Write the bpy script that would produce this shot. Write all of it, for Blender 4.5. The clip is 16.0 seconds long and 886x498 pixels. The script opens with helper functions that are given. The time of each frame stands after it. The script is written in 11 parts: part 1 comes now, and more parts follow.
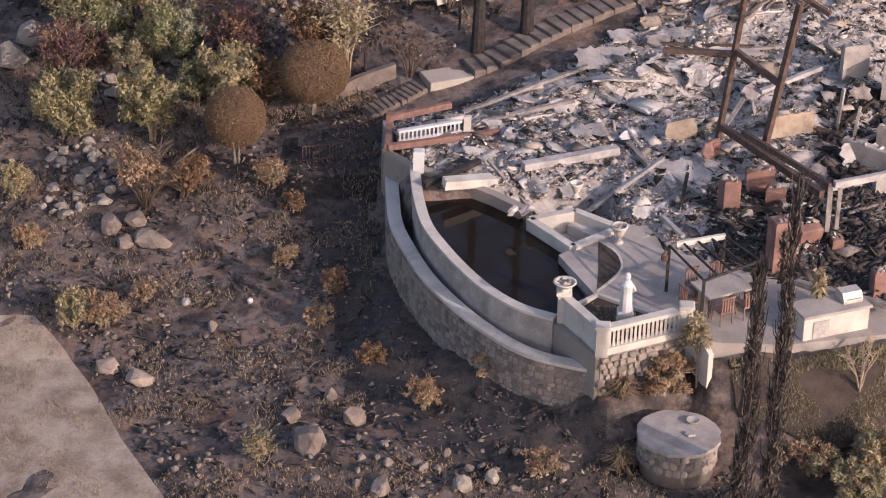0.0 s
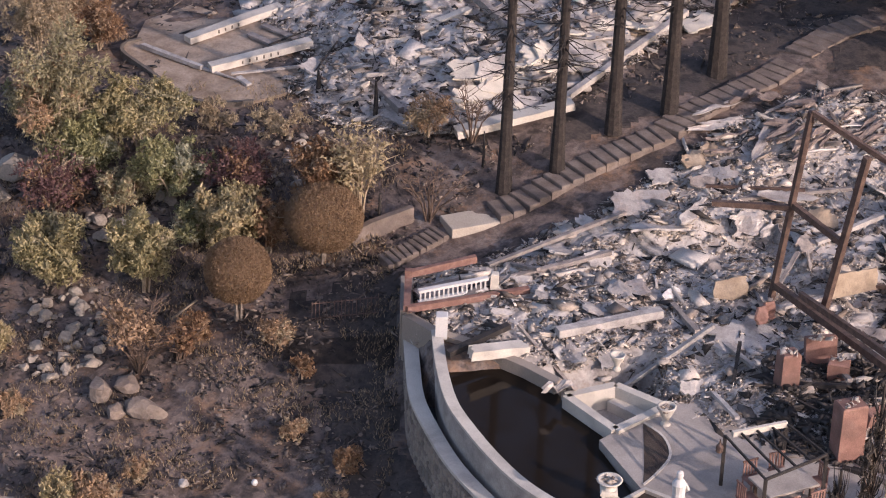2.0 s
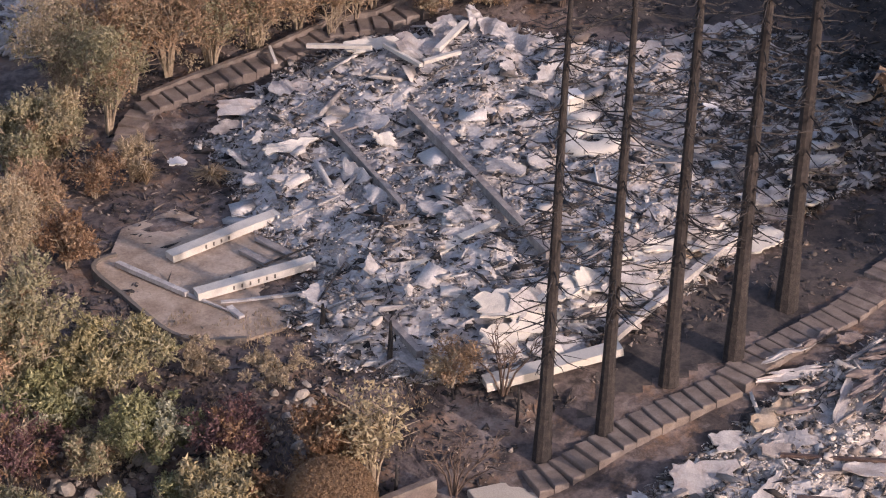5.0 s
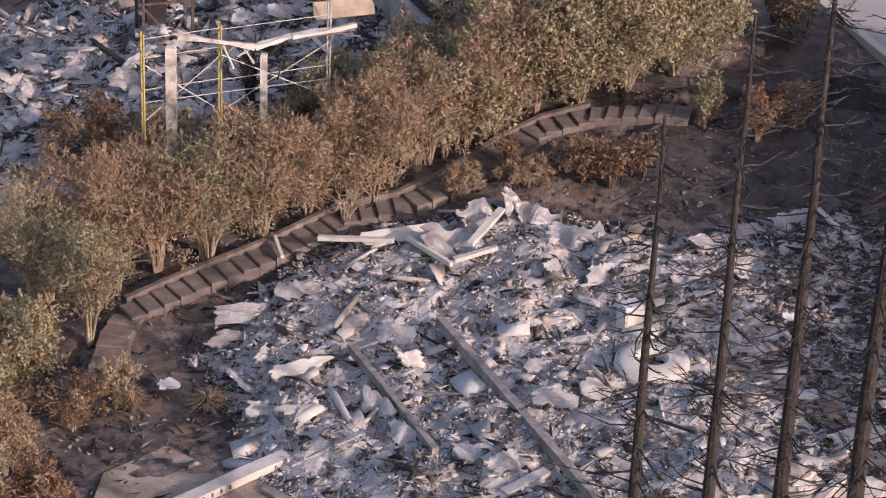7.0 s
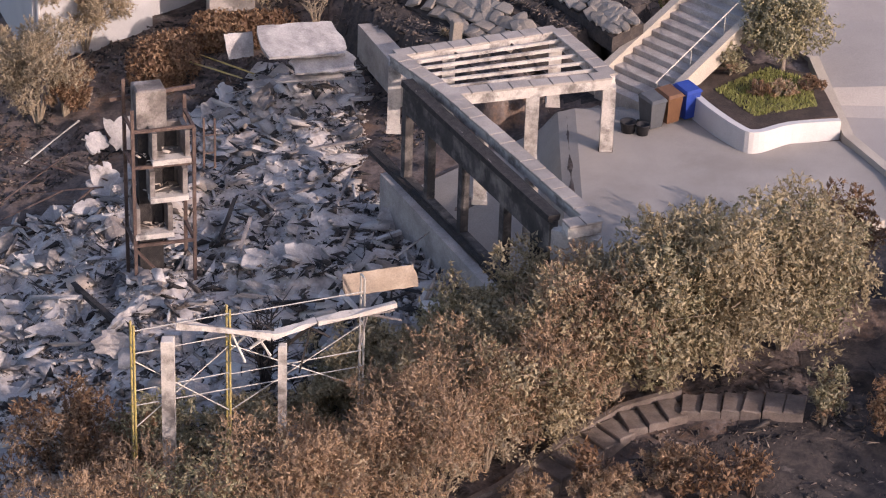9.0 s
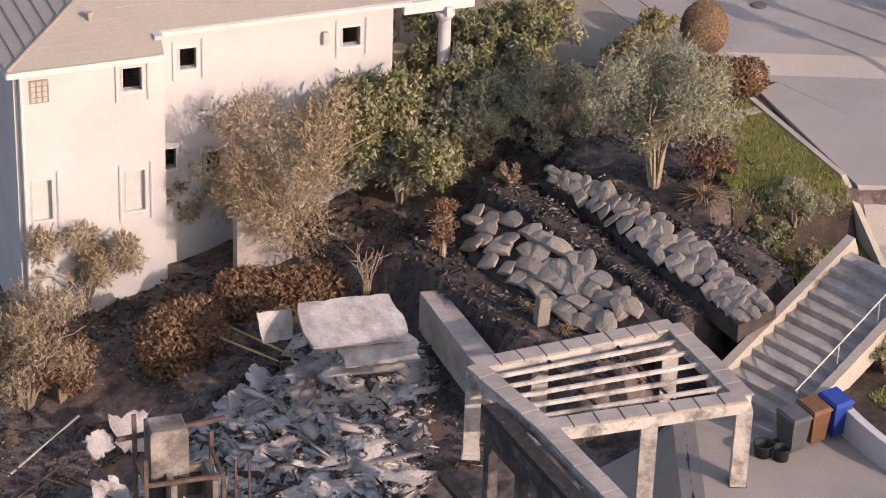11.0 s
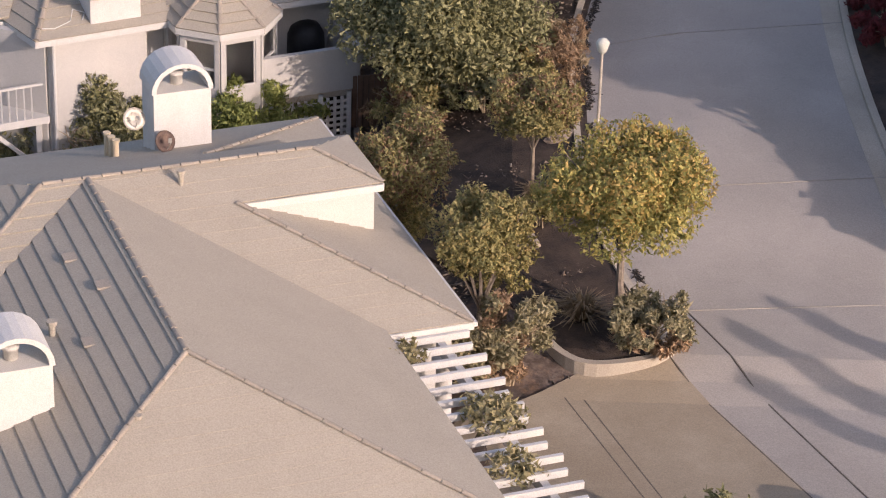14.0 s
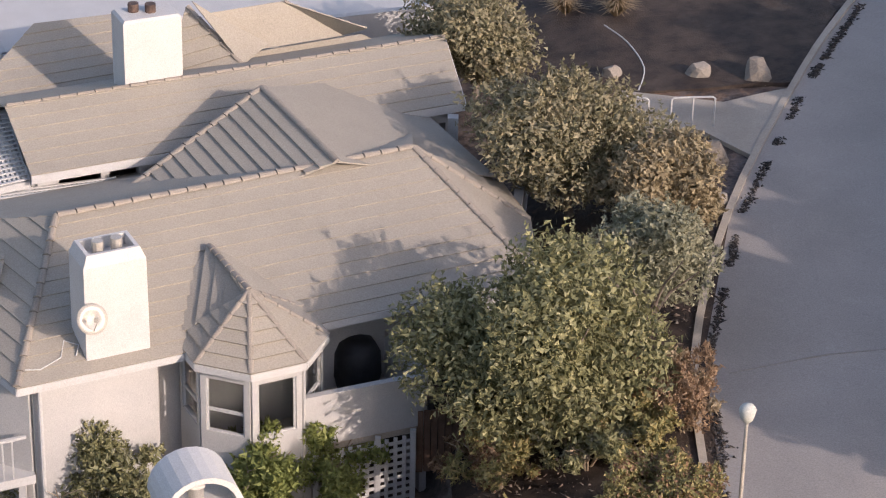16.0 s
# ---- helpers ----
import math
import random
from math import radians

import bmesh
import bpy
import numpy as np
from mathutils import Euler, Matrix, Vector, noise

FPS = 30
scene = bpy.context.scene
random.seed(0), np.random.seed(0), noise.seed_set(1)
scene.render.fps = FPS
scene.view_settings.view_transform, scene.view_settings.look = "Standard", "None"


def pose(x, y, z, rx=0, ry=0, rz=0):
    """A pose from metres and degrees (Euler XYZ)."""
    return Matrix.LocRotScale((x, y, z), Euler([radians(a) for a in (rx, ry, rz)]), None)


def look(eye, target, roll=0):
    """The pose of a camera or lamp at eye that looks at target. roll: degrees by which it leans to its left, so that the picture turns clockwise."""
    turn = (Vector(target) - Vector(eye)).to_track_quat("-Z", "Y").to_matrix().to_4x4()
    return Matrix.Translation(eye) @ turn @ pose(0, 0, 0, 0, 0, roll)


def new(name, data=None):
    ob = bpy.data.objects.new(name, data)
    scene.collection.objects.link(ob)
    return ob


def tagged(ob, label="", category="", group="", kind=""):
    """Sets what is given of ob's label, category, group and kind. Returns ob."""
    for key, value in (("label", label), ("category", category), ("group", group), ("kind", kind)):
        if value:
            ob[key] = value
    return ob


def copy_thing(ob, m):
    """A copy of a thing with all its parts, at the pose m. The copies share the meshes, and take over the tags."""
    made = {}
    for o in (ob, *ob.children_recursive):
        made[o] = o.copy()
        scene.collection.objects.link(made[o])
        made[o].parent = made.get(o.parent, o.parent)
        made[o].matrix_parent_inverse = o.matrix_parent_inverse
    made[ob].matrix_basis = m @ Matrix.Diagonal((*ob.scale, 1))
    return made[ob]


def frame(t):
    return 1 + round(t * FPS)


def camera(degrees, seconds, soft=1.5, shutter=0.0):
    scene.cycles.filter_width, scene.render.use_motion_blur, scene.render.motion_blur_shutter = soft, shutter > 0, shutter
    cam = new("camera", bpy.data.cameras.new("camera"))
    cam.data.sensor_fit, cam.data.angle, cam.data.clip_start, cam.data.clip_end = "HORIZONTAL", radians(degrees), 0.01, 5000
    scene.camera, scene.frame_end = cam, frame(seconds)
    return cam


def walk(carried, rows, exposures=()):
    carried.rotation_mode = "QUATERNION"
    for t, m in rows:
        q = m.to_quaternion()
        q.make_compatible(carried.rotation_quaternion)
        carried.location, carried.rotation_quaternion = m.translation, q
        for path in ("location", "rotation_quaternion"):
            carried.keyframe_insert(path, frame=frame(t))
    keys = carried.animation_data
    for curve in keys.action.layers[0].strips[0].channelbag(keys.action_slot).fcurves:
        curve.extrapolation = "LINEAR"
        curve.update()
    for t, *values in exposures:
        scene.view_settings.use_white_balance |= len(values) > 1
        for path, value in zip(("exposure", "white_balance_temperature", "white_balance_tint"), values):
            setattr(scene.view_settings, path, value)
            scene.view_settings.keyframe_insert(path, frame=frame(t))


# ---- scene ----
cam = camera(18.38, 16.0, soft=1.1)
PATH = [
    (0.0, 0.285, 5.111, 40.603, 61.096, -1.513, 1.490),
    (0.5, -0.143, 7.427, 40.515, 61.178, -1.613, 1.388),
    (1.0, -0.447, 9.836, 40.557, 61.212, -1.666, 1.368),
    (1.5, -0.858, 12.247, 40.597, 61.267, -1.745, 1.300),
    (2.0, -1.131, 14.540, 40.585, 61.338, -1.793, 1.262),
    (2.5, -1.424, 16.540, 40.604, 61.413, -1.861, 1.160),
    (3.0, -1.698, 18.598, 40.588, 61.463, -1.957, 1.078),
    (3.5, -1.884, 20.657, 40.683, 61.519, -1.990, 1.043),
    (6.0, -3.441, 35.211, 40.479, 61.688, -2.034, 0.725),
    (6.5, -3.796, 38.503, 40.242, 61.815, -2.030, 0.647),
    (7.0, -4.245, 42.306, 40.003, 61.893, -2.039, 0.545),
    (7.5, -4.528, 46.094, 39.902, 61.942, -2.002, 0.549),
    (8.0, -4.865, 50.331, 39.781, 62.005, -1.959, 0.550),
    (8.5, -5.226, 54.732, 39.789, 61.988, -1.860, 0.560),
    (9.0, -5.653, 59.218, 39.733, 61.965, -1.778, 0.565),
    (11.5, -8.399, 80.896, 39.800, 61.635, -1.756, 0.569),
    (12.0, -8.889, 84.994, 39.812, 61.611, -1.694, 0.507),
    (12.5, -9.273, 89.179, 39.740, 61.621, -1.597, 0.516),
    (13.0, -9.541, 93.400, 39.556, 61.632, -1.528, 0.604),
    (13.5, -9.807, 97.593, 39.287, 61.810, -1.649, 0.781),
    (14.0, -10.097, 101.764, 39.076, 61.974, -1.658, 0.904),
    (14.5, -10.435, 105.969, 38.913, 62.095, -1.599, 1.045),
    (15.0, -10.870, 110.088, 38.873, 62.215, -1.498, 1.066),
    (15.5, -11.357, 114.193, 38.831, 62.272, -1.356, 1.035),
    (16.0, -11.758, 118.441, 38.775, 62.307, -1.084, 1.078),
]
walk(cam, [(t, pose(x, y, z, rx, ry, rz)) for t, x, y, z, rx, ry, rz in PATH],
     [(0.0, 0.62, 6500, 27), (3.7, 0.68, 6500, 27), (6.0, 0.74, 6500, 28), (9.2, 0.74, 6500, 28), (11.5, 0.66, 6850, 26), (14.0, 0.62, 6800, 24), (16.0, 0.65, 6550, 21)])

# ---- world, sun, exposure ----
SUN_FROM = Vector((0.75, -0.66, 0.40))
world = bpy.data.worlds.new("world")
scene.world = world
world.use_nodes = True
sky = world.node_tree.nodes.new("ShaderNodeTexSky")
sky.sky_type = "NISHITA"
sky.sun_disc = False
sky.sun_elevation = radians(21)
sky.sun_rotation = radians(131)
sky.dust_density = 2.0
world.node_tree.links.new(sky.outputs[0], world.node_tree.nodes["Background"].inputs[0])
world.node_tree.nodes["Background"].inputs[1].default_value = 0.15
sun = new("sun", bpy.data.lights.new("sun", "SUN"))
sun.data.energy = 2.35
sun.data.angle = radians(0.6)
sun.data.color = (1.0, 0.88, 0.76)
sun.matrix_world = look(SUN_FROM * 50, (0, 0, 0))

# ---- materials ----


def material(name, ramp, scale=3.0, detail=8.0, rough=0.85, bump=0.3, fine=40.0, metal=0.0, island=0.0, coat=0.0, spec=0.4, patch=0.0, patch_colour=(0, 0, 0), patch_scale=0.4, piece=0.0):
    """Two scales of noise through a colour ramp, optional variation by loose island or by object, and stains of one colour."""
    m = bpy.data.materials.new(name)
    m.use_nodes = True
    n, l = m.node_tree.nodes, m.node_tree.links
    b = n["Principled BSDF"]
    b.inputs["Roughness"].default_value = rough
    b.inputs["Metallic"].default_value = metal
    b.inputs["Specular IOR Level"].default_value = spec
    b.inputs["Coat Weight"].default_value = coat
    co = n.new("ShaderNodeTexCoord")
    geo = n.new("ShaderNodeNewGeometry")
    big = n.new("ShaderNodeTexNoise")
    big.inputs["Scale"].default_value = scale
    big.inputs["Detail"].default_value = detail
    big.inputs["Roughness"].default_value = 0.62
    l.new(geo.outputs["Position"], big.inputs["Vector"])
    value = big.outputs["Fac"]
    if island or piece:
        mix = n.new("ShaderNodeMix")
        mix.inputs[0].default_value = island or piece
        l.new(value, mix.inputs[2])
        if island:
            l.new(geo.outputs["Random Per Island"], mix.inputs[3])
        else:
            info = n.new("ShaderNodeObjectInfo")
            l.new(info.outputs["Random"], mix.inputs[3])
        value = mix.outputs[0]
    cr = n.new("ShaderNodeValToRGB")
    e = cr.color_ramp.elements
    lo, hi = (0.0, 1.0) if (island or piece) else (0.28, 0.74)
    for i, c in enumerate(ramp):
        p = lo + (hi - lo) * i / max(1, len(ramp) - 1)
        if i < 2:
            e[i].position, e[i].color = p, (*c, 1)
        else:
            e.new(p).color = (*c, 1)
    l.new(value, cr.inputs[0])
    colour = cr.outputs[0]
    small = n.new("ShaderNodeTexNoise")
    small.inputs["Scale"].default_value = fine
    small.inputs["Detail"].default_value = 4
    l.new(geo.outputs["Position"], small.inputs["Vector"])
    if patch:
        far = n.new("ShaderNodeTexNoise")
        far.inputs["Scale"].default_value = patch_scale
        far.inputs["Detail"].default_value = 6
        far.inputs["Roughness"].default_value = 0.65
        l.new(geo.outputs["Position"], far.inputs["Vector"])
        r2 = n.new("ShaderNodeMapRange")
        r2.inputs[1].default_value, r2.inputs[2].default_value, r2.inputs[4].default_value = 0.48, 0.66, patch
        l.new(far.outputs["Fac"], r2.inputs[0])
        mx = n.new("ShaderNodeMix")
        mx.data_type = "RGBA"
        l.new(r2.outputs[0], mx.inputs[0])
        l.new(colour, mx.inputs[6])
        mx.inputs[7].default_value = (*patch_colour, 1)
        colour = mx.outputs[2]
    grain = n.new("ShaderNodeMix")
    grain.data_type, grain.blend_type = "RGBA", "OVERLAY"
    grain.inputs[0].default_value = 0.35
    l.new(colour, grain.inputs[6])
    l.new(small.outputs["Fac"], grain.inputs[7])
    l.new(grain.outputs[2], b.inputs["Base Color"])
    if bump:
        bp = n.new("ShaderNodeBump")
        bp.inputs["Strength"].default_value = bump
        bp.inputs["Distance"].default_value = 0.03
        l.new(small.outputs["Fac"], bp.inputs["Height"])
        l.new(bp.outputs[0], b.inputs["Normal"])
    return m


M = {}
M["soil"] = material("burnt_soil", [(0.024, 0.02, 0.019), (0.07, 0.054, 0.047), (0.19, 0.145, 0.122), (0.085, 0.062, 0.05), (0.28, 0.225, 0.195)], scale=1.1, detail=15, fine=11, bump=1.0, patch=0.8, patch_colour=(0.026, 0.022, 0.021), patch_scale=0.45)


def stain(m, colour, scale, lo, hi, amount, shift):
    """A further stain of its own colour and outline over a material."""
    n, l = m.node_tree.nodes, m.node_tree.links
    grain = next(x for x in n if x.type == "MIX" and x.blend_type == "OVERLAY")
    before = grain.inputs[6].links[0].from_socket
    geo = next(x for x in n if x.type == "NEW_GEOMETRY")
    move = n.new("ShaderNodeVectorMath")
    move.inputs[1].default_value = shift
    l.new(geo.outputs["Position"], move.inputs[0])
    spots = n.new("ShaderNodeTexNoise")
    spots.inputs["Scale"].default_value, spots.inputs["Detail"].default_value, spots.inputs["Roughness"].default_value = scale, 8, 0.7
    l.new(move.outputs[0], spots.inputs["Vector"])
    r = n.new("ShaderNodeMapRange")
    r.inputs[1].default_value, r.inputs[2].default_value, r.inputs[4].default_value = lo, hi, amount
    l.new(spots.outputs["Fac"], r.inputs[0])
    mx = n.new("ShaderNodeMix")
    mx.data_type = "RGBA"
    l.new(r.outputs[0], mx.inputs[0])
    l.new(before, mx.inputs[6])
    mx.inputs[7].default_value = (*colour, 1)
    l.new(mx.outputs[2], grain.inputs[6])


stain(M["soil"], (0.23, 0.135, 0.078), 0.9, 0.52, 0.66, 0.75, (13, 4, 0))
stain(M["soil"], (0.3, 0.275, 0.255), 0.75, 0.56, 0.7, 0.6, (3, 27, 9))
stain(M["soil"], (0.012, 0.011, 0.011), 0.55, 0.54, 0.64, 0.7, (41, 7, 2))
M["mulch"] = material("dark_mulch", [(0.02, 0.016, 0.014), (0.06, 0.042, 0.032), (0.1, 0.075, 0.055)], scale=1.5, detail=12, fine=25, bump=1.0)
M["dirt"] = material("dirt_track", [(0.2, 0.145, 0.1), (0.32, 0.245, 0.18), (0.42, 0.33, 0.25), (0.3, 0.225, 0.16)], scale=1.1, detail=14, fine=12, bump=0.9, patch=0.55, patch_colour=(0.19, 0.13, 0.088), patch_scale=0.9)
M["concrete"] = material("pale_concrete", [(0.34, 0.295, 0.235), (0.42, 0.368, 0.3), (0.48, 0.425, 0.35)], scale=0.5, detail=10, fine=30, bump=0.15, patch=0.35, patch_colour=(0.3, 0.27, 0.23), patch_scale=0.35)
M["road"] = material("concrete_road", [(0.285, 0.261, 0.238), (0.335, 0.308, 0.281), (0.38, 0.349, 0.318)], scale=0.35, detail=9, fine=30, bump=0.12, patch=0.3, patch_colour=(0.27, 0.25, 0.22), patch_scale=0.25)
# blotched concrete, its whole tone lowered to carry the shade on the drive
M["drive"] = material("darkened_concrete", [(0.255, 0.232, 0.205), (0.31, 0.284, 0.253), (0.36, 0.33, 0.295)], scale=0.4, detail=10, fine=30, bump=0.12, patch=0.45, patch_colour=(0.2, 0.18, 0.158), patch_scale=0.3)
M["tan_drive"] = material("tan_stained_concrete", [(0.25, 0.207, 0.15), (0.31, 0.258, 0.19), (0.365, 0.31, 0.235)], scale=0.5, detail=10, fine=30, bump=0.15, patch=0.45, patch_colour=(0.23, 0.18, 0.125), patch_scale=0.3)
M["joint"] = material("dark_joint", [(0.1, 0.085, 0.07), (0.17, 0.145, 0.12)], scale=4, bump=0.2)
M["deck"] = material("pool_deck", [(0.25, 0.22, 0.19), (0.35, 0.31, 0.27), (0.43, 0.385, 0.34)], scale=0.9, detail=12, fine=30, bump=0.2, patch=0.6, patch_colour=(0.2, 0.18, 0.17), patch_scale=0.7)
M["litter_dark"] = material("cinder_litter", [(0.015, 0.014, 0.014), (0.05, 0.044, 0.04), (0.11, 0.09, 0.075), (0.03, 0.028, 0.028)], scale=3, fine=30, bump=0.4, island=0.85)
M["litter_tan"] = material("tan_litter", [(0.09, 0.068, 0.052), (0.18, 0.14, 0.11), (0.3, 0.24, 0.19), (0.14, 0.1, 0.075), (0.4, 0.34, 0.28)], scale=3, fine=30, bump=0.4, island=0.85)
M["white"] = material("white_stucco", [(0.435, 0.424, 0.404), (0.478, 0.465, 0.444), (0.507, 0.494, 0.473)], scale=0.6, detail=8, fine=45, bump=0.15, patch=0.18, patch_colour=(0.6, 0.56, 0.5), patch_scale=0.6)
M["trim"] = material("white_paint", [(0.51, 0.498, 0.475), (0.575, 0.562, 0.54)], scale=2, fine=40, bump=0.08, rough=0.6)
M["scorched"] = material("scorched_white_paint", [(0.6, 0.56, 0.5), (0.5, 0.455, 0.4), (0.34, 0.3, 0.26)], scale=1.2, detail=10, fine=30, bump=0.3, patch=0.85, patch_colour=(0.1, 0.085, 0.075), patch_scale=1.6)
M["blackwall"] = material("fire_blackened_stucco", [(0.022, 0.02, 0.019), (0.045, 0.04, 0.037), (0.1, 0.088, 0.08)], scale=1.2, detail=10, fine=30, bump=0.3, patch=0.6, patch_colour=(0.3, 0.26, 0.22), patch_scale=1.1)
M["cream"] = material("cream_stucco", [(0.46, 0.42, 0.36), (0.54, 0.5, 0.43), (0.6, 0.555, 0.49)], scale=1.0, detail=10, fine=40, bump=0.2, patch=0.5, patch_colour=(0.3, 0.27, 0.24), patch_scale=1.1)
M["poolwall"] = material("weathered_stucco", [(0.26, 0.232, 0.205), (0.37, 0.333, 0.297), (0.46, 0.415, 0.37)], scale=1.6, detail=12, fine=25, bump=0.3, patch=0.5, patch_colour=(0.16, 0.14, 0.13), patch_scale=1.2)
M["stone"] = material("wall_stone", [(0.12, 0.1, 0.085), (0.22, 0.19, 0.16), (0.33, 0.28, 0.23), (0.25, 0.2, 0.16)], scale=3, fine=30, bump=0.6, island=0.7)
M["stone_piece"] = material("stone_face", [(0.1, 0.085, 0.075), (0.2, 0.17, 0.145), (0.32, 0.27, 0.22), (0.24, 0.19, 0.15)], scale=3, fine=30, bump=0.6, piece=0.7)
M["mortar"] = material("wall_mortar", [(0.16, 0.14, 0.12), (0.25, 0.22, 0.19)], scale=3, fine=40, bump=0.5)
M["pale_rock"] = material("pale_rock", [(0.18, 0.15, 0.118), (0.285, 0.245, 0.2), (0.38, 0.337, 0.282)], scale=2, fine=18, bump=0.8, piece=0.45)
M["rock"] = material("tan_boulder", [(0.13, 0.1, 0.082), (0.22, 0.175, 0.142), (0.32, 0.265, 0.215)], scale=1.6, detail=12, fine=14, bump=0.9, patch=0.5, patch_colour=(0.1, 0.085, 0.075), patch_scale=1.0)


def rubble_material(name, ramp, spread=0.42, scale=0.6, rough=0.9):
    """Loose fragments: slow patches of soot, dust and plaster over the heap, each fragment a little off its patch."""
    m = material(name, ramp, scale=scale, detail=9, fine=22, bump=0.6, island=spread, rough=rough, spec=0.25)
    n, l = m.node_tree.nodes, m.node_tree.links
    cr = next(x for x in n if x.type == "VALTORGB")
    source = cr.inputs[0].links[0].from_socket
    r = n.new("ShaderNodeMapRange")
    r.inputs[1].default_value, r.inputs[2].default_value = 0.14, 0.68
    l.new(source, r.inputs[0])
    l.new(r.outputs[0], cr.inputs[0])
    return m


M["rubble"] = rubble_material("ash_rubble", [(0.045, 0.041, 0.038), (0.14, 0.125, 0.113), (0.29, 0.258, 0.228), (0.4, 0.36, 0.32), (0.48, 0.437, 0.388), (0.57, 0.525, 0.467)])
M["rubble_warm"] = rubble_material("warm_rubble", [(0.05, 0.04, 0.034), (0.17, 0.135, 0.11), (0.33, 0.275, 0.225), (0.47, 0.405, 0.335), (0.6, 0.53, 0.45)])
M["rubble_blue"] = rubble_material("grey_rubble", [(0.05, 0.047, 0.047), (0.15, 0.14, 0.136), (0.3, 0.276, 0.256), (0.42, 0.39, 0.362), (0.54, 0.507, 0.468)])
M["ash"] = material("ash_bed", [(0.12, 0.108, 0.1), (0.3, 0.272, 0.25), (0.47, 0.435, 0.4), (0.34, 0.29, 0.25), (0.58, 0.54, 0.5)], scale=0.9, detail=15, fine=9, bump=1.0)
M["black_soil"] = material("charred_soil", [(0.014, 0.013, 0.012), (0.034, 0.029, 0.027), (0.075, 0.06, 0.051), (0.034, 0.029, 0.027), (0.16, 0.135, 0.118)], scale=1.3, detail=14, fine=12, bump=1.0)
M["mauve_board"] = material("scorched_brown_board", [(0.09, 0.07, 0.062), (0.18, 0.145, 0.13), (0.28, 0.235, 0.21)], scale=2.5, fine=30, bump=0.5)
M["slab"] = material("plaster_slab", [(0.27, 0.25, 0.232), (0.42, 0.39, 0.36), (0.54, 0.505, 0.465)], scale=1.8, detail=12, fine=20, bump=0.4, patch=0.7, patch_colour=(0.2, 0.182, 0.172), patch_scale=1.9)
M["sheet"] = material("bent_metal_sheet", [(0.25, 0.235, 0.22), (0.37, 0.345, 0.325), (0.48, 0.445, 0.415)], scale=1.4, fine=20, bump=0.25, rough=0.55, metal=0.25, patch=0.5, patch_colour=(0.22, 0.15, 0.11), patch_scale=1.2)
M["timber"] = material("grey_timber", [(0.13, 0.11, 0.1), (0.25, 0.22, 0.2), (0.38, 0.34, 0.3)], scale=3, fine=30, bump=0.5)
M["char"] = material("charred_wood", [(0.012, 0.011, 0.011), (0.03, 0.026, 0.024), (0.06, 0.05, 0.045)], scale=5, fine=30, bump=0.9, rough=0.8)
M["steel"] = material("rusted_steel", [(0.06, 0.04, 0.035), (0.12, 0.08, 0.065), (0.19, 0.13, 0.1)], scale=5, fine=40, bump=0.3, metal=0.3, rough=0.65)
M["sooty"] = material("sooty_plaster", [(0.06, 0.05, 0.044), (0.15, 0.127, 0.11), (0.27, 0.235, 0.205)], scale=1.6, detail=12, fine=25, bump=0.4, patch=0.6, patch_colour=(0.4, 0.36, 0.32), patch_scale=1.8)
M["red"] = material("red_painted_masonry", [(0.15, 0.08, 0.062), (0.23, 0.125, 0.098), (0.32, 0.19, 0.155)], scale=2, fine=30, bump=0.4, patch=0.5, patch_colour=(0.12, 0.08, 0.07), patch_scale=1.2)
M["rust_red"] = material("scorched_red_beam", [(0.13, 0.07, 0.055), (0.21, 0.115, 0.09), (0.32, 0.215, 0.18)], scale=3, fine=30, bump=0.4)
M["tan_panel"] = material("tan_plywood", [(0.22, 0.165, 0.115), (0.32, 0.25, 0.18), (0.4, 0.325, 0.245)], scale=2, fine=25, bump=0.3, patch=0.5, patch_colour=(0.12, 0.09, 0.07), patch_scale=1.5)
M["roof"] = material("roof_tile", [(0.3, 0.268, 0.218), (0.35, 0.313, 0.257), (0.39, 0.352, 0.292)], scale=0.8, detail=10, fine=30, bump=0.3, piece=0.07, rough=0.9)
M["ridge"] = material("ridge_tile", [(0.25, 0.218, 0.18), (0.36, 0.313, 0.26)], scale=4, fine=30, bump=0.3, piece=0.5)
M["step"] = material("stair_tread", [(0.1, 0.077, 0.062), (0.175, 0.137, 0.112), (0.26, 0.215, 0.18)], scale=2, fine=25, bump=0.4, patch=0.5, patch_colour=(0.12, 0.1, 0.09), patch_scale=1.1)
M["trunk_burnt"] = material("burnt_bark", [(0.012, 0.01, 0.0095), (0.03, 0.024, 0.021), (0.062, 0.048, 0.04)], scale=6, fine=22, bump=1.0)
M["twig"] = material("pale_twigs", [(0.2, 0.15, 0.1), (0.32, 0.25, 0.17), (0.42, 0.34, 0.25)], scale=6, fine=40, bump=0.2)
M["bark"] = material("grey_bark", [(0.12, 0.095, 0.075), (0.22, 0.18, 0.145), (0.32, 0.27, 0.22)], scale=6, fine=40, bump=0.4)
M["darktwig"] = material("scorched_twigs", [(0.05, 0.035, 0.028), (0.11, 0.075, 0.055), (0.17, 0.12, 0.09)], scale=6, fine=40, bump=0.2)
M["yellow"] = material("yellow_steel", [(0.38, 0.29, 0.08), (0.48, 0.38, 0.14)], scale=5, fine=40, bump=0.1, rough=0.5, patch=0.5, patch_colour=(0.25, 0.2, 0.16), patch_scale=2.5)
M["galv"] = material("pale_metal_tube", [(0.4, 0.37, 0.32), (0.55, 0.51, 0.45)], scale=5, bump=0.1, rough=0.5, metal=0.3)
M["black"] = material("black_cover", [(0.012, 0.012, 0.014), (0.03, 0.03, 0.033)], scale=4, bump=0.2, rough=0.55)
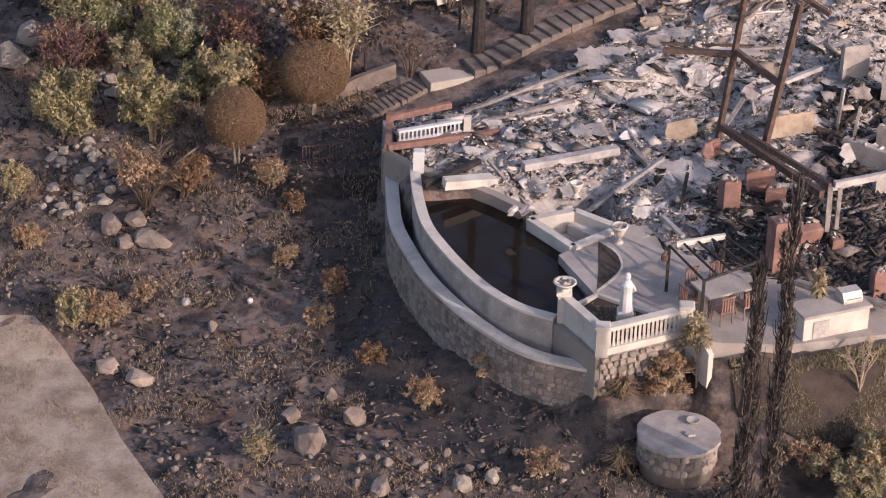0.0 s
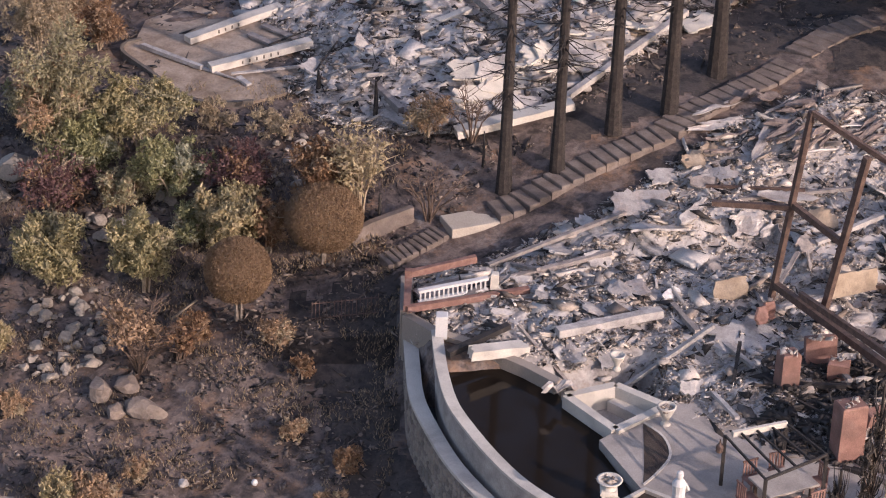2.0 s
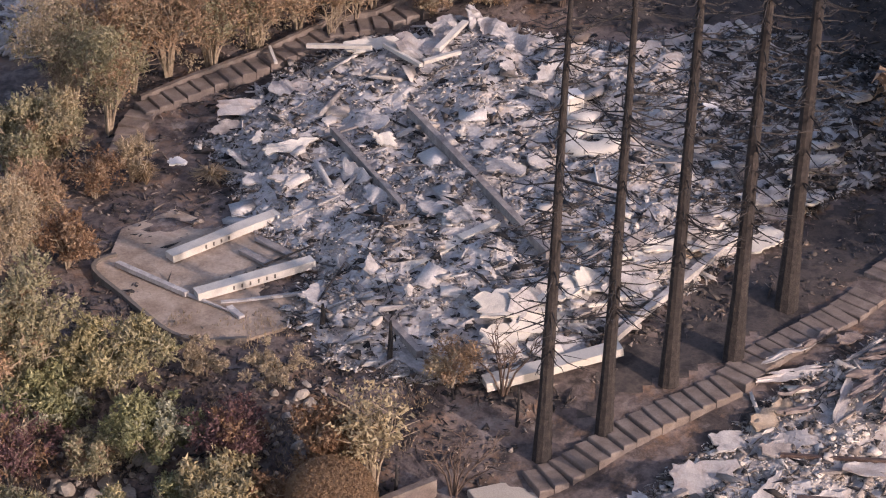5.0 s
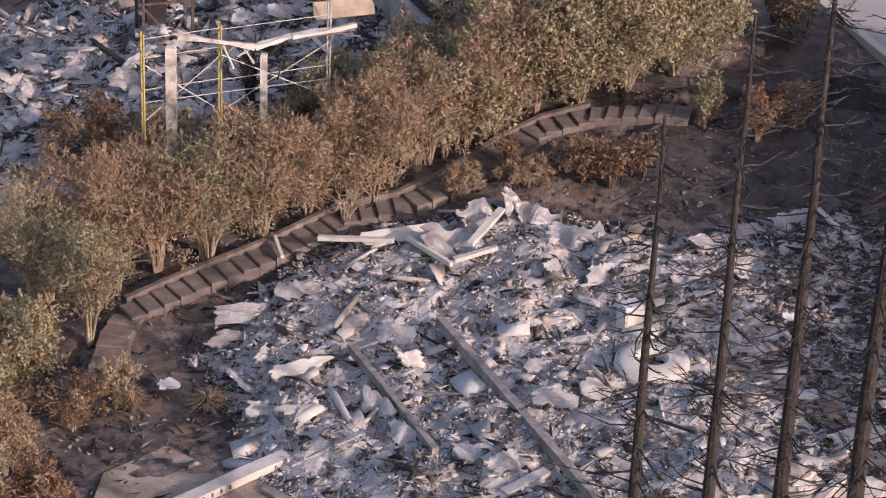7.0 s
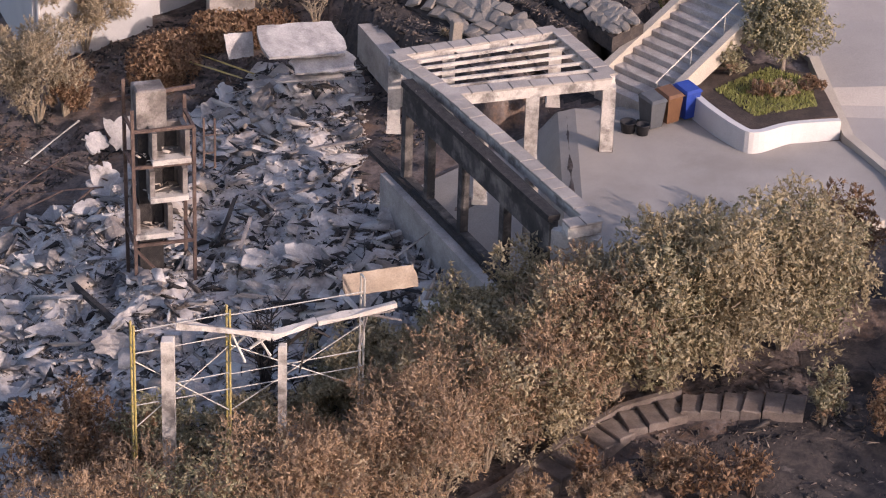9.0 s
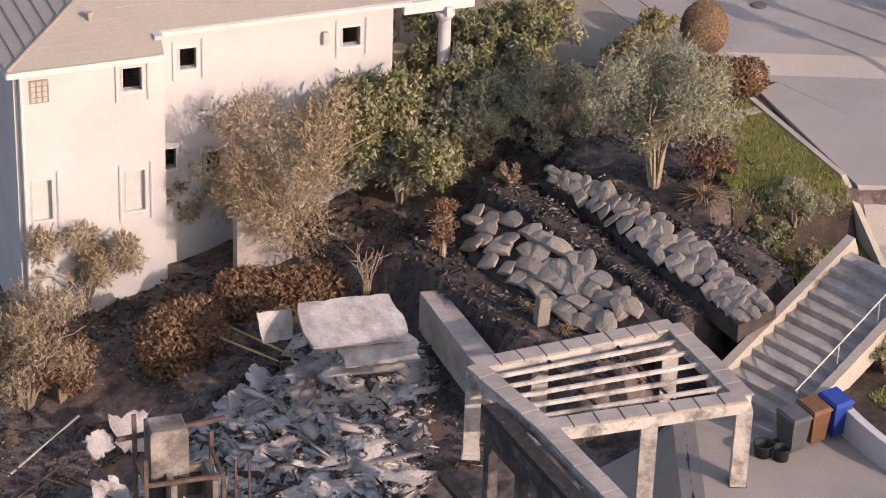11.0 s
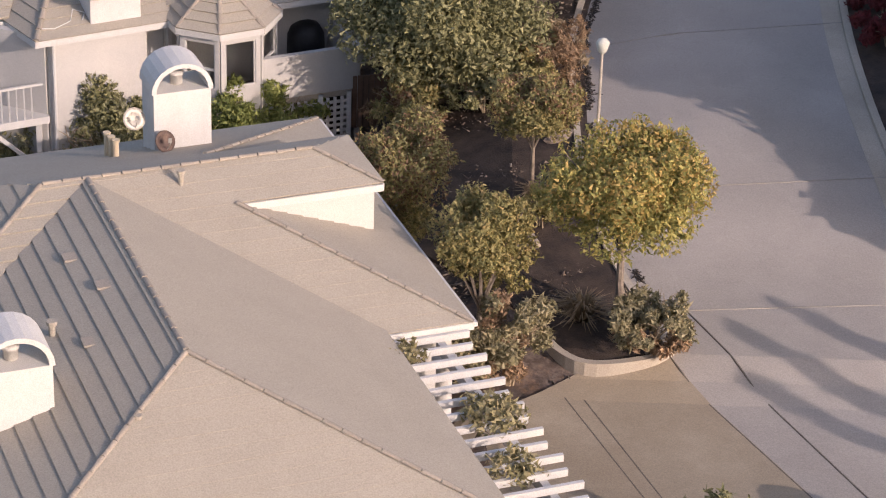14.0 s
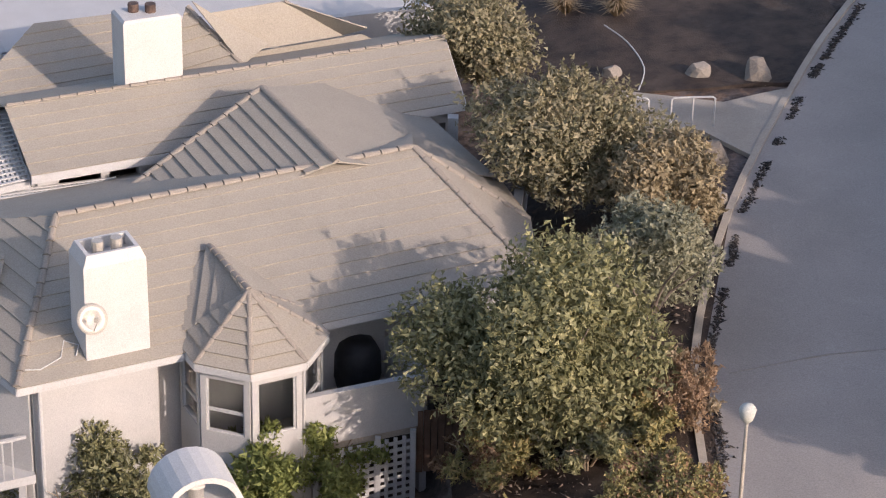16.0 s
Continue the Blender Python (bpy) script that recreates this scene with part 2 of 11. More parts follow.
M["bin_blue"] = material("blue_plastic", [(0.015, 0.04, 0.22), (0.025, 0.06, 0.3)], scale=4, bump=0.05, rough=0.45)
M["bin_brown"] = material("brown_plastic", [(0.11, 0.052, 0.025), (0.17, 0.085, 0.042)], scale=4, bump=0.05, rough=0.5)
M["bin_grey"] = material("grey_plastic", [(0.06, 0.063, 0.068), (0.1, 0.105, 0.11)], scale=4, bump=0.05, rough=0.5)
M["green_box"] = material("utility_green", [(0.2, 0.22, 0.18), (0.3, 0.31, 0.26)], scale=3, bump=0.05, rough=0.5)
M["fence_wood"] = material("red_brown_fence", [(0.12, 0.065, 0.04), (0.2, 0.12, 0.08)], scale=4, bump=0.3)
M["curtain"] = material("pale_blind", [(0.42, 0.43, 0.39), (0.5, 0.51, 0.47)], scale=3, bump=0.1)
M["terracotta"] = material("buff_clay_pipe", [(0.5, 0.4, 0.27), (0.58, 0.48, 0.34)], scale=4, bump=0.1)

water = bpy.data.materials.new("dark_water")
water.use_nodes = True
wb = water.node_tree.nodes["Principled BSDF"]
wb.inputs["Base Color"].default_value = (0.016, 0.012, 0.009, 1)
wb.inputs["IOR"].default_value = 1.2
wb.inputs["Roughness"].default_value = 0.06
wn = water.node_tree.nodes.new("ShaderNodeTexNoise")
wn.inputs["Scale"].default_value = 6
wu = water.node_tree.nodes.new("ShaderNodeBump")
wu.inputs["Strength"].default_value = 0.04
water.node_tree.links.new(wn.outputs["Fac"], wu.inputs["Height"])
water.node_tree.links.new(wu.outputs[0], wb.inputs["Normal"])
M["water"] = water
glass = bpy.data.materials.new("window_glass")
glass.use_nodes = True
gb = glass.node_tree.nodes["Principled BSDF"]
gb.inputs["Base Color"].default_value = (0.6, 0.62, 0.62, 1)
gb.inputs["Roughness"].default_value = 0.03
gb.inputs["Transmission Weight"].default_value = 1.0
gb.inputs["IOR"].default_value = 1.45
M["glass"] = glass


def leaf_material(name, ramp, top=None):
    """Thin leaves: varied leaf by leaf, with a slow change over the crown and light let through."""
    m = material(name, ramp, scale=1.1, detail=3, fine=60, bump=0.0, rough=0.6, island=0.55, spec=0.25)
    n, l = m.node_tree.nodes, m.node_tree.links
    b, out = n["Principled BSDF"], n["Material Output"]
    tr = n.new("ShaderNodeBsdfTranslucent")
    mix = n.new("ShaderNodeMixShader")
    mix.inputs[0].default_value = 0.25
    l.new(b.inputs["Base Color"].links[0].from_socket, tr.inputs[0])
    l.new(b.outputs[0], mix.inputs[1])
    l.new(tr.outputs[0], mix.inputs[2])
    l.new(mix.outputs[0], out.inputs[0])
    return m


LEAF = {
    "yellowgreen": leaf_material("yellow_green_leaf", [(0.09, 0.086, 0.043), (0.21, 0.19, 0.095), (0.38, 0.325, 0.18), (0.54, 0.45, 0.28)]),
    "paleyellow": leaf_material("pale_dry_leaf", [(0.144, 0.114, 0.053), (0.278, 0.227, 0.116), (0.447, 0.376, 0.224), (0.328, 0.197, 0.096)]),
    "olive": leaf_material("olive_leaf", [(0.1, 0.096, 0.05), (0.215, 0.195, 0.108), (0.37, 0.325, 0.205), (0.31, 0.23, 0.13)]),
    "darkgreen": leaf_material("dark_green_leaf", [(0.075, 0.078, 0.037), (0.17, 0.17, 0.08), (0.32, 0.305, 0.155), (0.54, 0.5, 0.32)]),
    "sage": leaf_material("sage_leaf", [(0.12, 0.122, 0.078), (0.24, 0.238, 0.155), (0.4, 0.388, 0.27), (0.31, 0.27, 0.173)]),
    "brown": leaf_material("scorched_brown_leaf", [(0.135, 0.088, 0.054), (0.275, 0.18, 0.11), (0.41, 0.285, 0.18), (0.34, 0.25, 0.162)]),
    "clipped": leaf_material("clipped_scorched_leaf", [(0.15, 0.095, 0.055), (0.23, 0.15, 0.088), (0.31, 0.21, 0.127)]),
    "charleaf": leaf_material("charred_strand", [(0.02, 0.018, 0.016), (0.06, 0.05, 0.043), (0.15, 0.127, 0.105), (0.05, 0.042, 0.037)]),
    "rust": leaf_material("rust_leaf", [(0.076, 0.044, 0.027), (0.175, 0.098, 0.056), (0.285, 0.178, 0.102), (0.235, 0.18, 0.118)]),
    "ochre": leaf_material("ochre_dry_leaf", [(0.14, 0.108, 0.06), (0.27, 0.212, 0.122), (0.43, 0.355, 0.222), (0.27, 0.245, 0.14)]),
    "purple": leaf_material("purple_brown_leaf", [(0.065, 0.035, 0.035), (0.142, 0.077, 0.071), (0.234, 0.139, 0.121)]),
    "feathery": leaf_material("feathery_tan_leaf", [(0.18, 0.135, 0.085), (0.31, 0.24, 0.153), (0.45, 0.365, 0.245), (0.27, 0.235, 0.14)]),
    "autumn": leaf_material("autumn_leaf", [(0.12, 0.13, 0.045), (0.25, 0.25, 0.085), (0.42, 0.36, 0.12), (0.54, 0.38, 0.13)]),
    "crape": leaf_material("autumn_brown_green_leaf", [(0.105, 0.105, 0.042), (0.215, 0.205, 0.085), (0.38, 0.32, 0.14), (0.38, 0.22, 0.11)]),
    "maroon": leaf_material("maroon_leaf", [(0.07, 0.014, 0.016), (0.15, 0.03, 0.034), (0.24, 0.055, 0.058)]),
    "orange": leaf_material("orange_turning_leaf", [(0.3, 0.21, 0.075), (0.46, 0.32, 0.11), (0.58, 0.42, 0.17)]),
    "citrus": leaf_material("citrus_leaf", [(0.09, 0.115, 0.035), (0.22, 0.25, 0.075), (0.43, 0.43, 0.15)]),
    "grass": leaf_material("lawn_blade", [(0.155, 0.165, 0.052), (0.29, 0.295, 0.098), (0.43, 0.395, 0.165)]),
    "drygrass": leaf_material("dry_grass_blade", [(0.166, 0.115, 0.064), (0.31, 0.23, 0.138), (0.446, 0.355, 0.234)]),
    "palm": leaf_material("dry_frond", [(0.144, 0.103, 0.063), (0.288, 0.207, 0.126), (0.402, 0.321, 0.209)]),
}

# ---- building helpers ----


def mesh_object(name, verts, faces, mat, smooth_shade=False):
    me = bpy.data.meshes.new(name)
    me.from_pydata([tuple(v) for v in verts], [], faces)
    me.materials.append(mat)
    if smooth_shade:
        me.polygons.foreach_set("use_smooth", [True] * len(me.polygons))
    return new(name, me)


def part(name, geometry, mat, parent=None, label=""):
    """One mesh object from (verts, faces) under a thing or a part."""
    ob = mesh_object(name, geometry[0], geometry[1], mat, len(geometry) > 2)
    ob.parent = parent
    return tagged(ob, label)


def thing(name, label, category, group="", kind="", at=(0, 0, 0), turn=0.0):
    e = new(name)
    e.empty_display_size = 0.2
    e.matrix_world = pose(at[0], at[1], at[2], 0, 0, turn)
    return tagged(e, label, category, group, kind)


def piece(name, mesh, parent, m):
    """A child that shares another child's mesh."""
    ob = new(name, mesh)
    ob.parent = parent
    ob.matrix_basis = m
    return ob


def join(*gs):
    v, f = [], []
    for g in gs:
        k = len(v)
        v += list(g[0])
        f += [tuple(i + k for i in q) for q in g[1]]
    return v, f


BOX_F = [(0, 3, 2, 1), (4, 5, 6, 7), (0, 1, 5, 4), (1, 2, 6, 5), (2, 3, 7, 6), (3, 0, 4, 7)]


def box(sx, sy, sz, x=0, y=0, z=0, m=None, bevel=0.0):
    """A box standing on z, its upper edge chamfered by bevel."""
    a, b = sx / 2, sy / 2
    v = [(-a, -b, 0), (a, -b, 0), (a, b, 0), (-a, b, 0)]
    if bevel:
        c = bevel
        v += [(-a, -b, sz - c), (a, -b, sz - c), (a, b, sz - c), (-a, b, sz - c), (-a + c, -b + c, sz), (a - c, -b + c, sz), (a - c, b - c, sz), (-a + c, b - c, sz)]
        f = BOX_F[:1] + BOX_F[2:] + [tuple(i + 4 for i in q) for q in BOX_F[1:]]
    else:
        v += [(-a, -b, sz), (a, -b, sz), (a, b, sz), (-a, b, sz)]
        f = BOX_F
    v = [Vector((p[0] + x, p[1] + y, p[2] + z)) for p in v]
    if m is not None:
        v = [m @ p for p in v]
    return v, list(f)


def beam(p, q, w, h, wobble=0.0):
    """A squared bar between two points (its axis), with a few uneven cross cuts."""
    p, q = Vector(p), Vector(q)
    d = (q - p).normalized()
    s = d.cross(Vector((0, 0, 1)))
    s = s.normalized() if s.length > 1e-3 else Vector((1, 0, 0))
    u = s.cross(d)
    n = 4 if wobble else 2
    v, f = [], []
    for i in range(n):
        c = p + (q - p) * i / (n - 1)
        for a, b in ((-1, -1), (1, -1), (1, 1), (-1, 1)):
            v.append(c + s * (a * w / 2 + random.uniform(-wobble, wobble)) + u * (b * h / 2 + random.uniform(-wobble, wobble)))
        if i:
            k = 4 * i
            f += [(k - 4 + j, k - 4 + (j + 1) % 4, k + (j + 1) % 4, k + j) for j in range(4)]
    return v, f + [(3, 2, 1, 0), tuple(range(4 * n - 4, 4 * n))]


def tube(points, radii, sides=6):
    """A round bar along points; smooth shaded."""
    v, f = [], []
    pts = [Vector(p) for p in points]
    for i, c in enumerate(pts):
        d = (pts[min(i + 1, len(pts) - 1)] - pts[max(i - 1, 0)]).normalized()
        s = d.cross(Vector((0.31, 0.93, 0.2))).normalized()
        u = d.cross(s)
        r = radii[i] if hasattr(radii, "__len__") else radii
        for j in range(sides):
            a = 2 * math.pi * j / sides
            v.append(c + (s * math.cos(a) + u * math.sin(a)) * r)
        if i:
            k = sides * i
            f += [(k - sides + j, k - sides + (j + 1) % sides, k + (j + 1) % sides, k + j) for j in range(sides)]
    return v, f + [tuple(range(sides - 1, -1, -1)), tuple(range(len(v) - sides, len(v)))]


def lathe(profile, sides=16):
    """A turned body: (radius, height) from foot to top."""
    v, f = [], []
    for i, (r, z) in enumerate(profile):
        for j in range(sides):
            a = 2 * math.pi * j / sides
            v.append((r * math.cos(a), r * math.sin(a), z))
        if i:
            k = sides * i
            f += [(k - sides + j, k - sides + (j + 1) % sides, k + (j + 1) % sides, k + j) for j in range(sides)]
    return v, f + [tuple(range(sides - 1, -1, -1)), tuple(range(len(v) - sides, len(v)))], True


def prism(outline, z0, z1):
    n = len(outline)
    v = [(x, y, z0) for x, y in outline] + [(x, y, z1) for x, y in outline]
    area = sum(outline[i][0] * outline[(i + 1) % n][1] - outline[(i + 1) % n][0] * outline[i][1] for i in range(n))
    f = [tuple(range(n - 1, -1, -1)), tuple(range(n, 2 * n))] + [(i, (i + 1) % n, n + (i + 1) % n, n + i) for i in range(n)]
    if area < 0:
        f = [tuple(reversed(q)) for q in f]
    return v, f


def curve_points(pts, n):
    """A smooth line through a few points."""
    p = [Vector(q) for q in pts]
    out = []
    for i in range(len(p) - 1):
        a, b, c, d = p[max(i - 1, 0)], p[i], p[i + 1], p[min(i + 2, len(p) - 1)]
        for k in range(n):
            t = k / n
            out.append(0.5 * ((2 * b) + (c - a) * t + (2 * a - 5 * b + 4 * c - d) * t * t + (3 * b - a - 3 * c + d) * t ** 3))
    return out + [p[-1]]


def ribbon(line, width, z0, z1, side=0.0):
    """An upright strip of masonry along a plan line; z0 and z1 may be functions of x and y. side shifts it across."""
    v, f = [], []
    g0 = z0 if callable(z0) else (lambda x, y: z0)
    g1 = z1 if callable(z1) else (lambda x, y: z1)
    pts = [Vector((p[0], p[1])) for p in line]
    for i, c in enumerate(pts):
        d = (pts[min(i + 1, len(pts) - 1)] - pts[max(i - 1, 0)]).normalized()
        s = Vector((-d.y, d.x))
        a, b = c + s * (side - width / 2), c + s * (side + width / 2)
        v += [(a.x, a.y, g0(a.x, a.y)), (b.x, b.y, g0(b.x, b.y)), (b.x, b.y, g1(c.x, c.y)), (a.x, a.y, g1(c.x, c.y))]
        if i:
            k = 4 * i
            f += [(k - 4 + j, k + j, k + (j + 1) % 4, k - 4 + (j + 1) % 4) for j in range(4)]
    return v, f + [(0, 1, 2, 3), (len(v) - 1, len(v) - 2, len(v) - 3, len(v) - 4)]


def table(v, pairs):
    for (a, p), (b, q) in zip(pairs, pairs[1:]):
        if v <= b:
            f = min(1.0, max(0.0, (v - a) / (b - a)))
            return p + (q - p) * f
    return pairs[-1][1]


def smooth(f):
    f = min(1.0, max(0.0, f))
    return f * f * (3 - 2 * f)


# height of the hillside along its western and eastern flank, by distance north
WEST = ((40, -6), (60, -4.6), (69, -3.6), (76, -3.0), (82, -1.7), (86, -1.0), (91, 0.7), (95, 1.6), (99, 1.85), (107, 1.75), (110, 2.1), (114, 2.6), (120, 2.5), (127, 2.4), (134, 3.4), (139, 4.4), (150, 5.2), (165, 6.6), (180, 8.6), (200, 10.5), (400, 20))
EAST = ((40, -6), (60, -3.2), (67, -1.6), (70, -1.2), (76, -0.9), (80, -0.1), (83, 1.2), (86, 1.55), (88, 1.85), (90, 2.3), (92, 2.9), (96, 3.3), (104, 3.6), (112, 4.5), (115, 5.2), (121, 5.7), (126, 6.1), (131, 6.4), (136, 6.9), (141, 7.7), (146, 8.5), (150, 8.8), (156, 9.05), (163, 9.5), (170, 9.95), (181, 10.6), (200, 11.6), (400, 22))
# levelled pads: centre, half sizes, turn, height, width of the bank round it
PADS = ((0.9, 73.2, 3.4, 0.5, -0.75, -0.66, 1.5), (-1.5, 77.2, 0.4, 2.8, 0.3, -0.95, 1.0), (5.3, 71.1, 1.5, 0.3, 0.49, 0.0, 0.9), (7.9, 71.2, 0.6, 0.3, 0, 0.6, 0.8), (13.3, 74.6, 4.6, 3.0, 0, 1.2, 3.0), (9.0, 79.0, 4.2, 5.4, 0, 1.28, 0.6), (3.5, 83.2, 5.4, 2.4, 0.2, 1.3, 0.9), (3.4, 125.6, 5.2, 5.6, 0, 6.22, 0.8), (-5.75, 135.95, 4.2, 0.75, -0.94, 6.4, 0.4), (-3.7, 137.6, 4.2, 0.5, -0.94, 7.4, 0.28), (-1.7, 138.3, 4.0, 0.55, -0.94, 8.0, 0.4), (-2.0, 148.8, 6.9, 3.4, 0, 8.75, 1.5), (-1, 141.5, 2.6, 2.0, -0.9, 8.3, 0.6), (3.0, 142.2, 3.0, 3.4, 0, 8.45, 0.7), (-14.1, 166.6, 2.0, 1.2, 0.42, 7.1, 0.8))


def ground_height(x, y):
    up = smooth((y - 138) / 12)
    f = (x + 13 + 2.5 * up) / (16 - 9 * up)
    f = min(1.6, max(-0.6, f))
    z = table(y, WEST) * (1 - f) + table(y, EAST) * f
    if f > 1:
        z = table(y, EAST) + (z - table(y, EAST)) * (0.3 - 0.24 * smooth((y - 143) / 4) * (1 - smooth((y - 156) / 8)))
    for cx, cy, hx, hy, turn, level, bank in PADS:
        dx, dy = x - cx, y - cy
        c, s = math.cos(turn), math.sin(turn)
        px, py = abs(c * dx + s * dy) - hx, abs(c * dy - s * dx) - hy
        d = math.hypot(max(px, 0), max(py, 0))
        if d < bank:
            z += (level - z) * (1 - smooth(d / bank))
    return z


def roughness_of_ground(x, y):
    return 0.16 * noise.fractal((x * 0.45, y * 0.45, 0), 1.0, 2.0, 4) + 0.05 * noise.noise((x * 2.3, y * 2.3, 4))


def sheet(name, outline, lift, mat, label, category, step=0.5, rough=0.0, thick=0.12):
    """A thin paved or planted sheet that follows the ground inside an outline."""
    xs, ys = [p[0] for p in outline], [p[1] for p in outline]
    verts, faces, index = [], [], {}
    bm = bmesh.new()
    ring = [bm.verts.new((x, y, 0)) for x, y in outline]
    face = bm.faces.new(ring)
    for axis, lo, hi in ((0, min(xs), max(xs)), (1, min(ys), max(ys))):
        c = math.ceil(lo / step) * step
        while c < hi:
            no = (1, 0, 0) if axis == 0 else (0, 1, 0)
            bmesh.ops.bisect_plane(bm, geom=bm.verts[:] + bm.edges[:] + bm.faces[:], plane_co=(c, 0, 0) if axis == 0 else (0, c, 0), plane_no=no)
            c += step
    for v in bm.verts:
        v.co.z = ground_height(v.co.x, v.co.y) + lift + rough * noise.noise((v.co.x * 2, v.co.y * 2, 1))
    bmesh.ops.recalc_face_normals(bm, faces=bm.faces)
    if sum(f.normal.z for f in bm.faces) < 0:
        bmesh.ops.reverse_faces(bm, faces=bm.faces)
    edge = [e for e in bm.edges if e.is_boundary]
    out = bmesh.ops.extrude_edge_only(bm, edges=edge)
    for v in out["geom"]:
        if isinstance(v, bmesh.types.BMVert):
            v.co.z -= thick + abs(lift)
    me = bpy.data.meshes.new(name)
    bm.to_mesh(me)
    bm.free()
    me.materials.append(mat)
    return tagged(new(name, me), label, category, kind="structure")


# ---- foliage ----


def leaves(lobes, count, size, rng, aspect=1.8, hang=0.0, flat=0.0, inner=0.45, sprigs=0.22):
    """Many small pointed leaves spread through round lobes (x, y, z, radius, flatness), some along shoots that stand out of them."""
    lobes = np.array(lobes, float)
    w = lobes[:, 3] ** 2
    pick = rng.choice(len(lobes), count, p=w / w.sum())
    d = rng.normal(size=(count, 3))
    shoots = int(count * sprigs / 14) if inner < 0.7 else 0
    for k in range(shoots):
        i = 14 * k
        pick[i:i + 14] = pick[i]
        d[i:i + 14] = d[i] + (0, 0, 0.5)
    d /= np.linalg.norm(d, axis=1)[:, None]
    r = inner + (1.06 - inner) * rng.random(count) ** 0.45
    if shoots:
        r[:14 * shoots] = (0.75 + np.tile(np.arange(14) / 14, shoots) * np.repeat(0.25 + 0.55 * rng.random(shoots), 14))
    c = lobes[pick, :3] + d * (lobes[pick, 3] * r)[:, None] * np.stack([np.ones(count), np.ones(count), lobes[pick, 4]], 1)
    c += rng.normal(size=(count, 3)) * size * 0.35
    t = rng.normal(size=(count, 3)) + d * 0.6
    t[:, 2] += hang
    t /= np.linalg.norm(t, axis=1)[:, None]
    b = np.cross(t, d + 0.4 * rng.normal(size=(count, 3)))
    b /= np.linalg.norm(b, axis=1)[:, None] + 1e-9
    s = size * (0.6 + 0.8 * rng.random(count))[:, None]
    v = np.stack([c - t * s * aspect * 0.4 + b * s / 2, c + t * s * aspect * 0.6, c - t * s * aspect * 0.4 - b * s / 2], 1).reshape(-1, 3)
    return v, np.arange(3 * count).reshape(-1, 3)


def big_mesh(name, v, f, mat, parent=None):
    me = bpy.data.meshes.new(name)
    k = f.shape[1]
    me.vertices.add(len(v))
    me.vertices.foreach_set("co", np.asarray(v, np.float32).ravel())
    me.loops.add(f.size)
    me.loops.foreach_set("vertex_index", f.astype(np.int32).ravel())
    me.polygons.add(len(f))
    me.polygons.foreach_set("loop_start", np.arange(0, f.size, k, dtype=np.int32))
    me.update(calc_edges=True)
    me.materials.append(mat)
    ob = new(name, me)
    ob.parent = parent
    return ob


def stems(parent, rng, count, height, spread, radius, forks, mat, base=0.12):
    """Stems that rise from one foot, bend outwards and fork into twigs; each stem is a part."""
    for i in range(count):
        a = 2 * math.pi * (i + rng.random()) / count
        lean = spread * (0.35 + 0.65 * rng.random())
        h = height * (0.7 + 0.3 * rng.random())
        d = Vector((math.cos(a), math.sin(a), 0))
        pts = [d * base * rng.random(), d * lean * 0.3 + Vector((0, 0, h * 0.4)), d * lean * 0.75 + Vector((rng.normal() * 0.08, rng.normal() * 0.08, h * 0.75)), d * lean + Vector((0, 0, h))]
        gs = [tube(pts, [radius, radius * 0.75, radius * 0.45, radius * 0.2], 5)]
        for k in range(forks):
            s = pts[1] + (pts[3] - pts[1]) * (0.15 + 0.7 * rng.random())
            e = s + Vector((rng.normal() * 0.4, rng.normal() * 0.4, 0.25 + 0.3 * rng.random())) * h * 0.35 + d * lean * 0.2
            gs.append(tube([s, (s + e) / 2 + Vector((rng.normal(), rng.normal(), 0)) * 0.04, e], [radius * 0.5, radius * 0.35, radius * 0.12], 4))
        part("stem", join(*gs), M[mat], parent)


def crown_lobes(rng, width, depth, height, base, count, size):
    out = []
    for i in range(count):
        d = rng.normal(size=3)
        d /= np.linalg.norm(d)
        r = rng.random() ** 0.4 * (0.85 + 0.35 * rng.random())
        out.append((d[0] * r * width * 0.38, d[1] * r * depth * 0.38, base + height * 0.5 + d[2] * r * height * 0.38, size * (0.45 + 0.8 * rng.random()), 0.75 + 0.3 * rng.random()))
    return out


MIXED = {"yellowgreen": "olive", "olive": "brown", "darkgreen": "sage", "brown": "feathery", "ochre": "olive", "paleyellow": "olive", "rust": "brown", "purple": "rust"}


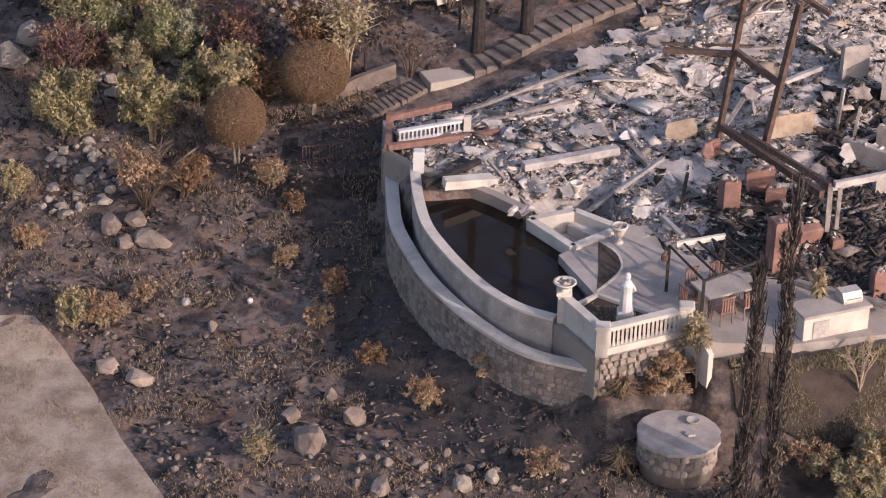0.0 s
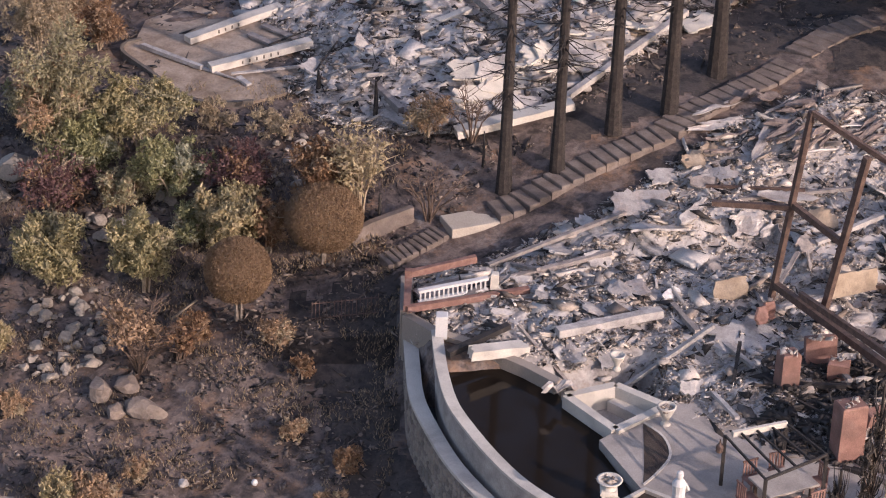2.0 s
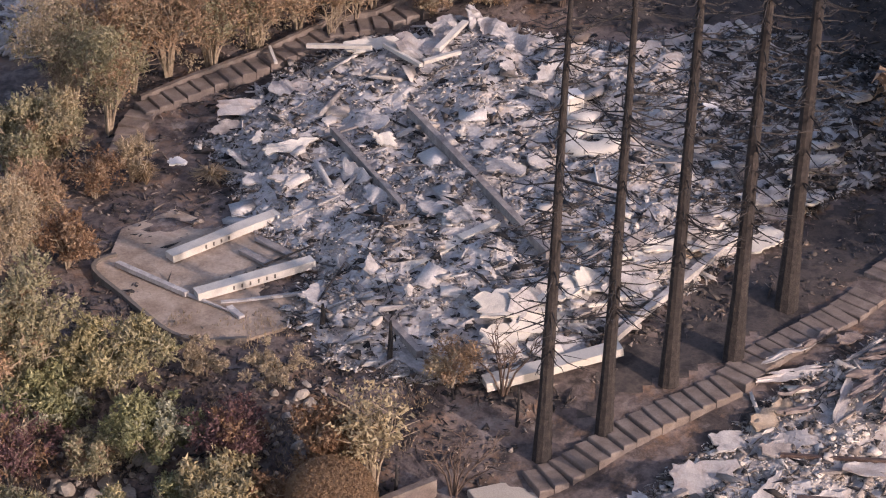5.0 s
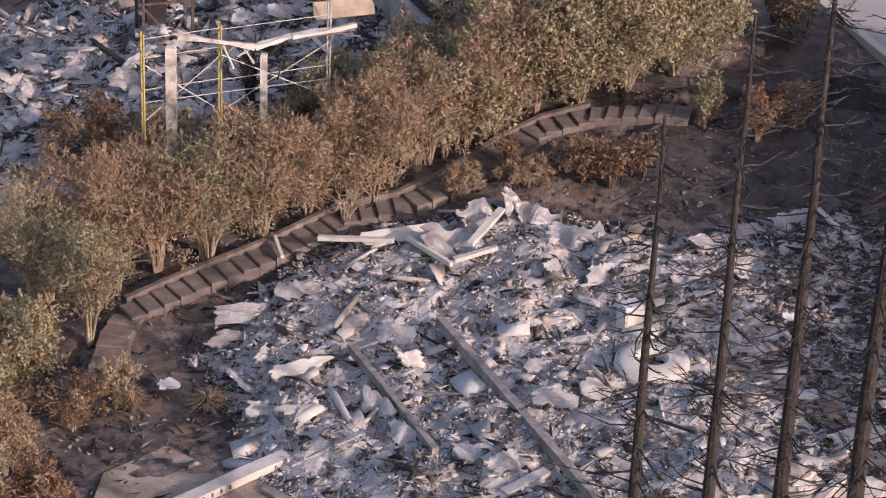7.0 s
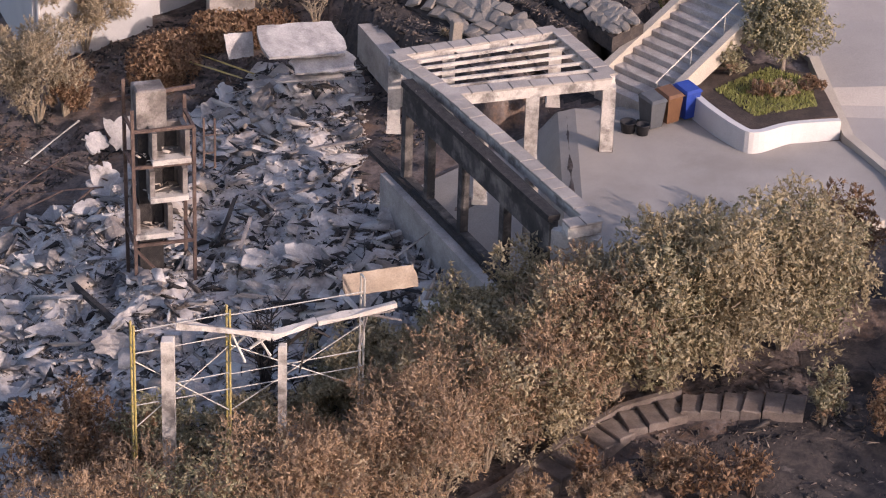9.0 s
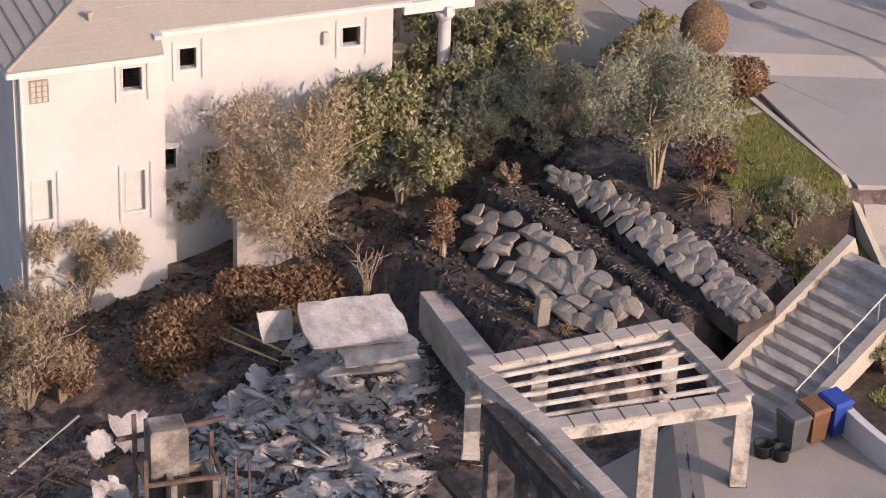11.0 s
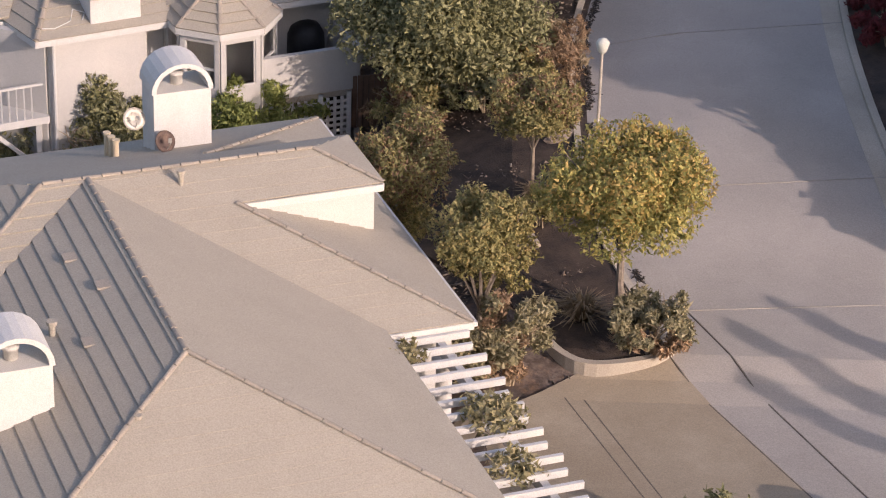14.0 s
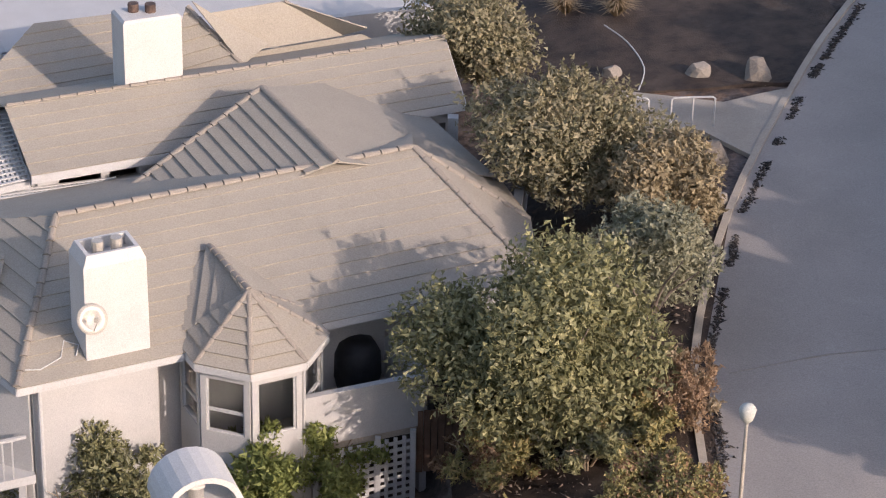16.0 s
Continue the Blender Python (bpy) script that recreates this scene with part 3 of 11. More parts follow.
def shrub(x, y, width, height, leaf, label, seed, count=2600, size=0.1, bare=0.25, twig="twig", lobes=14, name="shrub", group="", sink=0.0, nstems=7, lobe=0.24, z=None):
    """A bush: stems from the ground, leaves in uneven lobes above a bare foot."""
    rng = np.random.default_rng(seed)
    z = ground_height(x, y) if z is None else z
    t = thing(name, label, "shrub" if name == "shrub" else name.replace("_", " "), group, at=(x, y, z - sink), turn=rng.random() * 360)
    stems(t, rng, nstems if height > 1.2 else 4, height * 0.8, width * 0.36, 0.016 + 0.009 * height, 6, twig)
    lb = crown_lobes(rng, width * 1.14, width * 1.14, height * (1 - bare) * 1.08, height * bare, lobes * 2, lobe * 0.62 * min(width, height))
    fine = leaf in ("feathery", "sage") or (leaf == "brown" and nstems > 8)
    v, f = leaves(lb, int(count * (3.2 if fine else 2.2)), size * (0.42 if fine else 0.62), rng, aspect=3.6 if fine else 2.3, hang=0.7 if fine else 0.25, inner=0.2, sprigs=0.5 if fine else 0.4)
    dry = MIXED.get(leaf)
    if dry:
        lb2 = crown_lobes(rng, width * 1.05, width * 1.05, height * (1 - bare), height * bare * 0.6, lobes // 2 + 3, lobe * 0.6 * min(width, height))
        v2, f2 = leaves(lb2, int(count * 0.7), size * 0.62, rng, aspect=2.3, inner=0.2, sprigs=0.4)
        v2[:, 2] = np.maximum(v2[:, 2], 0.02)
        big_mesh("dry_leaves", v2, f2, LEAF[dry], t)
    v[:, 2] = np.maximum(v[:, 2], 0.02)
    big_mesh("foliage", v, f, LEAF[leaf], t)
    return t


def tree(x, y, trunk_h, width, height, leaf, label, seed, count=6000, size=0.12, radius=0.09, lobes=16, bark="bark", hang=0.0, z=None, group="", lobe=0.19, upright=0, turning=None):
    rng = np.random.default_rng(seed)
    z = ground_height(x, y) if z is None else z
    t = thing("tree", label, "tree", group, at=(x, y, z - 0.05), turn=rng.random() * 360)
    top = Vector((rng.normal() * 0.1, rng.normal() * 0.1, trunk_h))
    gs = [tube([(0, 0, 0), top * 0.5 + Vector((rng.normal() * 0.04, 0, 0)), top], [radius * 1.3, radius, radius * 0.85], 8)]
    part("trunk", gs[0], M[bark], t)
    for i in range(7):
        a = 2 * math.pi * (i + rng.random() * 0.6) / 7
        e = top + Vector((math.cos(a) * width * 0.34, math.sin(a) * width * 0.34, height * (0.3 + 0.5 * rng.random())))
        part("limb", tube([top - Vector((0, 0, 0.2)), (top * 0.55 + e * 0.45) + Vector((0, 0, 0.15)), e], [radius * 0.6, radius * 0.4, radius * 0.12], 5), M[bark], t)
    lb = crown_lobes(rng, width, width, height, trunk_h * 0.9, int(lobes * 1.5), lobe * width)
    for i in range(upright):
        a, r = rng.random() * 6.283, width * 0.42 * rng.random() ** 0.6
        lb.append((math.cos(a) * r, math.sin(a) * r, trunk_h + height * (0.5 + 0.22 * rng.random()) * (1 - 0.8 * (r / width) ** 2), 0.085 * width, 2.0))
    v, f = leaves(lb, int(count * 2.2), size * 0.7, rng, hang=hang)
    big_mesh("crown", v, f, LEAF[leaf], t)
    if turning:
        high = [q for q in lb if q[2] > trunk_h + height * 0.5]
        v, f = leaves(high, int(count * 0.4), size * 0.7, rng, hang=hang, inner=0.8)
        big_mesh("turning_leaves", v, f, LEAF[turning], t)
    return t


def topiary(x, y, stem, width, height, leaf, label, seed, count=9000, stems_n=3):
    rng = np.random.default_rng(seed)
    t = thing("topiary_bush", label, "topiary", at=(x, y, ground_height(x, y) - 0.05), turn=rng.random() * 90)
    stems(t, rng, stems_n, stem + height * 0.4, width * 0.3, 0.05, 5, "bark")
    v, f = leaves([(0, 0, stem + height / 2, width / 2, height / width)], int(count * 3.2), 0.03, rng, inner=0.86)
    big_mesh("foliage", v, f, LEAF[leaf], t)
    return t


def bare_bush(x, y, width, height, label, seed, twig="darktwig", n=10, forks=9, leaf=None, count=700):
    rng = np.random.default_rng(seed)
    t = thing("bare_shrub", label, "shrub", at=(x, y, ground_height(x, y) - 0.03), turn=rng.random() * 360)
    stems(t, rng, n, height, width * 0.5, 0.018 + 0.008 * height, forks, twig)
    if leaf:
        v, f = leaves(crown_lobes(rng, width, width, height * 0.8, height * 0.2, 8, 0.28 * height), count, 0.08, rng, inner=0.1)
        big_mesh("foliage", v, f, LEAF[leaf], t)
    return t


def tuft(x, y, radius, height, leaf, label, seed, n=120, name="grass_clump", z=None):
    """A clump of long blades that arch out from one foot."""
    rng = np.random.default_rng(seed)
    vs, fs = [], []
    for i in range(n):
        a, r = rng.random() * 6.283, radius * (0.25 + 0.75 * rng.random())
        d = np.array([math.cos(a), math.sin(a), 0])
        s = np.array([-d[1], d[0], 0]) * 0.022
        h = height * (0.6 + 0.5 * rng.random()) * (1.2 - 0.6 * r / radius)
        for k, (u, zz, w) in enumerate(((0.05, 0, 1), (0.5, h * 0.8, 0.8), (1.0, h * 0.75, 0.1))):
            c = d * r * u + np.array([0, 0, zz])
            vs += [c - s * w, c + s * w]
        b = 6 * i
        fs += [(b, b + 1, b + 3, b + 2), (b + 2, b + 3, b + 5, b + 4)]
    t = mesh_object(name, vs, fs, LEAF[leaf])
    t.matrix_world = pose(x, y, ground_height(x, y) if z is None else z)
    return tagged(t, label, "plant")


# ---- rocks and rubble ----


def rock_geometry(rng, sx, sy, sz, rough=0.22):
    bm = bmesh.new()
    bmesh.ops.create_icosphere(bm, subdivisions=2, radius=0.5)
    o = Vector(rng.random(3) * 50)
    cuts = []
    for i in range(9):
        c = Vector(rng.normal(size=3))
        c.z = abs(c.z) * (0.3 if i < 6 else 1.5)
        cuts.append((c.normalized(), 0.3 + 0.13 * rng.random()))
    for v in bm.verts:
        d = 1 + rough * 2.2 * noise.noise(v.co * 1.7 + o) + rough * noise.noise(v.co * 4 + o)
        v.co = Vector((v.co.x * sx * d, v.co.y * sy * d, v.co.z * sz * d))
        v.co.z = max(v.co.z, -0.28 * sz)
        for cut, far in cuts:
            u = Vector((v.co.x / sx, v.co.y / sy, v.co.z / sz))
            over = u.dot(cut) - far
            if over > 0:
                u -= cut * over
                v.co = Vector((u.x * sx, u.y * sy, u.z * sz))
    vv = [v.co.copy() for v in bm.verts]
    ff = [tuple(v.index for v in f.verts) for f in bm.faces]
    bm.free()
    return vv, ff


def boulder(x, y, sx, sy, sz, label, seed, mat="rock", lift=0.0, name="boulder"):
    rng = np.random.default_rng(seed)
    g = rock_geometry(rng, sx, sy, sz)
    ob = mesh_object(name, g[0], g[1], M[mat])
    ob.matrix_world = pose(x, y, ground_height(x, y) + sz * 0.22 + lift, 0, 0, rng.random() * 360)
    return tagged(ob, label, "boulder")


def turned(rng, n, flatten):
    """n rotations: a free turn about the upright and a small tilt."""
    a, tx, ty = rng.random(n) * 6.283, rng.normal(size=n) * flatten, rng.normal(size=n) * flatten
    ca, sa, cx, sx, cy, sy = np.cos(a), np.sin(a), np.cos(tx), np.sin(tx), np.cos(ty), np.sin(ty)
    z = np.zeros(n)
    rz = np.stack([np.stack([ca, -sa, z], 1), np.stack([sa, ca, z], 1), np.stack([z, z, z + 1], 1)], 1)
    rx = np.stack([np.stack([z + 1, z, z], 1), np.stack([z, cx, -sx], 1), np.stack([z, sx, cx], 1)], 1)
    ry = np.stack([np.stack([cy, z, sy], 1), np.stack([z, z + 1, z], 1), np.stack([-sy, z, cy], 1)], 1)
    return rz @ rx @ ry


def shards(rng, where, n, small, large, height, flatten=0.35, stick=0.25, power=2.6):
    """n loose plates, lumps and sticks lying at all angles. where(rng) gives a plan point and its mound height."""
    base = np.array([(-1, -1, -1), (1, -1, -1), (1, 1, -1), (-1, 1, -1), (-1, -1, 1), (1, -1, 1), (1, 1, 1), (-1, 1, 1)], float) * 0.5
    s = small + (large - small) * rng.random(n) ** power
    dims = np.stack([s, s * (0.4 + 0.6 * rng.random(n)), np.minimum(0.13, s * (0.06 + 0.3 * rng.random(n) ** 2))], 1)
    st = rng.random(n) < stick
    dims[st, 0] *= 1.9
    dims[st, 1] *= 0.2
    at = np.array([where(rng) for i in range(n)])
    at[:, 2] += dims[:, 2] * 0.3 + height * rng.random(n) ** 2
    b = base[None] * (1 + np.array((0.17, 0.17, 0.05)) * rng.normal(size=(n, 8, 3))) * dims[:, None, :]
    v = np.einsum("nij,nkj->nki", turned(rng, n, flatten), b) + at[:, None, :]
    faces = [q for q in BOX_F if not all(k < 4 for k in q)]
    f = np.array(faces)[None] + (8 * np.arange(n))[:, None, None]
    return v.reshape(-1, 3), f.reshape(-1, 4)


def chips(rng, where, n, small, large, height, flatten=0.5, stick=0.25, power=2.0):
    """n tiny four-sided splinters and crumbs."""
    base = np.array([(-0.55, -0.5, -0.4), (0.6, -0.35, -0.3), (0.05, 0.6, -0.35), (0.0, -0.05, 0.55)])
    s = small + (large - small) * rng.random(n) ** power
    dims = np.stack([s, s * (0.5 + 0.5 * rng.random(n)), s * (0.2 + 0.5 * rng.random(n))], 1)
    st = rng.random(n) < stick
    dims[st, 0] *= 2.4
    dims[st, 1] *= 0.25
    at = np.array([where(rng) for i in range(n)])
    at[:, 2] += dims[:, 2] * 0.3 + height * rng.random(n) ** 2
    b = base[None] * (1 + 0.35 * rng.normal(size=(n, 4, 3))) * dims[:, None, :]
    v = np.einsum("nij,nkj->nki", turned(rng, n, flatten), b) + at[:, None, :]
    f = np.array([(0, 2, 1), (0, 1, 3), (1, 2, 3), (2, 0, 3)])[None] + (4 * np.arange(n))[:, None, None]
    return v.reshape(-1, 3), f.reshape(-1, 3)


def inside(outline, x, y):
    hit = False
    for (ax, ay), (bx, by) in zip(outline, outline[1:] + outline[:1]):
        if (ay > y) != (by > y) and x < (bx - ax) * (y - ay) / (by - ay) + ax:
            hit = not hit
    return hit


def edge_distance(outline, x, y):
    best = 1e9
    for (ax, ay), (bx, by) in zip(outline, outline[1:] + outline[:1]):
        l2 = (bx - ax) ** 2 + (by - ay) ** 2
        t = min(1, max(0, ((x - ax) * (bx - ax) + (y - ay) * (by - ay)) / l2))
        best = min(best, math.hypot(x - ax - t * (bx - ax), y - ay - t * (by - ay)))
    return best


def mound_height(outline, x, y, rise):
    e = edge_distance(outline, x, y)
    return rise * smooth(e / 2.2) * (0.55 + 0.9 * abs(noise.fractal((x * 0.35, y * 0.35, 7), 1.0, 2.0, 3))) + 0.1 * noise.noise((x * 1.6, y * 1.6, 3))


def rubble_field(outline, rise, counts, seed, label, mats=("rubble", "rubble_warm", "rubble_blue"), plates=22):
    """A burnt-out footprint: a bed of ash under loose fragments of three sorts."""
    rng = np.random.default_rng(seed)
    xs, ys = [p[0] for p in outline], [p[1] for p in outline]
    step = 0.3
    idx, vs, fs = {}, [], []
    nx, ny = int((max(xs) - min(xs)) / step) + 1, int((max(ys) - min(ys)) / step) + 1
    for j in range(ny + 1):
        for i in range(nx + 1):
            x, y = min(xs) + i * step, min(ys) + j * step
            if inside(outline, x, y):
                e = edge_distance(outline, x, y)
                idx[i, j] = len(vs)
                vs.append((x, y, ground_height(x, y) - 0.12 + 0.2 * smooth(e / 0.6) + max(0, mound_height(outline, x, y, rise)) + 0.09 * noise.noise((x * 4, y * 4, 0))))
    for (i, j), k in idx.items():
        q = [idx.get(p) for p in ((i, j), (i + 1, j), (i + 1, j + 1), (i, j + 1))]
        if None not in q:
            fs.append(tuple(q))
    bed = mesh_object("ash_bed", vs, fs, M["ash"])
    tagged(bed, "grey ash and dust covering the burnt footprint", "ash", kind="stuff")

    spots = []
    while len(spots) < 9000:
        x, y = rng.uniform(min(xs), max(xs)), rng.uniform(min(ys), max(ys))
        if inside(outline, x, y):
            spots.append((x, y, ground_height(x, y) + 0.05 + max(0, mound_height(outline, x, y, rise))))

    def where(r):
        x, y, z = spots[r.integers(len(spots))]
        return x + r.normal() * 0.08, y + r.normal() * 0.08, z

    for mat, n in zip(mats, counts):
        off = rng.random() * 30
        near = [p for p in spots if noise.noise((p[0] * 0.4 + off, p[1] * 0.4, 5)) > -0.35 + 0.5 * (rng.random() - 0.5)]

        def patchy(r):
            x, y, z = near[r.integers(len(near))]
            return x + r.normal() * 0.08, y + r.normal() * 0.08, z

        v, f = chips(rng, patchy, int(n * 3.6), 0.03, 0.14, 0.05, flatten=0.35)
        tagged(big_mesh("rubble_chips", v, f, M[mat]), label.replace("debris", "crumbs"), "rubble", kind="stuff")
        v, f = shards(rng, patchy, int(n * 0.2), 0.06, 0.32, 0.06, flatten=0.28, power=2.4)
        v2, f2 = shards(rng, patchy, n // (plates * 2), 0.3, 0.9, 0.1, flatten=0.22 if plates > 10 else 0.36, stick=0.4, power=1.6)
        ob = big_mesh("rubble", np.concatenate([v, v2]), np.concatenate([f, f2 + len(v)]), M[mat])
        tagged(ob, label, "rubble", kind="stuff")
    return where


def rubble_top(outline, x, y, rise):
    return ground_height(x, y) + 0.05 + max(0, mound_height(outline, x, y, rise))


def slab(x, y, z, length, width, thick, yaw, tilt, roll, label, seed, mat="slab", name="plaster_slab", jag=0.12, bend=0.0):
    """A broken panel with ragged edges and real thickness, crumpled along its length if asked."""
    rng = np.random.default_rng(seed)
    nx, ny = 10, 6
    phase, freq = rng.random() * 6.28, 1.2 + 1.5 * rng.random()
    ends = 1 - jag * (1.6 * rng.random((2, ny + 1)) ** 2 + 1.8 * rng.random((2, 1)) * np.abs(np.linspace(-1, 1, ny + 1) + rng.normal() * 0.6))
    sides = 1 - jag * (1.6 * rng.random((2, nx + 1)) ** 2 + 1.2 * rng.random((2, 1)) * np.abs(np.linspace(-1, 1, nx + 1) + rng.normal() * 0.6))
    v = []
    for half in (0.5, -0.5):
        for j in range(ny + 1):
            for i in range(nx + 1):
                u, w = 2 * i / nx - 1, 2 * j / ny - 1
                px = u * length / 2 * ends[int(u > 0), j]
                py = w * width / 2 * sides[int(w > 0), i]
                pz = bend * 0.5 * (math.sin(freq * u * 2 + phase) + 0.35 * math.sin(3.1 * w + 4 * u + phase))
                v.append((px, py, pz + half * thick))
    f, n = [], (nx + 1) * (ny + 1)
    for j in range(ny):
        for i in range(nx):
            a = j * (nx + 1) + i
            f += [(a, a + 1, a + nx + 2, a + nx + 1), (n + a, n + a + nx + 1, n + a + nx + 2, n + a + 1)]
    rim = [i for i in range(nx + 1)] + [j * (nx + 1) + nx for j in range(1, ny + 1)] + [ny * (nx + 1) + i for i in range(nx - 1, -1, -1)] + [j * (nx + 1) for j in range(ny - 1, 0, -1)]
    for p, q in zip(rim, rim[1:] + rim[:1]):
        f.append((p, n + p, n + q, q))
    ob = mesh_object(name, v, f, M[mat])
    ob.matrix_world = pose(x, y, z, tilt, roll, yaw)
    return tagged(ob, label, name.replace("_", " "))


def bar_thing(name, p, q, w, h, mat, label, category, wobble=0.01):
    g = beam(Vector(p) - Vector(p), Vector(q) - Vector(p), w, h, wobble)
    ob = mesh_object(name, g[0], g[1], M[mat])
    ob.location = p
    return tagged(ob, label, category)

# ---- ground ----


def ground_lines(lo, hi, a, b, step):
    out = list(np.arange(a, b + 1e-6, step))
    d, v = step, a
    left = []
    while v > lo:
        d *= 1.35
        v -= d
        left.append(v)
    d, v = step, b
    right = []
    while v < hi:
        d *= 1.35
        v += d
        right.append(v)
    return left[::-1] + out + right


gx, gy = ground_lines(-1500, 1500, -24, 16, 0.25), ground_lines(-1500, 2500, 60, 192, 0.25)
verts = []
for y in gy:
    for x in gx:
        r = roughness_of_ground(x, y) if -30 < x < 24 and 50 < y < 200 else 0.0
        if y > 143 or (x > -2 and 119 < y < 132) or (x > 0.8 and y > 131):
            r *= 0.3
        verts.append((x, y, ground_height(x, y) + r - 0.03))
w = len(gx)
faces = [(j * w + i, j * w + i + 1, (j + 1) * w + i + 1, (j + 1) * w + i) for j in range(len(gy) - 1) for i in range(w - 1)]
ground = mesh_object("ground", verts, faces, M["soil"], True)
tagged(ground, "burnt hillside of black and brown soil with ash", "ground", kind="structure")

sheet("dirt_road", [(-15.33, 78.32), (-13.17, 78.09), (-12.07, 76.59), (-10.82, 74.38), (-9.63, 71.73), (-8.08, 68.90), (-7.07, 66.94), (-13.96, 66.80)], 0.05, M["dirt"], "pale dusty dirt track along the burnt slope", "road", rough=0.05)


def burnt_patch(outline):
    """Charred soil that lies on the ground's own relief inside an uneven outline."""
    xs, ys = [p[0] for p in outline], [p[1] for p in outline]
    step, idx, vs, fs = 0.25, {}, [], []

    def corner(i, j):
        if (i, j) not in idx:
            x, y = i * step, j * step
            idx[i, j] = len(vs)
            vs.append((x, y, ground_height(x, y) + roughness_of_ground(x, y) - 0.012))
        return idx[i, j]

    for j in range(int(min(ys) / step) - 2, int(max(ys) / step) + 2):
        for i in range(int(min(xs) / step) - 2, int(max(xs) / step) + 2):
            x, y = (i + 0.5) * step, (j + 0.5) * step
            if inside(outline, x + 0.7 * noise.noise((x * 0.9, y * 0.9, 8)), y + 0.7 * noise.noise((x * 0.9, y * 0.9, 3))):
                fs.append((corner(i, j), corner(i + 1, j), corner(i + 1, j + 1), corner(i, j + 1)))
    tagged(mesh_object("charred_ground", vs, fs, M["black_soil"], True), "charred black soil with scraps of ash", "ground", kind="structure")


burnt_patch([(1.2, 90.9), (3.2, 91.7), (5.4, 92.7), (7.6, 94.9), (9.4, 96.9), (12.0, 99.6), (16, 101.5), (16, 104.5), (12.5, 103.0), (9.3, 100.7), (4.2, 94.9), (2.2, 93.0)])
burnt_patch([(10.6, 95.6), (16, 96), (16, 100), (13.2, 98.6), (11.2, 97.2)])
burnt_patch([(1.5, 112.6), (3.2, 111.2), (7.9, 112.4), (10.6, 110.6), (15, 109.2), (15, 118), (8, 118.5), (4.4, 116.9), (1.0, 115.4)])
burnt_patch([(-6.5, 83.4), (-2.75, 83.2), (-2.7, 79.2), (-1.8, 76.4), (0.2, 73.2), (2.2, 71.0), (4.0, 70.0), (5.0, 68.6), (3.4, 67.0), (-0.5, 69.5), (-2.8, 72.5), (-3.8, 76.5), (-4.6, 80.2)])
burnt_patch([(-4.6, 86.4), (-2.75, 86.0), (-2.75, 82.0), (-6.0, 82.5), (-6.3, 85.0)])
burnt_patch([(7.0, 67.8), (9.5, 69.2), (16, 69.6), (16, 64), (4, 63.5), (5, 67.2)])
burnt_patch([(3.6, 117.6), (5.4, 116.6), (9.8, 116.4), (9.0, 119.6), (7.4, 122.6), (5.9, 122.2), (4.2, 120.4)])
burnt_patch([(-7.4, 141.6), (-4.6, 141.4), (-0.7, 138.6), (0.2, 136.4), (1.2, 134.6), (0.2, 132.6), (-2.0, 133.2), (-6.6, 135.2), (-9.0, 137.6)])


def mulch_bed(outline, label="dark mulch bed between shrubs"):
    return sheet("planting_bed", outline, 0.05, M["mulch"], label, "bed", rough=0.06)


# ---- stones lying on the slopes ----


def stones(outline, n, lo, hi, seed, label, mat="pale_rock", lift=0.0):
    rng = np.random.default_rng(seed)
    xs, ys = [p[0] for p in outline], [p[1] for p in outline]
    kinds = []
    for i in range(4):
        me = bpy.data.meshes.new("stone")
        g = rock_geometry(rng, 1, 0.8, 0.65)
        me.from_pydata(g[0], [], g[1])
        me.materials.append(M[mat])
        kinds.append(me)
    k = 0
    while k < n:
        x, y = rng.uniform(min(xs), max(xs)), rng.uniform(min(ys), max(ys))
        if not inside(outline, x, y):
            continue
        s = lo + (hi - lo) * rng.random() ** 2
        ob = new("stone", kinds[k % 4])
        ob.matrix_world = pose(x, y, ground_height(x, y) + roughness_of_ground(x, y) + s * 0.08 + lift, rng.normal() * 12, rng.normal() * 12, rng.random() * 360) @ Matrix.Diagonal((s, s * rng.uniform(0.8, 1.2), s * rng.uniform(0.8, 1.1), 1))
        tagged(ob, label, "stone", "stones on the slope")
        k += 1


stones([(-14.28, 86.89), (-11.87, 87.02), (-10.95, 84.74), (-11.77, 82.62), (-13.67, 82.89)], 85, 0.15, 0.6, 11, "pale grey angular stone on the burnt slope")
stones([(-13.02, 90.83), (-9.31, 90.53), (-9.55, 88.01), (-12.33, 88.08)], 60, 0.2, 0.7, 12, "dark grey angular stone on the burnt slope")
stones([(-6.97, 92.44), (-5.46, 92.56), (-5.42, 89.32), (-7.07, 89.47)], 30, 0.15, 0.5, 13, "dark grey angular stone on the burnt slope")
stones([(-10.78, 77.32), (-9.36, 75.62), (-5.99, 68.69), (-7.38, 68.38), (-10.72, 75.51)], 70, 0.08, 0.32, 14, "small brown stone in the dry ditch", "rock")
stones([(-6.16, 72.35), (1.55, 70.17), (3.12, 67.56), (-5.78, 68.19)], 45, 0.1, 0.42, 15, "brown stone half sunk in the burnt slope", "rock")
stones([(-11.86, 81.57), (-3.14, 80.52), (-2.49, 74.70), (-10.40, 75.76)], 50, 0.07, 0.28, 16, "brown stone half sunk in the burnt slope", "rock")
stones([(-2.56, 69.71), (3.13, 69.01), (3.27, 67.38), (-3.10, 68.10)], 14, 0.25, 0.55, 17, "brown angular rock at the foot of the slope", "rock")

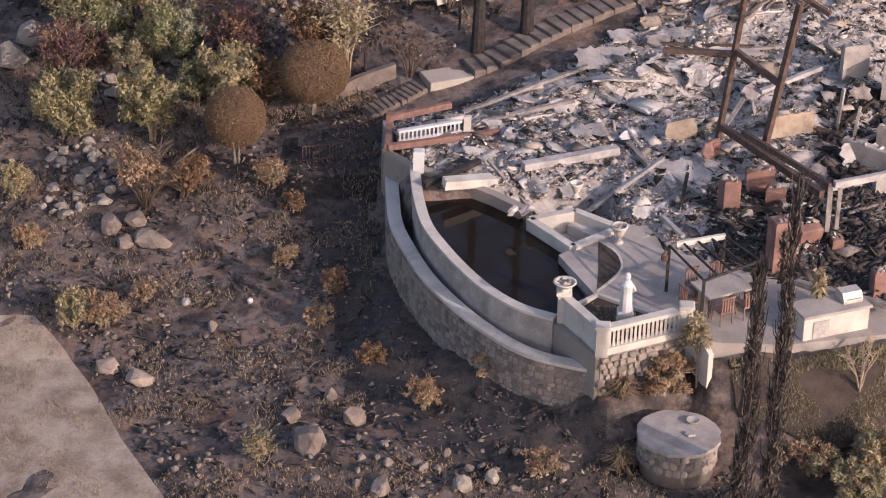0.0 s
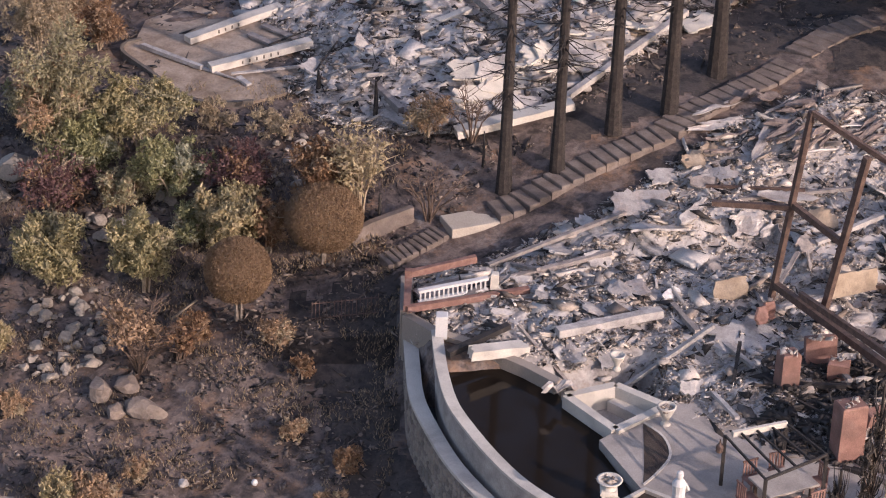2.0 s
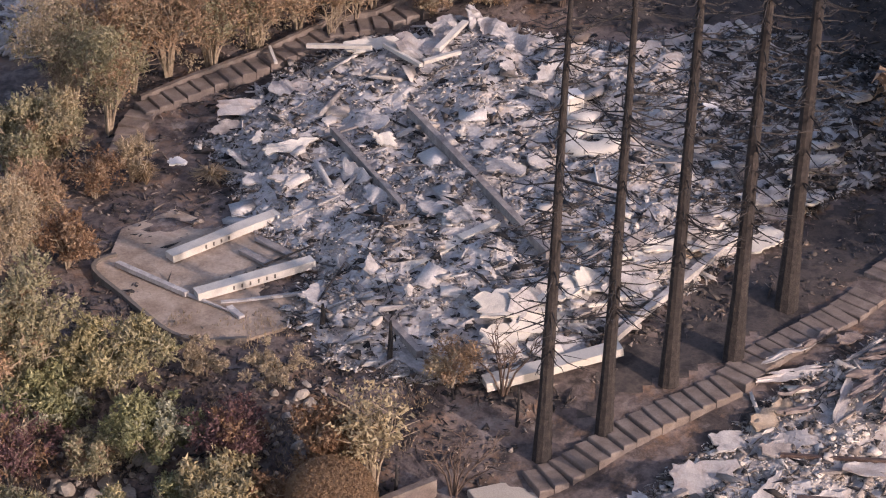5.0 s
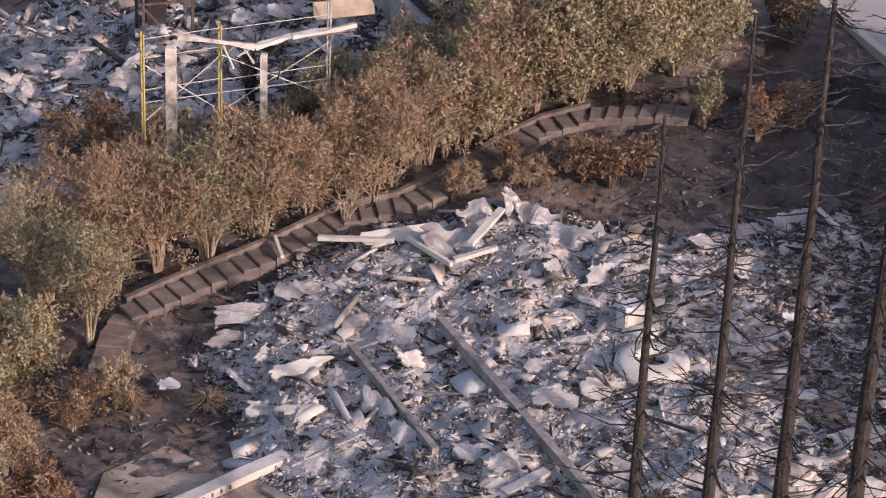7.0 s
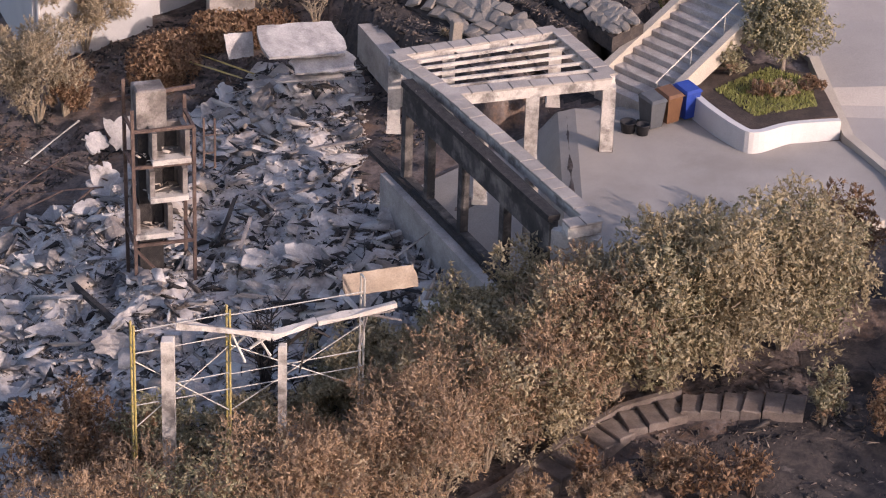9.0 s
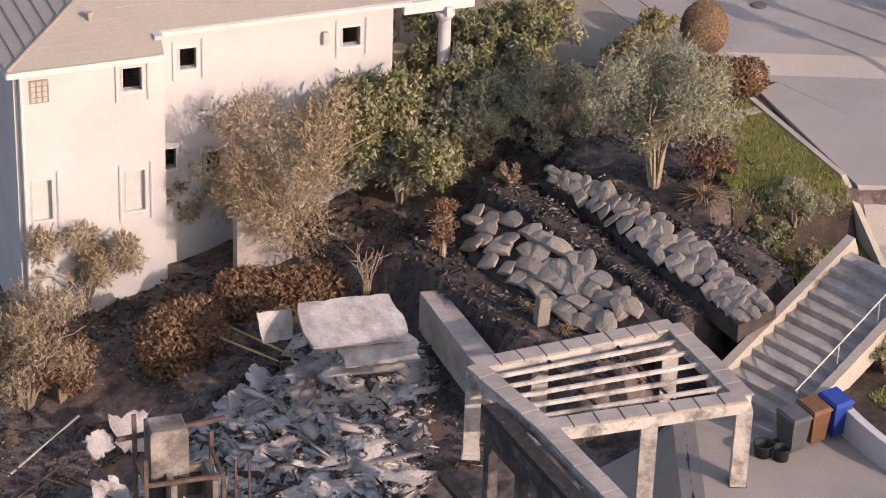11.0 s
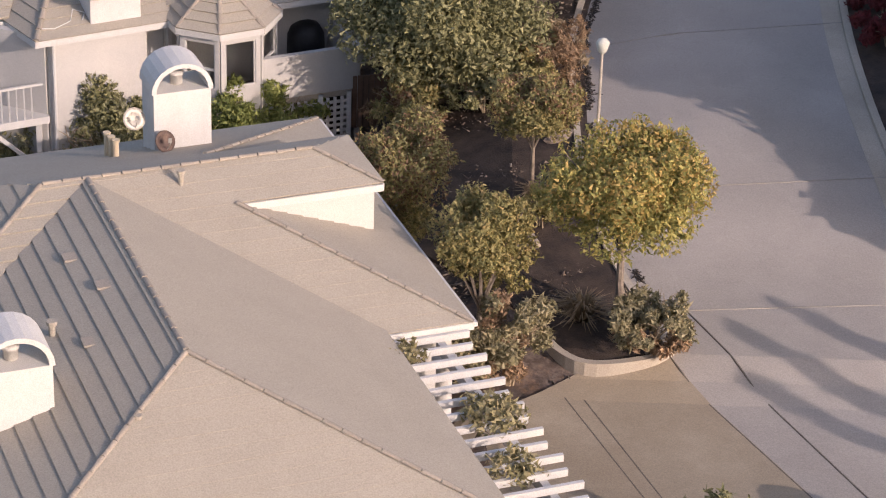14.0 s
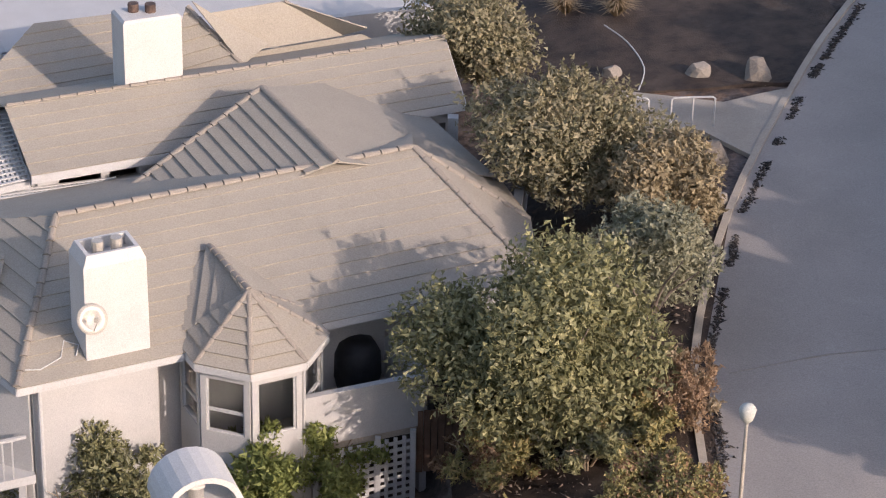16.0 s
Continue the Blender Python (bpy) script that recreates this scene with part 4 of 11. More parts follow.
boulder(-11.25, 81.88, 0.9, 0.8, 0.85, "tan sandstone boulder with a flat sunlit face", 1)
boulder(-9.84, 81.00, 1.5, 0.8, 0.8, "tan sandstone boulder broken in two blocks", 2)
boulder(-10.67, 81.03, 0.6, 0.55, 0.6, "small tan sandstone boulder beside larger ones", 3)
boulder(-10.47, 82.12, 1.0, 0.9, 0.5, "brown half-buried boulder on burnt soil", 4)
boulder(-4.73, 72.21, 0.85, 0.6, 0.5, "tan sunlit boulder on burnt ground", 5)
boulder(-4.13, 70.71, 1.5, 1.1, 0.95, "large tan sunlit boulder with a flat top", 6)
boulder(-2.84, 71.76, 0.75, 0.7, 0.7, "grey weathered boulder on burnt soil", 7)
boulder(-3.64, 72.98, 0.5, 0.4, 0.5, "small grey boulder on burnt soil", 8)
boulder(-8.42, 78.12, 0.36, 0.34, 0.36, "pale squared stone block on burnt soil", 9, "slab")
boulder(-7.52, 76.96, 0.45, 0.3, 0.35, "brown pointed stone on burnt soil", 10)
boulder(-1.95, 68.48, 0.8, 0.6, 0.5, "pale flat boulder at the slope foot", 18)
boulder(0.32, 68.35, 0.7, 0.5, 0.5, "pale flat boulder at the slope foot", 19, "pale_rock")
boulder(1.10, 68.58, 0.6, 0.5, 0.45, "pale flat boulder at the slope foot", 20, "pale_rock")
boulder(-2.57, 69.84, 0.3, 0.3, 0.3, "small tan boulder on burnt soil", 21)
boulder(-15.15, 91.65, 1.5, 1.2, 1.2, "grey rounded boulder among shrubs", 22, "pale_rock")
boulder(-15.78, 90.54, 1.4, 1.2, 1.1, "grey rounded boulder among shrubs", 23, "pale_rock")
boulder(-10.54, 75.48, 1.1, 0.8, 0.35, "flat pale rock in the bank of the ditch", 24, "dirt")
boulder(-9.41, 74.62, 1.4, 1.0, 0.4, "flat pale rock in the bank of the ditch", 25, "dirt")
ball = mesh_object("white_ball", *lathe([(0.01, 0), (0.07, 0.02), (0.1, 0.09), (0.07, 0.16), (0.01, 0.19)], 10)[:2], M["trim"], True)
ball.location = (-6.43, 77.93, -1.73)
tagged(ball, "small white ball lying on burnt ground", "ball")

# ---- pool terrace of the lower house ----
OUTER = curve_points([(-2.3, 82.2), (-2.2, 80.75), (-2.02, 78.95), (-1.58, 77.4), (-0.97, 75.75), (-0.2, 74.3), (0.62, 73.08), (1.57, 71.97), (2.5, 71.32), (3.75, 70.88)], 6)
INNER = curve_points([(-1.55, 81.3), (-1.37, 79.3), (-1.05, 77.5), (-0.5, 76.1), (0.2, 74.7), (0.95, 73.55), (1.8, 72.7), (2.75, 72.2)], 6)
outer_wall = thing("outer_pool_wall", "curved retaining wall faced with dark rubble stone under a pale coping", "wall", kind="structure")
part("wall_core", ribbon(OUTER, 0.34, -2.4, 0.62), M["mortar"], outer_wall)
part("coping", ribbon(OUTER, 0.42, 0.62, 0.72), M["cream"], outer_wall, "pale smooth coping")


def stone_facing(parent, line, zlo, zhi, row, width, seed, outside, offset, mat="stone_piece", limit=300):
    """Irregular flat stones set proud of the mortar; the first ones as single parts, the rest joined."""
    rng = np.random.default_rng(seed)
    kinds = []
    for i in range(8):
        n = 8
        ring = []
        for k in range(n):
            a = 2 * math.pi * (k + 0.5 * rng.random()) / n
            rr = 0.5 * (0.82 + 0.25 * rng.random()) / max(abs(math.cos(a)), abs(math.sin(a))) ** 0.75
            ring.append((math.cos(a) * rr, math.sin(a) * rr))
        vv = [(x, -0.3, z) for x, z in ring] + [(x * 0.8, 0.5 + 0.2 * rng.random(), z * 0.8) for x, z in ring]
        ff = [(k, (k + 1) % n, n + (k + 1) % n, n + k) for k in range(n)] + [tuple(range(n, 2 * n))]
        me = bpy.data.meshes.new("stone")
        me.from_pydata(vv, [], ff)
        me.materials.append(M[mat])
        kinds.append(me)
    pts = [Vector((p[0], p[1], 0)) for p in line]
    acc = [0.0]
    for a, b in zip(pts, pts[1:]):
        acc.append(acc[-1] + (b - a).length)
    done, rest = 0, []
    z = zhi
    while z > zlo:
        h = row * rng.uniform(0.8, 1.25)
        s = -width * rng.random()
        while s < acc[-1]:
            w = width * rng.uniform(0.6, 1.5)
            c = s + w / 2
            if 0 < c < acc[-1]:
                i = max(k for k in range(len(acc) - 1) if acc[k] <= c)
                d = (pts[i + 1] - pts[i]).normalized()
                n = Vector((d.y, -d.x, 0))
                if n.dot(Vector((*outside, 0))) < 0 and len(pts) == 2 or (len(pts) > 2 and n.dot(pts[i] - Vector((*outside, 0))) < 0):
                    n = -n
                p = pts[i] + d * (c - acc[i]) + n * offset
                m = Matrix(((d.x, n.x, 0, p.x), (d.y, n.y, 0, p.y), (0, 0, 1, z - h / 2), (0, 0, 0, 1))) @ Matrix.Rotation(rng.normal() * 0.1, 4, "Y") @ Matrix.Diagonal((w * 0.97, 0.06, h * rng.uniform(0.9, 1.2), 1))
                me = kinds[rng.integers(8)]
                if done < limit:
                    piece("stone", me, parent, m)
                    done += 1
                else:
                    rest.append(([m @ v.co for v in me.vertices], [tuple(f.vertices) for f in me.polygons]))
            s += w
        z -= h
    if rest:
        tagged(part("stone_rest", join(*rest), M["stone"], parent), kind="stuff")


stone_facing(outer_wall, OUTER, -1.5, 0.6, 0.17, 0.24, 5, (3.0, 78.0), 0.17)
inner_wall = thing("inner_pool_wall", "curved pool wall of weathered grey stucco with a pale top", "wall", kind="structure")
part("wall_core", ribbon(INNER, 0.28, -0.2, 1.44), M["poolwall"], inner_wall)
part("coping", ribbon(INNER, 0.32, 1.44, 1.52), M["cream"], inner_wall, "pale smooth coping")
trough = [(p.x, p.y) for p in OUTER] + [(p.x, p.y) for p in reversed(INNER)]
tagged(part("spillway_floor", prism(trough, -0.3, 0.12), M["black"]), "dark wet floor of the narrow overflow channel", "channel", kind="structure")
tagged(part("pool_water", prism([(p.x, p.y) for p in INNER] + [(3.95, 73.3), (2.92, 76.05), (3.3, 76.45), (2.05, 78.1), (1.85, 78.75), (-0.2, 80.5), (-1.4, 81.6)], -0.2, 1.12), M["water"]), "still dark pool water with ash on it", "water", kind="structure")
tagged(part("pool_shell", prism([(-2.0, 81.2), (-1.3, 77.5), (-0.6, 75.9), (0.9, 73.5), (2.6, 71.7), (4.1, 71.2), (6.3, 71.9), (9, 72.5), (9, 79), (-2, 84)], -2.4, -0.25), M["concrete"]), "concrete base under the pool", "foundation", kind="structure")
deck = tagged(part("pool_deck", prism([(2.9, 76.05), (3.93, 73.75), (5.5, 72.65), (6.42, 71.75), (6.9, 71.3), (9.2, 71.3), (12.5, 72.2), (12.5, 77), (9, 78.5), (4.9, 78.0), (3.3, 76.45)], 0.3, 1.39), M["deck"]), "pale concrete pool deck littered with debris", "pavement", kind="structure")
bed_arc = prism([(p.x, p.y) for p in curve_points([(4.1, 77.0, 0), (4.62, 76.3, 0), (4.75, 75.4, 0), (4.4, 74.6, 0), (3.98, 73.95, 0)], 4)] + [(4.05, 75.2)], 1.2, 1.4)
tagged(part("planting_strip", bed_arc, M["mulch"]), "burnt planting strip with a curved edge in the deck", "bed", kind="structure")
part("kerb", ribbon(curve_points([(4.1, 77.0, 0), (4.62, 76.3, 0), (4.75, 75.4, 0), (4.4, 74.6, 0), (3.98, 73.95, 0)], 4), 0.07, 1.2, 1.415), M["cream"], None)
tagged(bpy.data.objects["kerb"], "thin pale kerb round the planting strip", "kerb", kind="structure")

# raised spa beside the pool
spa = thing("spa_basin", "square sunken spa with pale stucco rim and dry grey floor", "spa")
SPA = [(2.05, 78.1), (3.42, 78.75), (4.75, 77.75), (3.33, 76.45)]
for a, b in zip(SPA, SPA[1:] + SPA[:1]):
    part("rim", ribbon([a, b], 0.26, 0.4, 1.5), M["cream"], spa)
part("basin_floor", prism([(2.2, 78.05), (3.4, 78.6), (4.6, 77.7), (3.35, 76.6)], 0.4, 0.85), M["poolwall"], spa)
part("seat", prism([(3.2, 78.4), (3.42, 78.6), (4.6, 77.7), (4.3, 77.45)], 0.85, 1.15), M["cream"], spa)


def urn(x, y, z, r, h, label, seed, soil=True):
    t = thing("stone_urn", label, "urn", at=(x, y, z))
    part("bowl", lathe([(r * 0.55, 0), (r * 0.6, h * 0.08), (r * 0.35, h * 0.2), (r * 0.4, h * 0.35), (r * 0.85, h * 0.7), (r, h * 0.88), (r * 1.08, h * 0.92), (r * 1.08, h), (r * 0.9, h), (r * 0.85, h * 0.85), (r * 0.05, h * 0.82)], 18), M["cream"], t)
    if soil:
        rng = np.random.default_rng(seed)
        v, f = shards(rng, lambda q: (q.normal() * r * 0.35, q.normal() * r * 0.35, h * 0.84), 50, 0.04, 0.16, 0.05)
        big_mesh("planter_soil", v, f, M["rubble_warm"], t)
    return t


urn(2.98, 72.3, 2.32, 0.31, 0.3, "pale stone bowl planter with dead plants on a pier", 31)
urn(4.7, 76.95, 1.36, 0.24, 0.62, "pale stone urn standing on the deck", 32)
urn(3.44, 79.08, 1.75, 0.2, 0.5, "pale stone urn standing in the debris", 33, False)

# balustrade round the statue bed
bal = thing("balustrade", "pale cream stone balustrade with square piers round a planting bed", "balustrade")
RAIL = [(2.98, 72.3), (4.02, 70.5), (6.42, 71.8), (7.05, 70.75)]
for (x, y), h in zip(RAIL[:3], (1.0, 0.98, 0.98)):
    part("pier", join(box(0.34, 0.34, h - 0.1, x, y, 1.34), box(0.44, 0.44, 0.1, x, y, 1.34 + h - 0.1, bevel=0.03)), M["cream"], bal)
part("panel", ribbon([RAIL[0], RAIL[1]], 0.16, 1.34, 2.1), M["cream"], bal)
part("cap_rail", ribbon([RAIL[0], RAIL[1]], 0.28, 2.1, 2.2), M["cream"], bal)
part("wing_wall", ([(x + dx, y + dy, z) for x, y, lo, hi in ((6.5, 71.7, 0.5, 2.1), (7.1, 70.7, 0.2, 1.35)) for dx, dy in ((-0.07, -0.04), (0.07, 0.04)) for z in (lo, hi)], [(0, 1, 5, 4), (2, 6, 7, 3), (1, 3, 7, 5), (4, 5, 7, 6), (0, 2, 3, 1), (0, 4, 6, 2)]), M["cream"], bal)
for a, b, n in ((RAIL[1], RAIL[2], 19),):
    part("plinth", ribbon([a, b], 0.24, 1.34, 1.55), M["cream"], bal)
    part("cap_rail", ribbon([a, b], 0.28, 2.1, 2.22), M["cream"], bal)
    for i in range(n):
        f = (i + 0.8) / (n + 0.6)
        part("baluster", box(0.07, 0.09, 0.55, a[0] + (b[0] - a[0]) * f, a[1] + (b[1] - a[1]) * f, 1.55), M["cream"], bal)
bed_wall = thing("bed_wall", "tan rubble stone wall under the balustrade", "wall", kind="structure")
part("wall_core", join(ribbon([(2.75, 72.35), (4.0, 70.45)], 0.3, -2.2, 1.34), ribbon([(3.95, 70.55), (6.42, 71.85)], 0.3, -2.2, 1.34)), M["stone"], bed_wall)
stone_facing(bed_wall, [(3.98, 70.5), (6.42, 71.8)], -0.5, 1.3, 0.17, 0.26, 6, (0.4, -0.9), 0.15)
sheet_bed = tagged(part("statue_bed", prism([(3.1, 72.4), (4.05, 70.75), (6.3, 71.9), (5.5, 72.6), (4.0, 73.6)], 0.5, 1.4), M["mulch"]), "dark soil bed with scorched grass", "bed", kind="structure")
v, f = leaves([(4.2, 72.2, 1.36, 0.9, 0.12), (5.2, 72.2, 1.36, 0.7, 0.12), (3.9, 71.4, 1.36, 0.5, 0.12)], 2500, 0.05, np.random.default_rng(3), hang=1.0)
tagged(big_mesh("bed_grass", v, f, LEAF["olive"]), "scorched grass in the statue bed", "grass", kind="stuff")
part("bed_kerb", ribbon([(3.1, 72.75), (4.0, 73.65), (5.55, 72.65), (6.35, 71.95)], 0.14, 1.2, 1.5), M["cream"])
tagged(bpy.data.objects["bed_kerb"], "pale kerb of the statue bed", "kerb", kind="structure")
figure = join(box(0.46, 0.46, 0.5, bevel=0.04), lathe([(0.2, 0.5), (0.19, 0.62), (0.17, 0.9), (0.16, 1.1), (0.19, 1.32), (0.13, 1.42), (0.07, 1.47), (0.095, 1.56), (0.08, 1.66), (0.02, 1.7)], 12)[:2], tube([(0.17, 0, 1.3), (0.24, 0.05, 1.12), (0.15, 0.14, 1.0)], [0.05, 0.045, 0.04], 6))
statue = mesh_object("statue", figure[0], figure[1], M["trim"])
statue.location = (4.72, 72.1, 1.38)
tagged(statue, "plain white stone statue on a square pedestal", "statue")

# round stone fire table on the slope below
plate = thing("fire_table", "round cracked flat stone fire table with a small burner bowl", "fire table", at=(6.2, 68.85, -0.08))
part("base", lathe([(1.02, -1.2), (1.06, -0.5), (1.06, -0.12)], 26), M["mortar"], plate, "stacked tan stone base")
rngf = np.random.default_rng(44)
for i in range(30):
    a = 2 * math.pi * (i + 0.3 * rngf.random()) / 30
    for k in range(3):
        g = rock_geometry(rngf, 0.3, 0.2, 0.3, 0.15)
        ob = part("stone", g, M["stone_piece"], plate)
        ob.matrix_basis = pose(math.cos(a + 0.1 * k) * 1.04, math.sin(a + 0.1 * k) * 1.04, -0.22 - 0.24 * k, 0, 0, math.degrees(a) + 90)
ring_top = [(math.cos(2 * math.pi * i / 40) * 1.16 * (1 + 0.02 * rngf.normal()), math.sin(2 * math.pi * i / 40) * 1.16 * (1 + 0.02 * rngf.normal())) for i in range(40)]
part("top", prism(ring_top, -0.1, 0.0), M["poolwall"], plate, "grey flat stone top")
part("burner", lathe([(0.1, 0.0), (0.13, 0.04), (0.2, 0.1), (0.21, 0.12), (0.18, 0.11), (0.1, 0.05), (0.01, 0.05)], 14), M["galv"], plate, "dull metal burner bowl").matrix_basis = pose(0.42, 0.52, 0)
slab(6.5, 68.75, -0.04, 0.5, 0.3, 0.06, 130, 3, 8, "small pale slab piece lying on the fire table", 45, "slab", "slab_piece", 0.3)

# metal pergola over a dining table
perg = thing("metal_pergola", "slender dark metal pergola frame over the dining table", "pergola")
A, B = Vector((5.99, 74.11, 2.90)), Vector((6.87, 72.13, 2.90))
C, D = Vector((7.63, 74.80, 2.90)), Vector((8.53, 73.39, 2.90))
for p in (A, B, C, D):
    part("post", box(0.09, 0.09, p.z - 1.3, p.x, p.y, 1.3), M["char"], perg)
part("cream_beam", beam(A + (C - A) * 0.12, C, 0.1, 0.16), M["cream"], perg)
for i in range(5):
    part("rafter", beam(A + (C - A) * i / 4, B + (D - B) * i / 4, 0.045, 0.06), M["char"], perg)
part("side_beam", beam(B, D, 0.06, 0.07), M["char"], perg)
lantern = mesh_object("hanging_lantern", *lathe([(0.04, 0), (0.1, 0.05), (0.1, 0.22), (0.03, 0.3), (0.01, 0.42)], 8)[:2], M["steel"])
lantern.location = A + Vector((-0.12, -0.05, -0.5))
tagged(lantern, "small rusted lantern hanging on the pergola post", "lantern")
mid = (B + C) / 2
dining = thing("dining_table", "rectangular pale stone dining table on a brown base", "table", at=(mid.x + 0.25, mid.y - 0.15, 1.36), turn=28)
part("tabletop", box(1.5, 1.05, 0.06, 0, 0, 0.7, bevel=0.01), M["deck"], dining)
for sx in (-0.6, 0.6):
    for sy in (-0.38, 0.38):
        part("leg", box(0.08, 0.08, 0.7, sx, sy), M["steel"], dining)
chair = thing("patio_chair", "brown metal patio chair with a slatted back", "chair", "chairs round the table", at=(mid.x + 0.25, mid.y - 0.15, 1.36), turn=28)
for sx in (-0.2, 0.2):
    for sy in (-0.2, 0.2):
        part("leg", box(0.03, 0.03, 0.42, sx, sy), M["rust_red"], chair)
part("seat", box(0.46, 0.46, 0.05, 0, 0, 0.42, bevel=0.01), M["rust_red"], chair)
for i in range(5):
    part("back_slat", box(0.05, 0.025, 0.42, -0.18 + 0.09 * i, -0.22, 0.47), M["rust_red"], chair)
part("back_rail", box(0.46, 0.035, 0.05, 0, -0.22, 0.88), M["rust_red"], chair)
for dx, dy, a in ((0.4, -0.75, 0), (-0.4, 0.75, 180), (0.4, 0.78, 175), (1.0, 0.0, 90), (-1.0, 0.1, -90)):
    copy_thing(chair, pose(mid.x + 0.25, mid.y - 0.15, 1.36, 0, 0, 28) @ pose(dx, dy, 0, 0, 0, a))
chair.matrix_basis = pose(mid.x + 0.25, mid.y - 0.15, 1.36, 0, 0, 28) @ pose(-0.4, -0.75, 0, 0, 0, 4)

# barbecue island
isl = thing("barbecue_island", "cream stucco barbecue island with an overhanging top", "barbecue", at=(10.5, 72.35, 1.3), turn=24)
part("body", box(2.1, 0.85, 0.8), M["cream"], isl)
part("counter", box(2.2, 0.98, 0.08, 0, 0, 0.8, bevel=0.02), M["deck"], isl)
part("cabinet_door", box(0.5, 0.03, 0.55, -0.5, -0.44, 0.1), M["slab"], isl)
grill = thing("grill", "closed pale steel gas grill on the island", "grill", at=(11.05, 72.65, 2.18), turn=24)
part("firebox", box(0.62, 0.5, 0.1), M["galv"], grill)
hoodv = [(-0.31, -0.25, 0.1), (0.31, -0.25, 0.1), (0.31, 0.25, 0.1), (-0.31, 0.25, 0.1), (-0.31, -0.12, 0.3), (0.31, -0.12, 0.3), (0.31, 0.2, 0.32), (-0.31, 0.2, 0.32)]
part("hood", (hoodv, BOX_F), M["galv"], grill)
part("hood_handle", tube([(-0.24, -0.29, 0.16), (0.24, -0.29, 0.16)], 0.012, 6), M["steel"], grill)
umb = thing("burnt_umbrella", "burnt garden umbrella with hanging brown canopy rags", "umbrella", at=(10.15, 72.6, 2.18), turn=0)
part("pole", tube([(0, 0, 0), (0.03, 0, 0.9)], 0.025, 8), M["char"], umb)
v, f = leaves([(0.03, 0, 0.5, 0.12, 3.0)], 220, 0.1, np.random.default_rng(8), hang=-2.0, aspect=3)
big_mesh("canopy", v, f, LEAF["ochre"], umb)

lawn1 = sheet("grass_strip", [(7.6, 71.0), (9.3, 71.0), (12.6, 71.9), (14.5, 72.3), (14.5, 69.8), (10.5, 69.2), (7.9, 70.0)], 0.06, M["mulch"], "scorched green grass strip before the terrace", "lawn", rough=0.05)
rng0 = np.random.default_rng(77)
pts = []
while len(pts) < 9000:
    x, y = rng0.uniform(7.6, 14.5), rng0.uniform(69.4, 72.2)
    if inside([(7.6, 71.0), (9.3, 71.0), (12.6, 71.9), (14.5, 72.3), (14.5, 69.8), (10.5, 69.2), (7.9, 70.0)], x, y) and noise.noise((x, y, 3)) > -0.15:
        pts.append((x, y))


def blades(pts, rng, h, mat, name, label):
    p = np.array(pts)
    n = len(p)
    z = np.array([ground_height(x, y) for x, y in pts]) + 0.04
    a = rng.random(n) * 6.283
    d = np.stack([np.cos(a), np.sin(a)], 1) * 0.014
    ln = rng.normal(size=(n, 2)) * h * 0.5
    v = np.zeros((n, 3, 3))
    v[:, 0, :2], v[:, 1, :2], v[:, 2, :2] = p - d, p + d, p + ln
    v[:, 0, 2], v[:, 1, 2], v[:, 2, 2] = z, z, z + h * (0.5 + rng.random(n))
    ob = big_mesh(name, v.reshape(-1, 3), np.arange(3 * n).reshape(-1, 3), mat)
    return tagged(ob, label, "grass", kind="stuff")


blades(pts, rng0, 0.1, LEAF["olive"], "strip_grass", "scorched olive grass before the terrace")

# two burnt columnar cypresses


def cypress(x, y, z, h, seed):
    rng = np.random.default_rng(seed)
    t = thing("burnt_cypress", "tall narrow cypress burnt to a shaggy black column", "tree", at=(x, y, z))
    part("trunk", tube([(0, 0, 0), (0.02, 0, h * 0.5), (0, 0.03, h)], [0.13, 0.1, 0.03], 7), M["trunk_burnt"], t)
    gs = []
    for i in range(240):
        a, zz = rng.random() * 6.283, h * rng.random() * 0.93
        r = (0.16 + 0.3 * rng.random()) * (1 - 0.5 * zz / h)
        s = Vector((math.cos(a) * 0.05, math.sin(a) * 0.05, zz))
        e = Vector((math.cos(a + 0.3) * r, math.sin(a + 0.3) * r, zz + 0.4 + 0.7 * rng.random()))
        part("branch", tube([s, (s + e) / 2 + Vector((math.cos(a), math.sin(a), -0.6)) * r * 0.3, e], [0.02, 0.016, 0.005], 3), M[("bark", "darktwig", "char")[i % 3]], t)
    v, f = leaves([(rng.normal() * 0.05, rng.normal() * 0.05, h * k, 0.22 * (1.25 - 0.6 * k), 2.4) for k in np.arange(0.06, 0.95, 0.07)], 4600, 0.045, rng, hang=2.5, aspect=5, inner=0.2)
    big_mesh("scorched_foliage", v, f, LEAF["charleaf"], t)
    return t


cypress(7.72, 66.2, -2.0, 9.1, 41)
cypress(8.45, 66.2, -2.0, 11.4, 42)

# ---- the lower burnt house ----
HOUSE_A = [(-2.3, 81.6), (-1.5, 81.3), (1.8, 79.0), (3.4, 79.2), (5.0, 78.3), (6.2, 76.5), (9.0, 75.2), (14, 73.5), (15, 93.5), (10.4, 94.3), (8.3, 92.9), (6.0, 90.9), (3.2, 88.1), (0.6, 86.6), (-2.3, 85.2)]
where_a = rubble_field(HOUSE_A, 0.45, (5200, 13500, 2600), 51, "pale broken plaster, ash and charred debris of a burnt house", plates=65)


def splinters(where, n, seed, label):
    """Charred splinters and cinders lying between the paler rubble."""
    rng = np.random.default_rng(seed)
    v, f = chips(rng, where, n, 0.06, 0.34, 0.07, flatten=0.35, stick=0.5, power=1.8)
    tagged(big_mesh("charred_splinters", v, f, M["litter_dark"]), label, "rubble", kind="stuff")


splinters(where_a, 3500, 151, "black charred splinters among the plaster rubble")


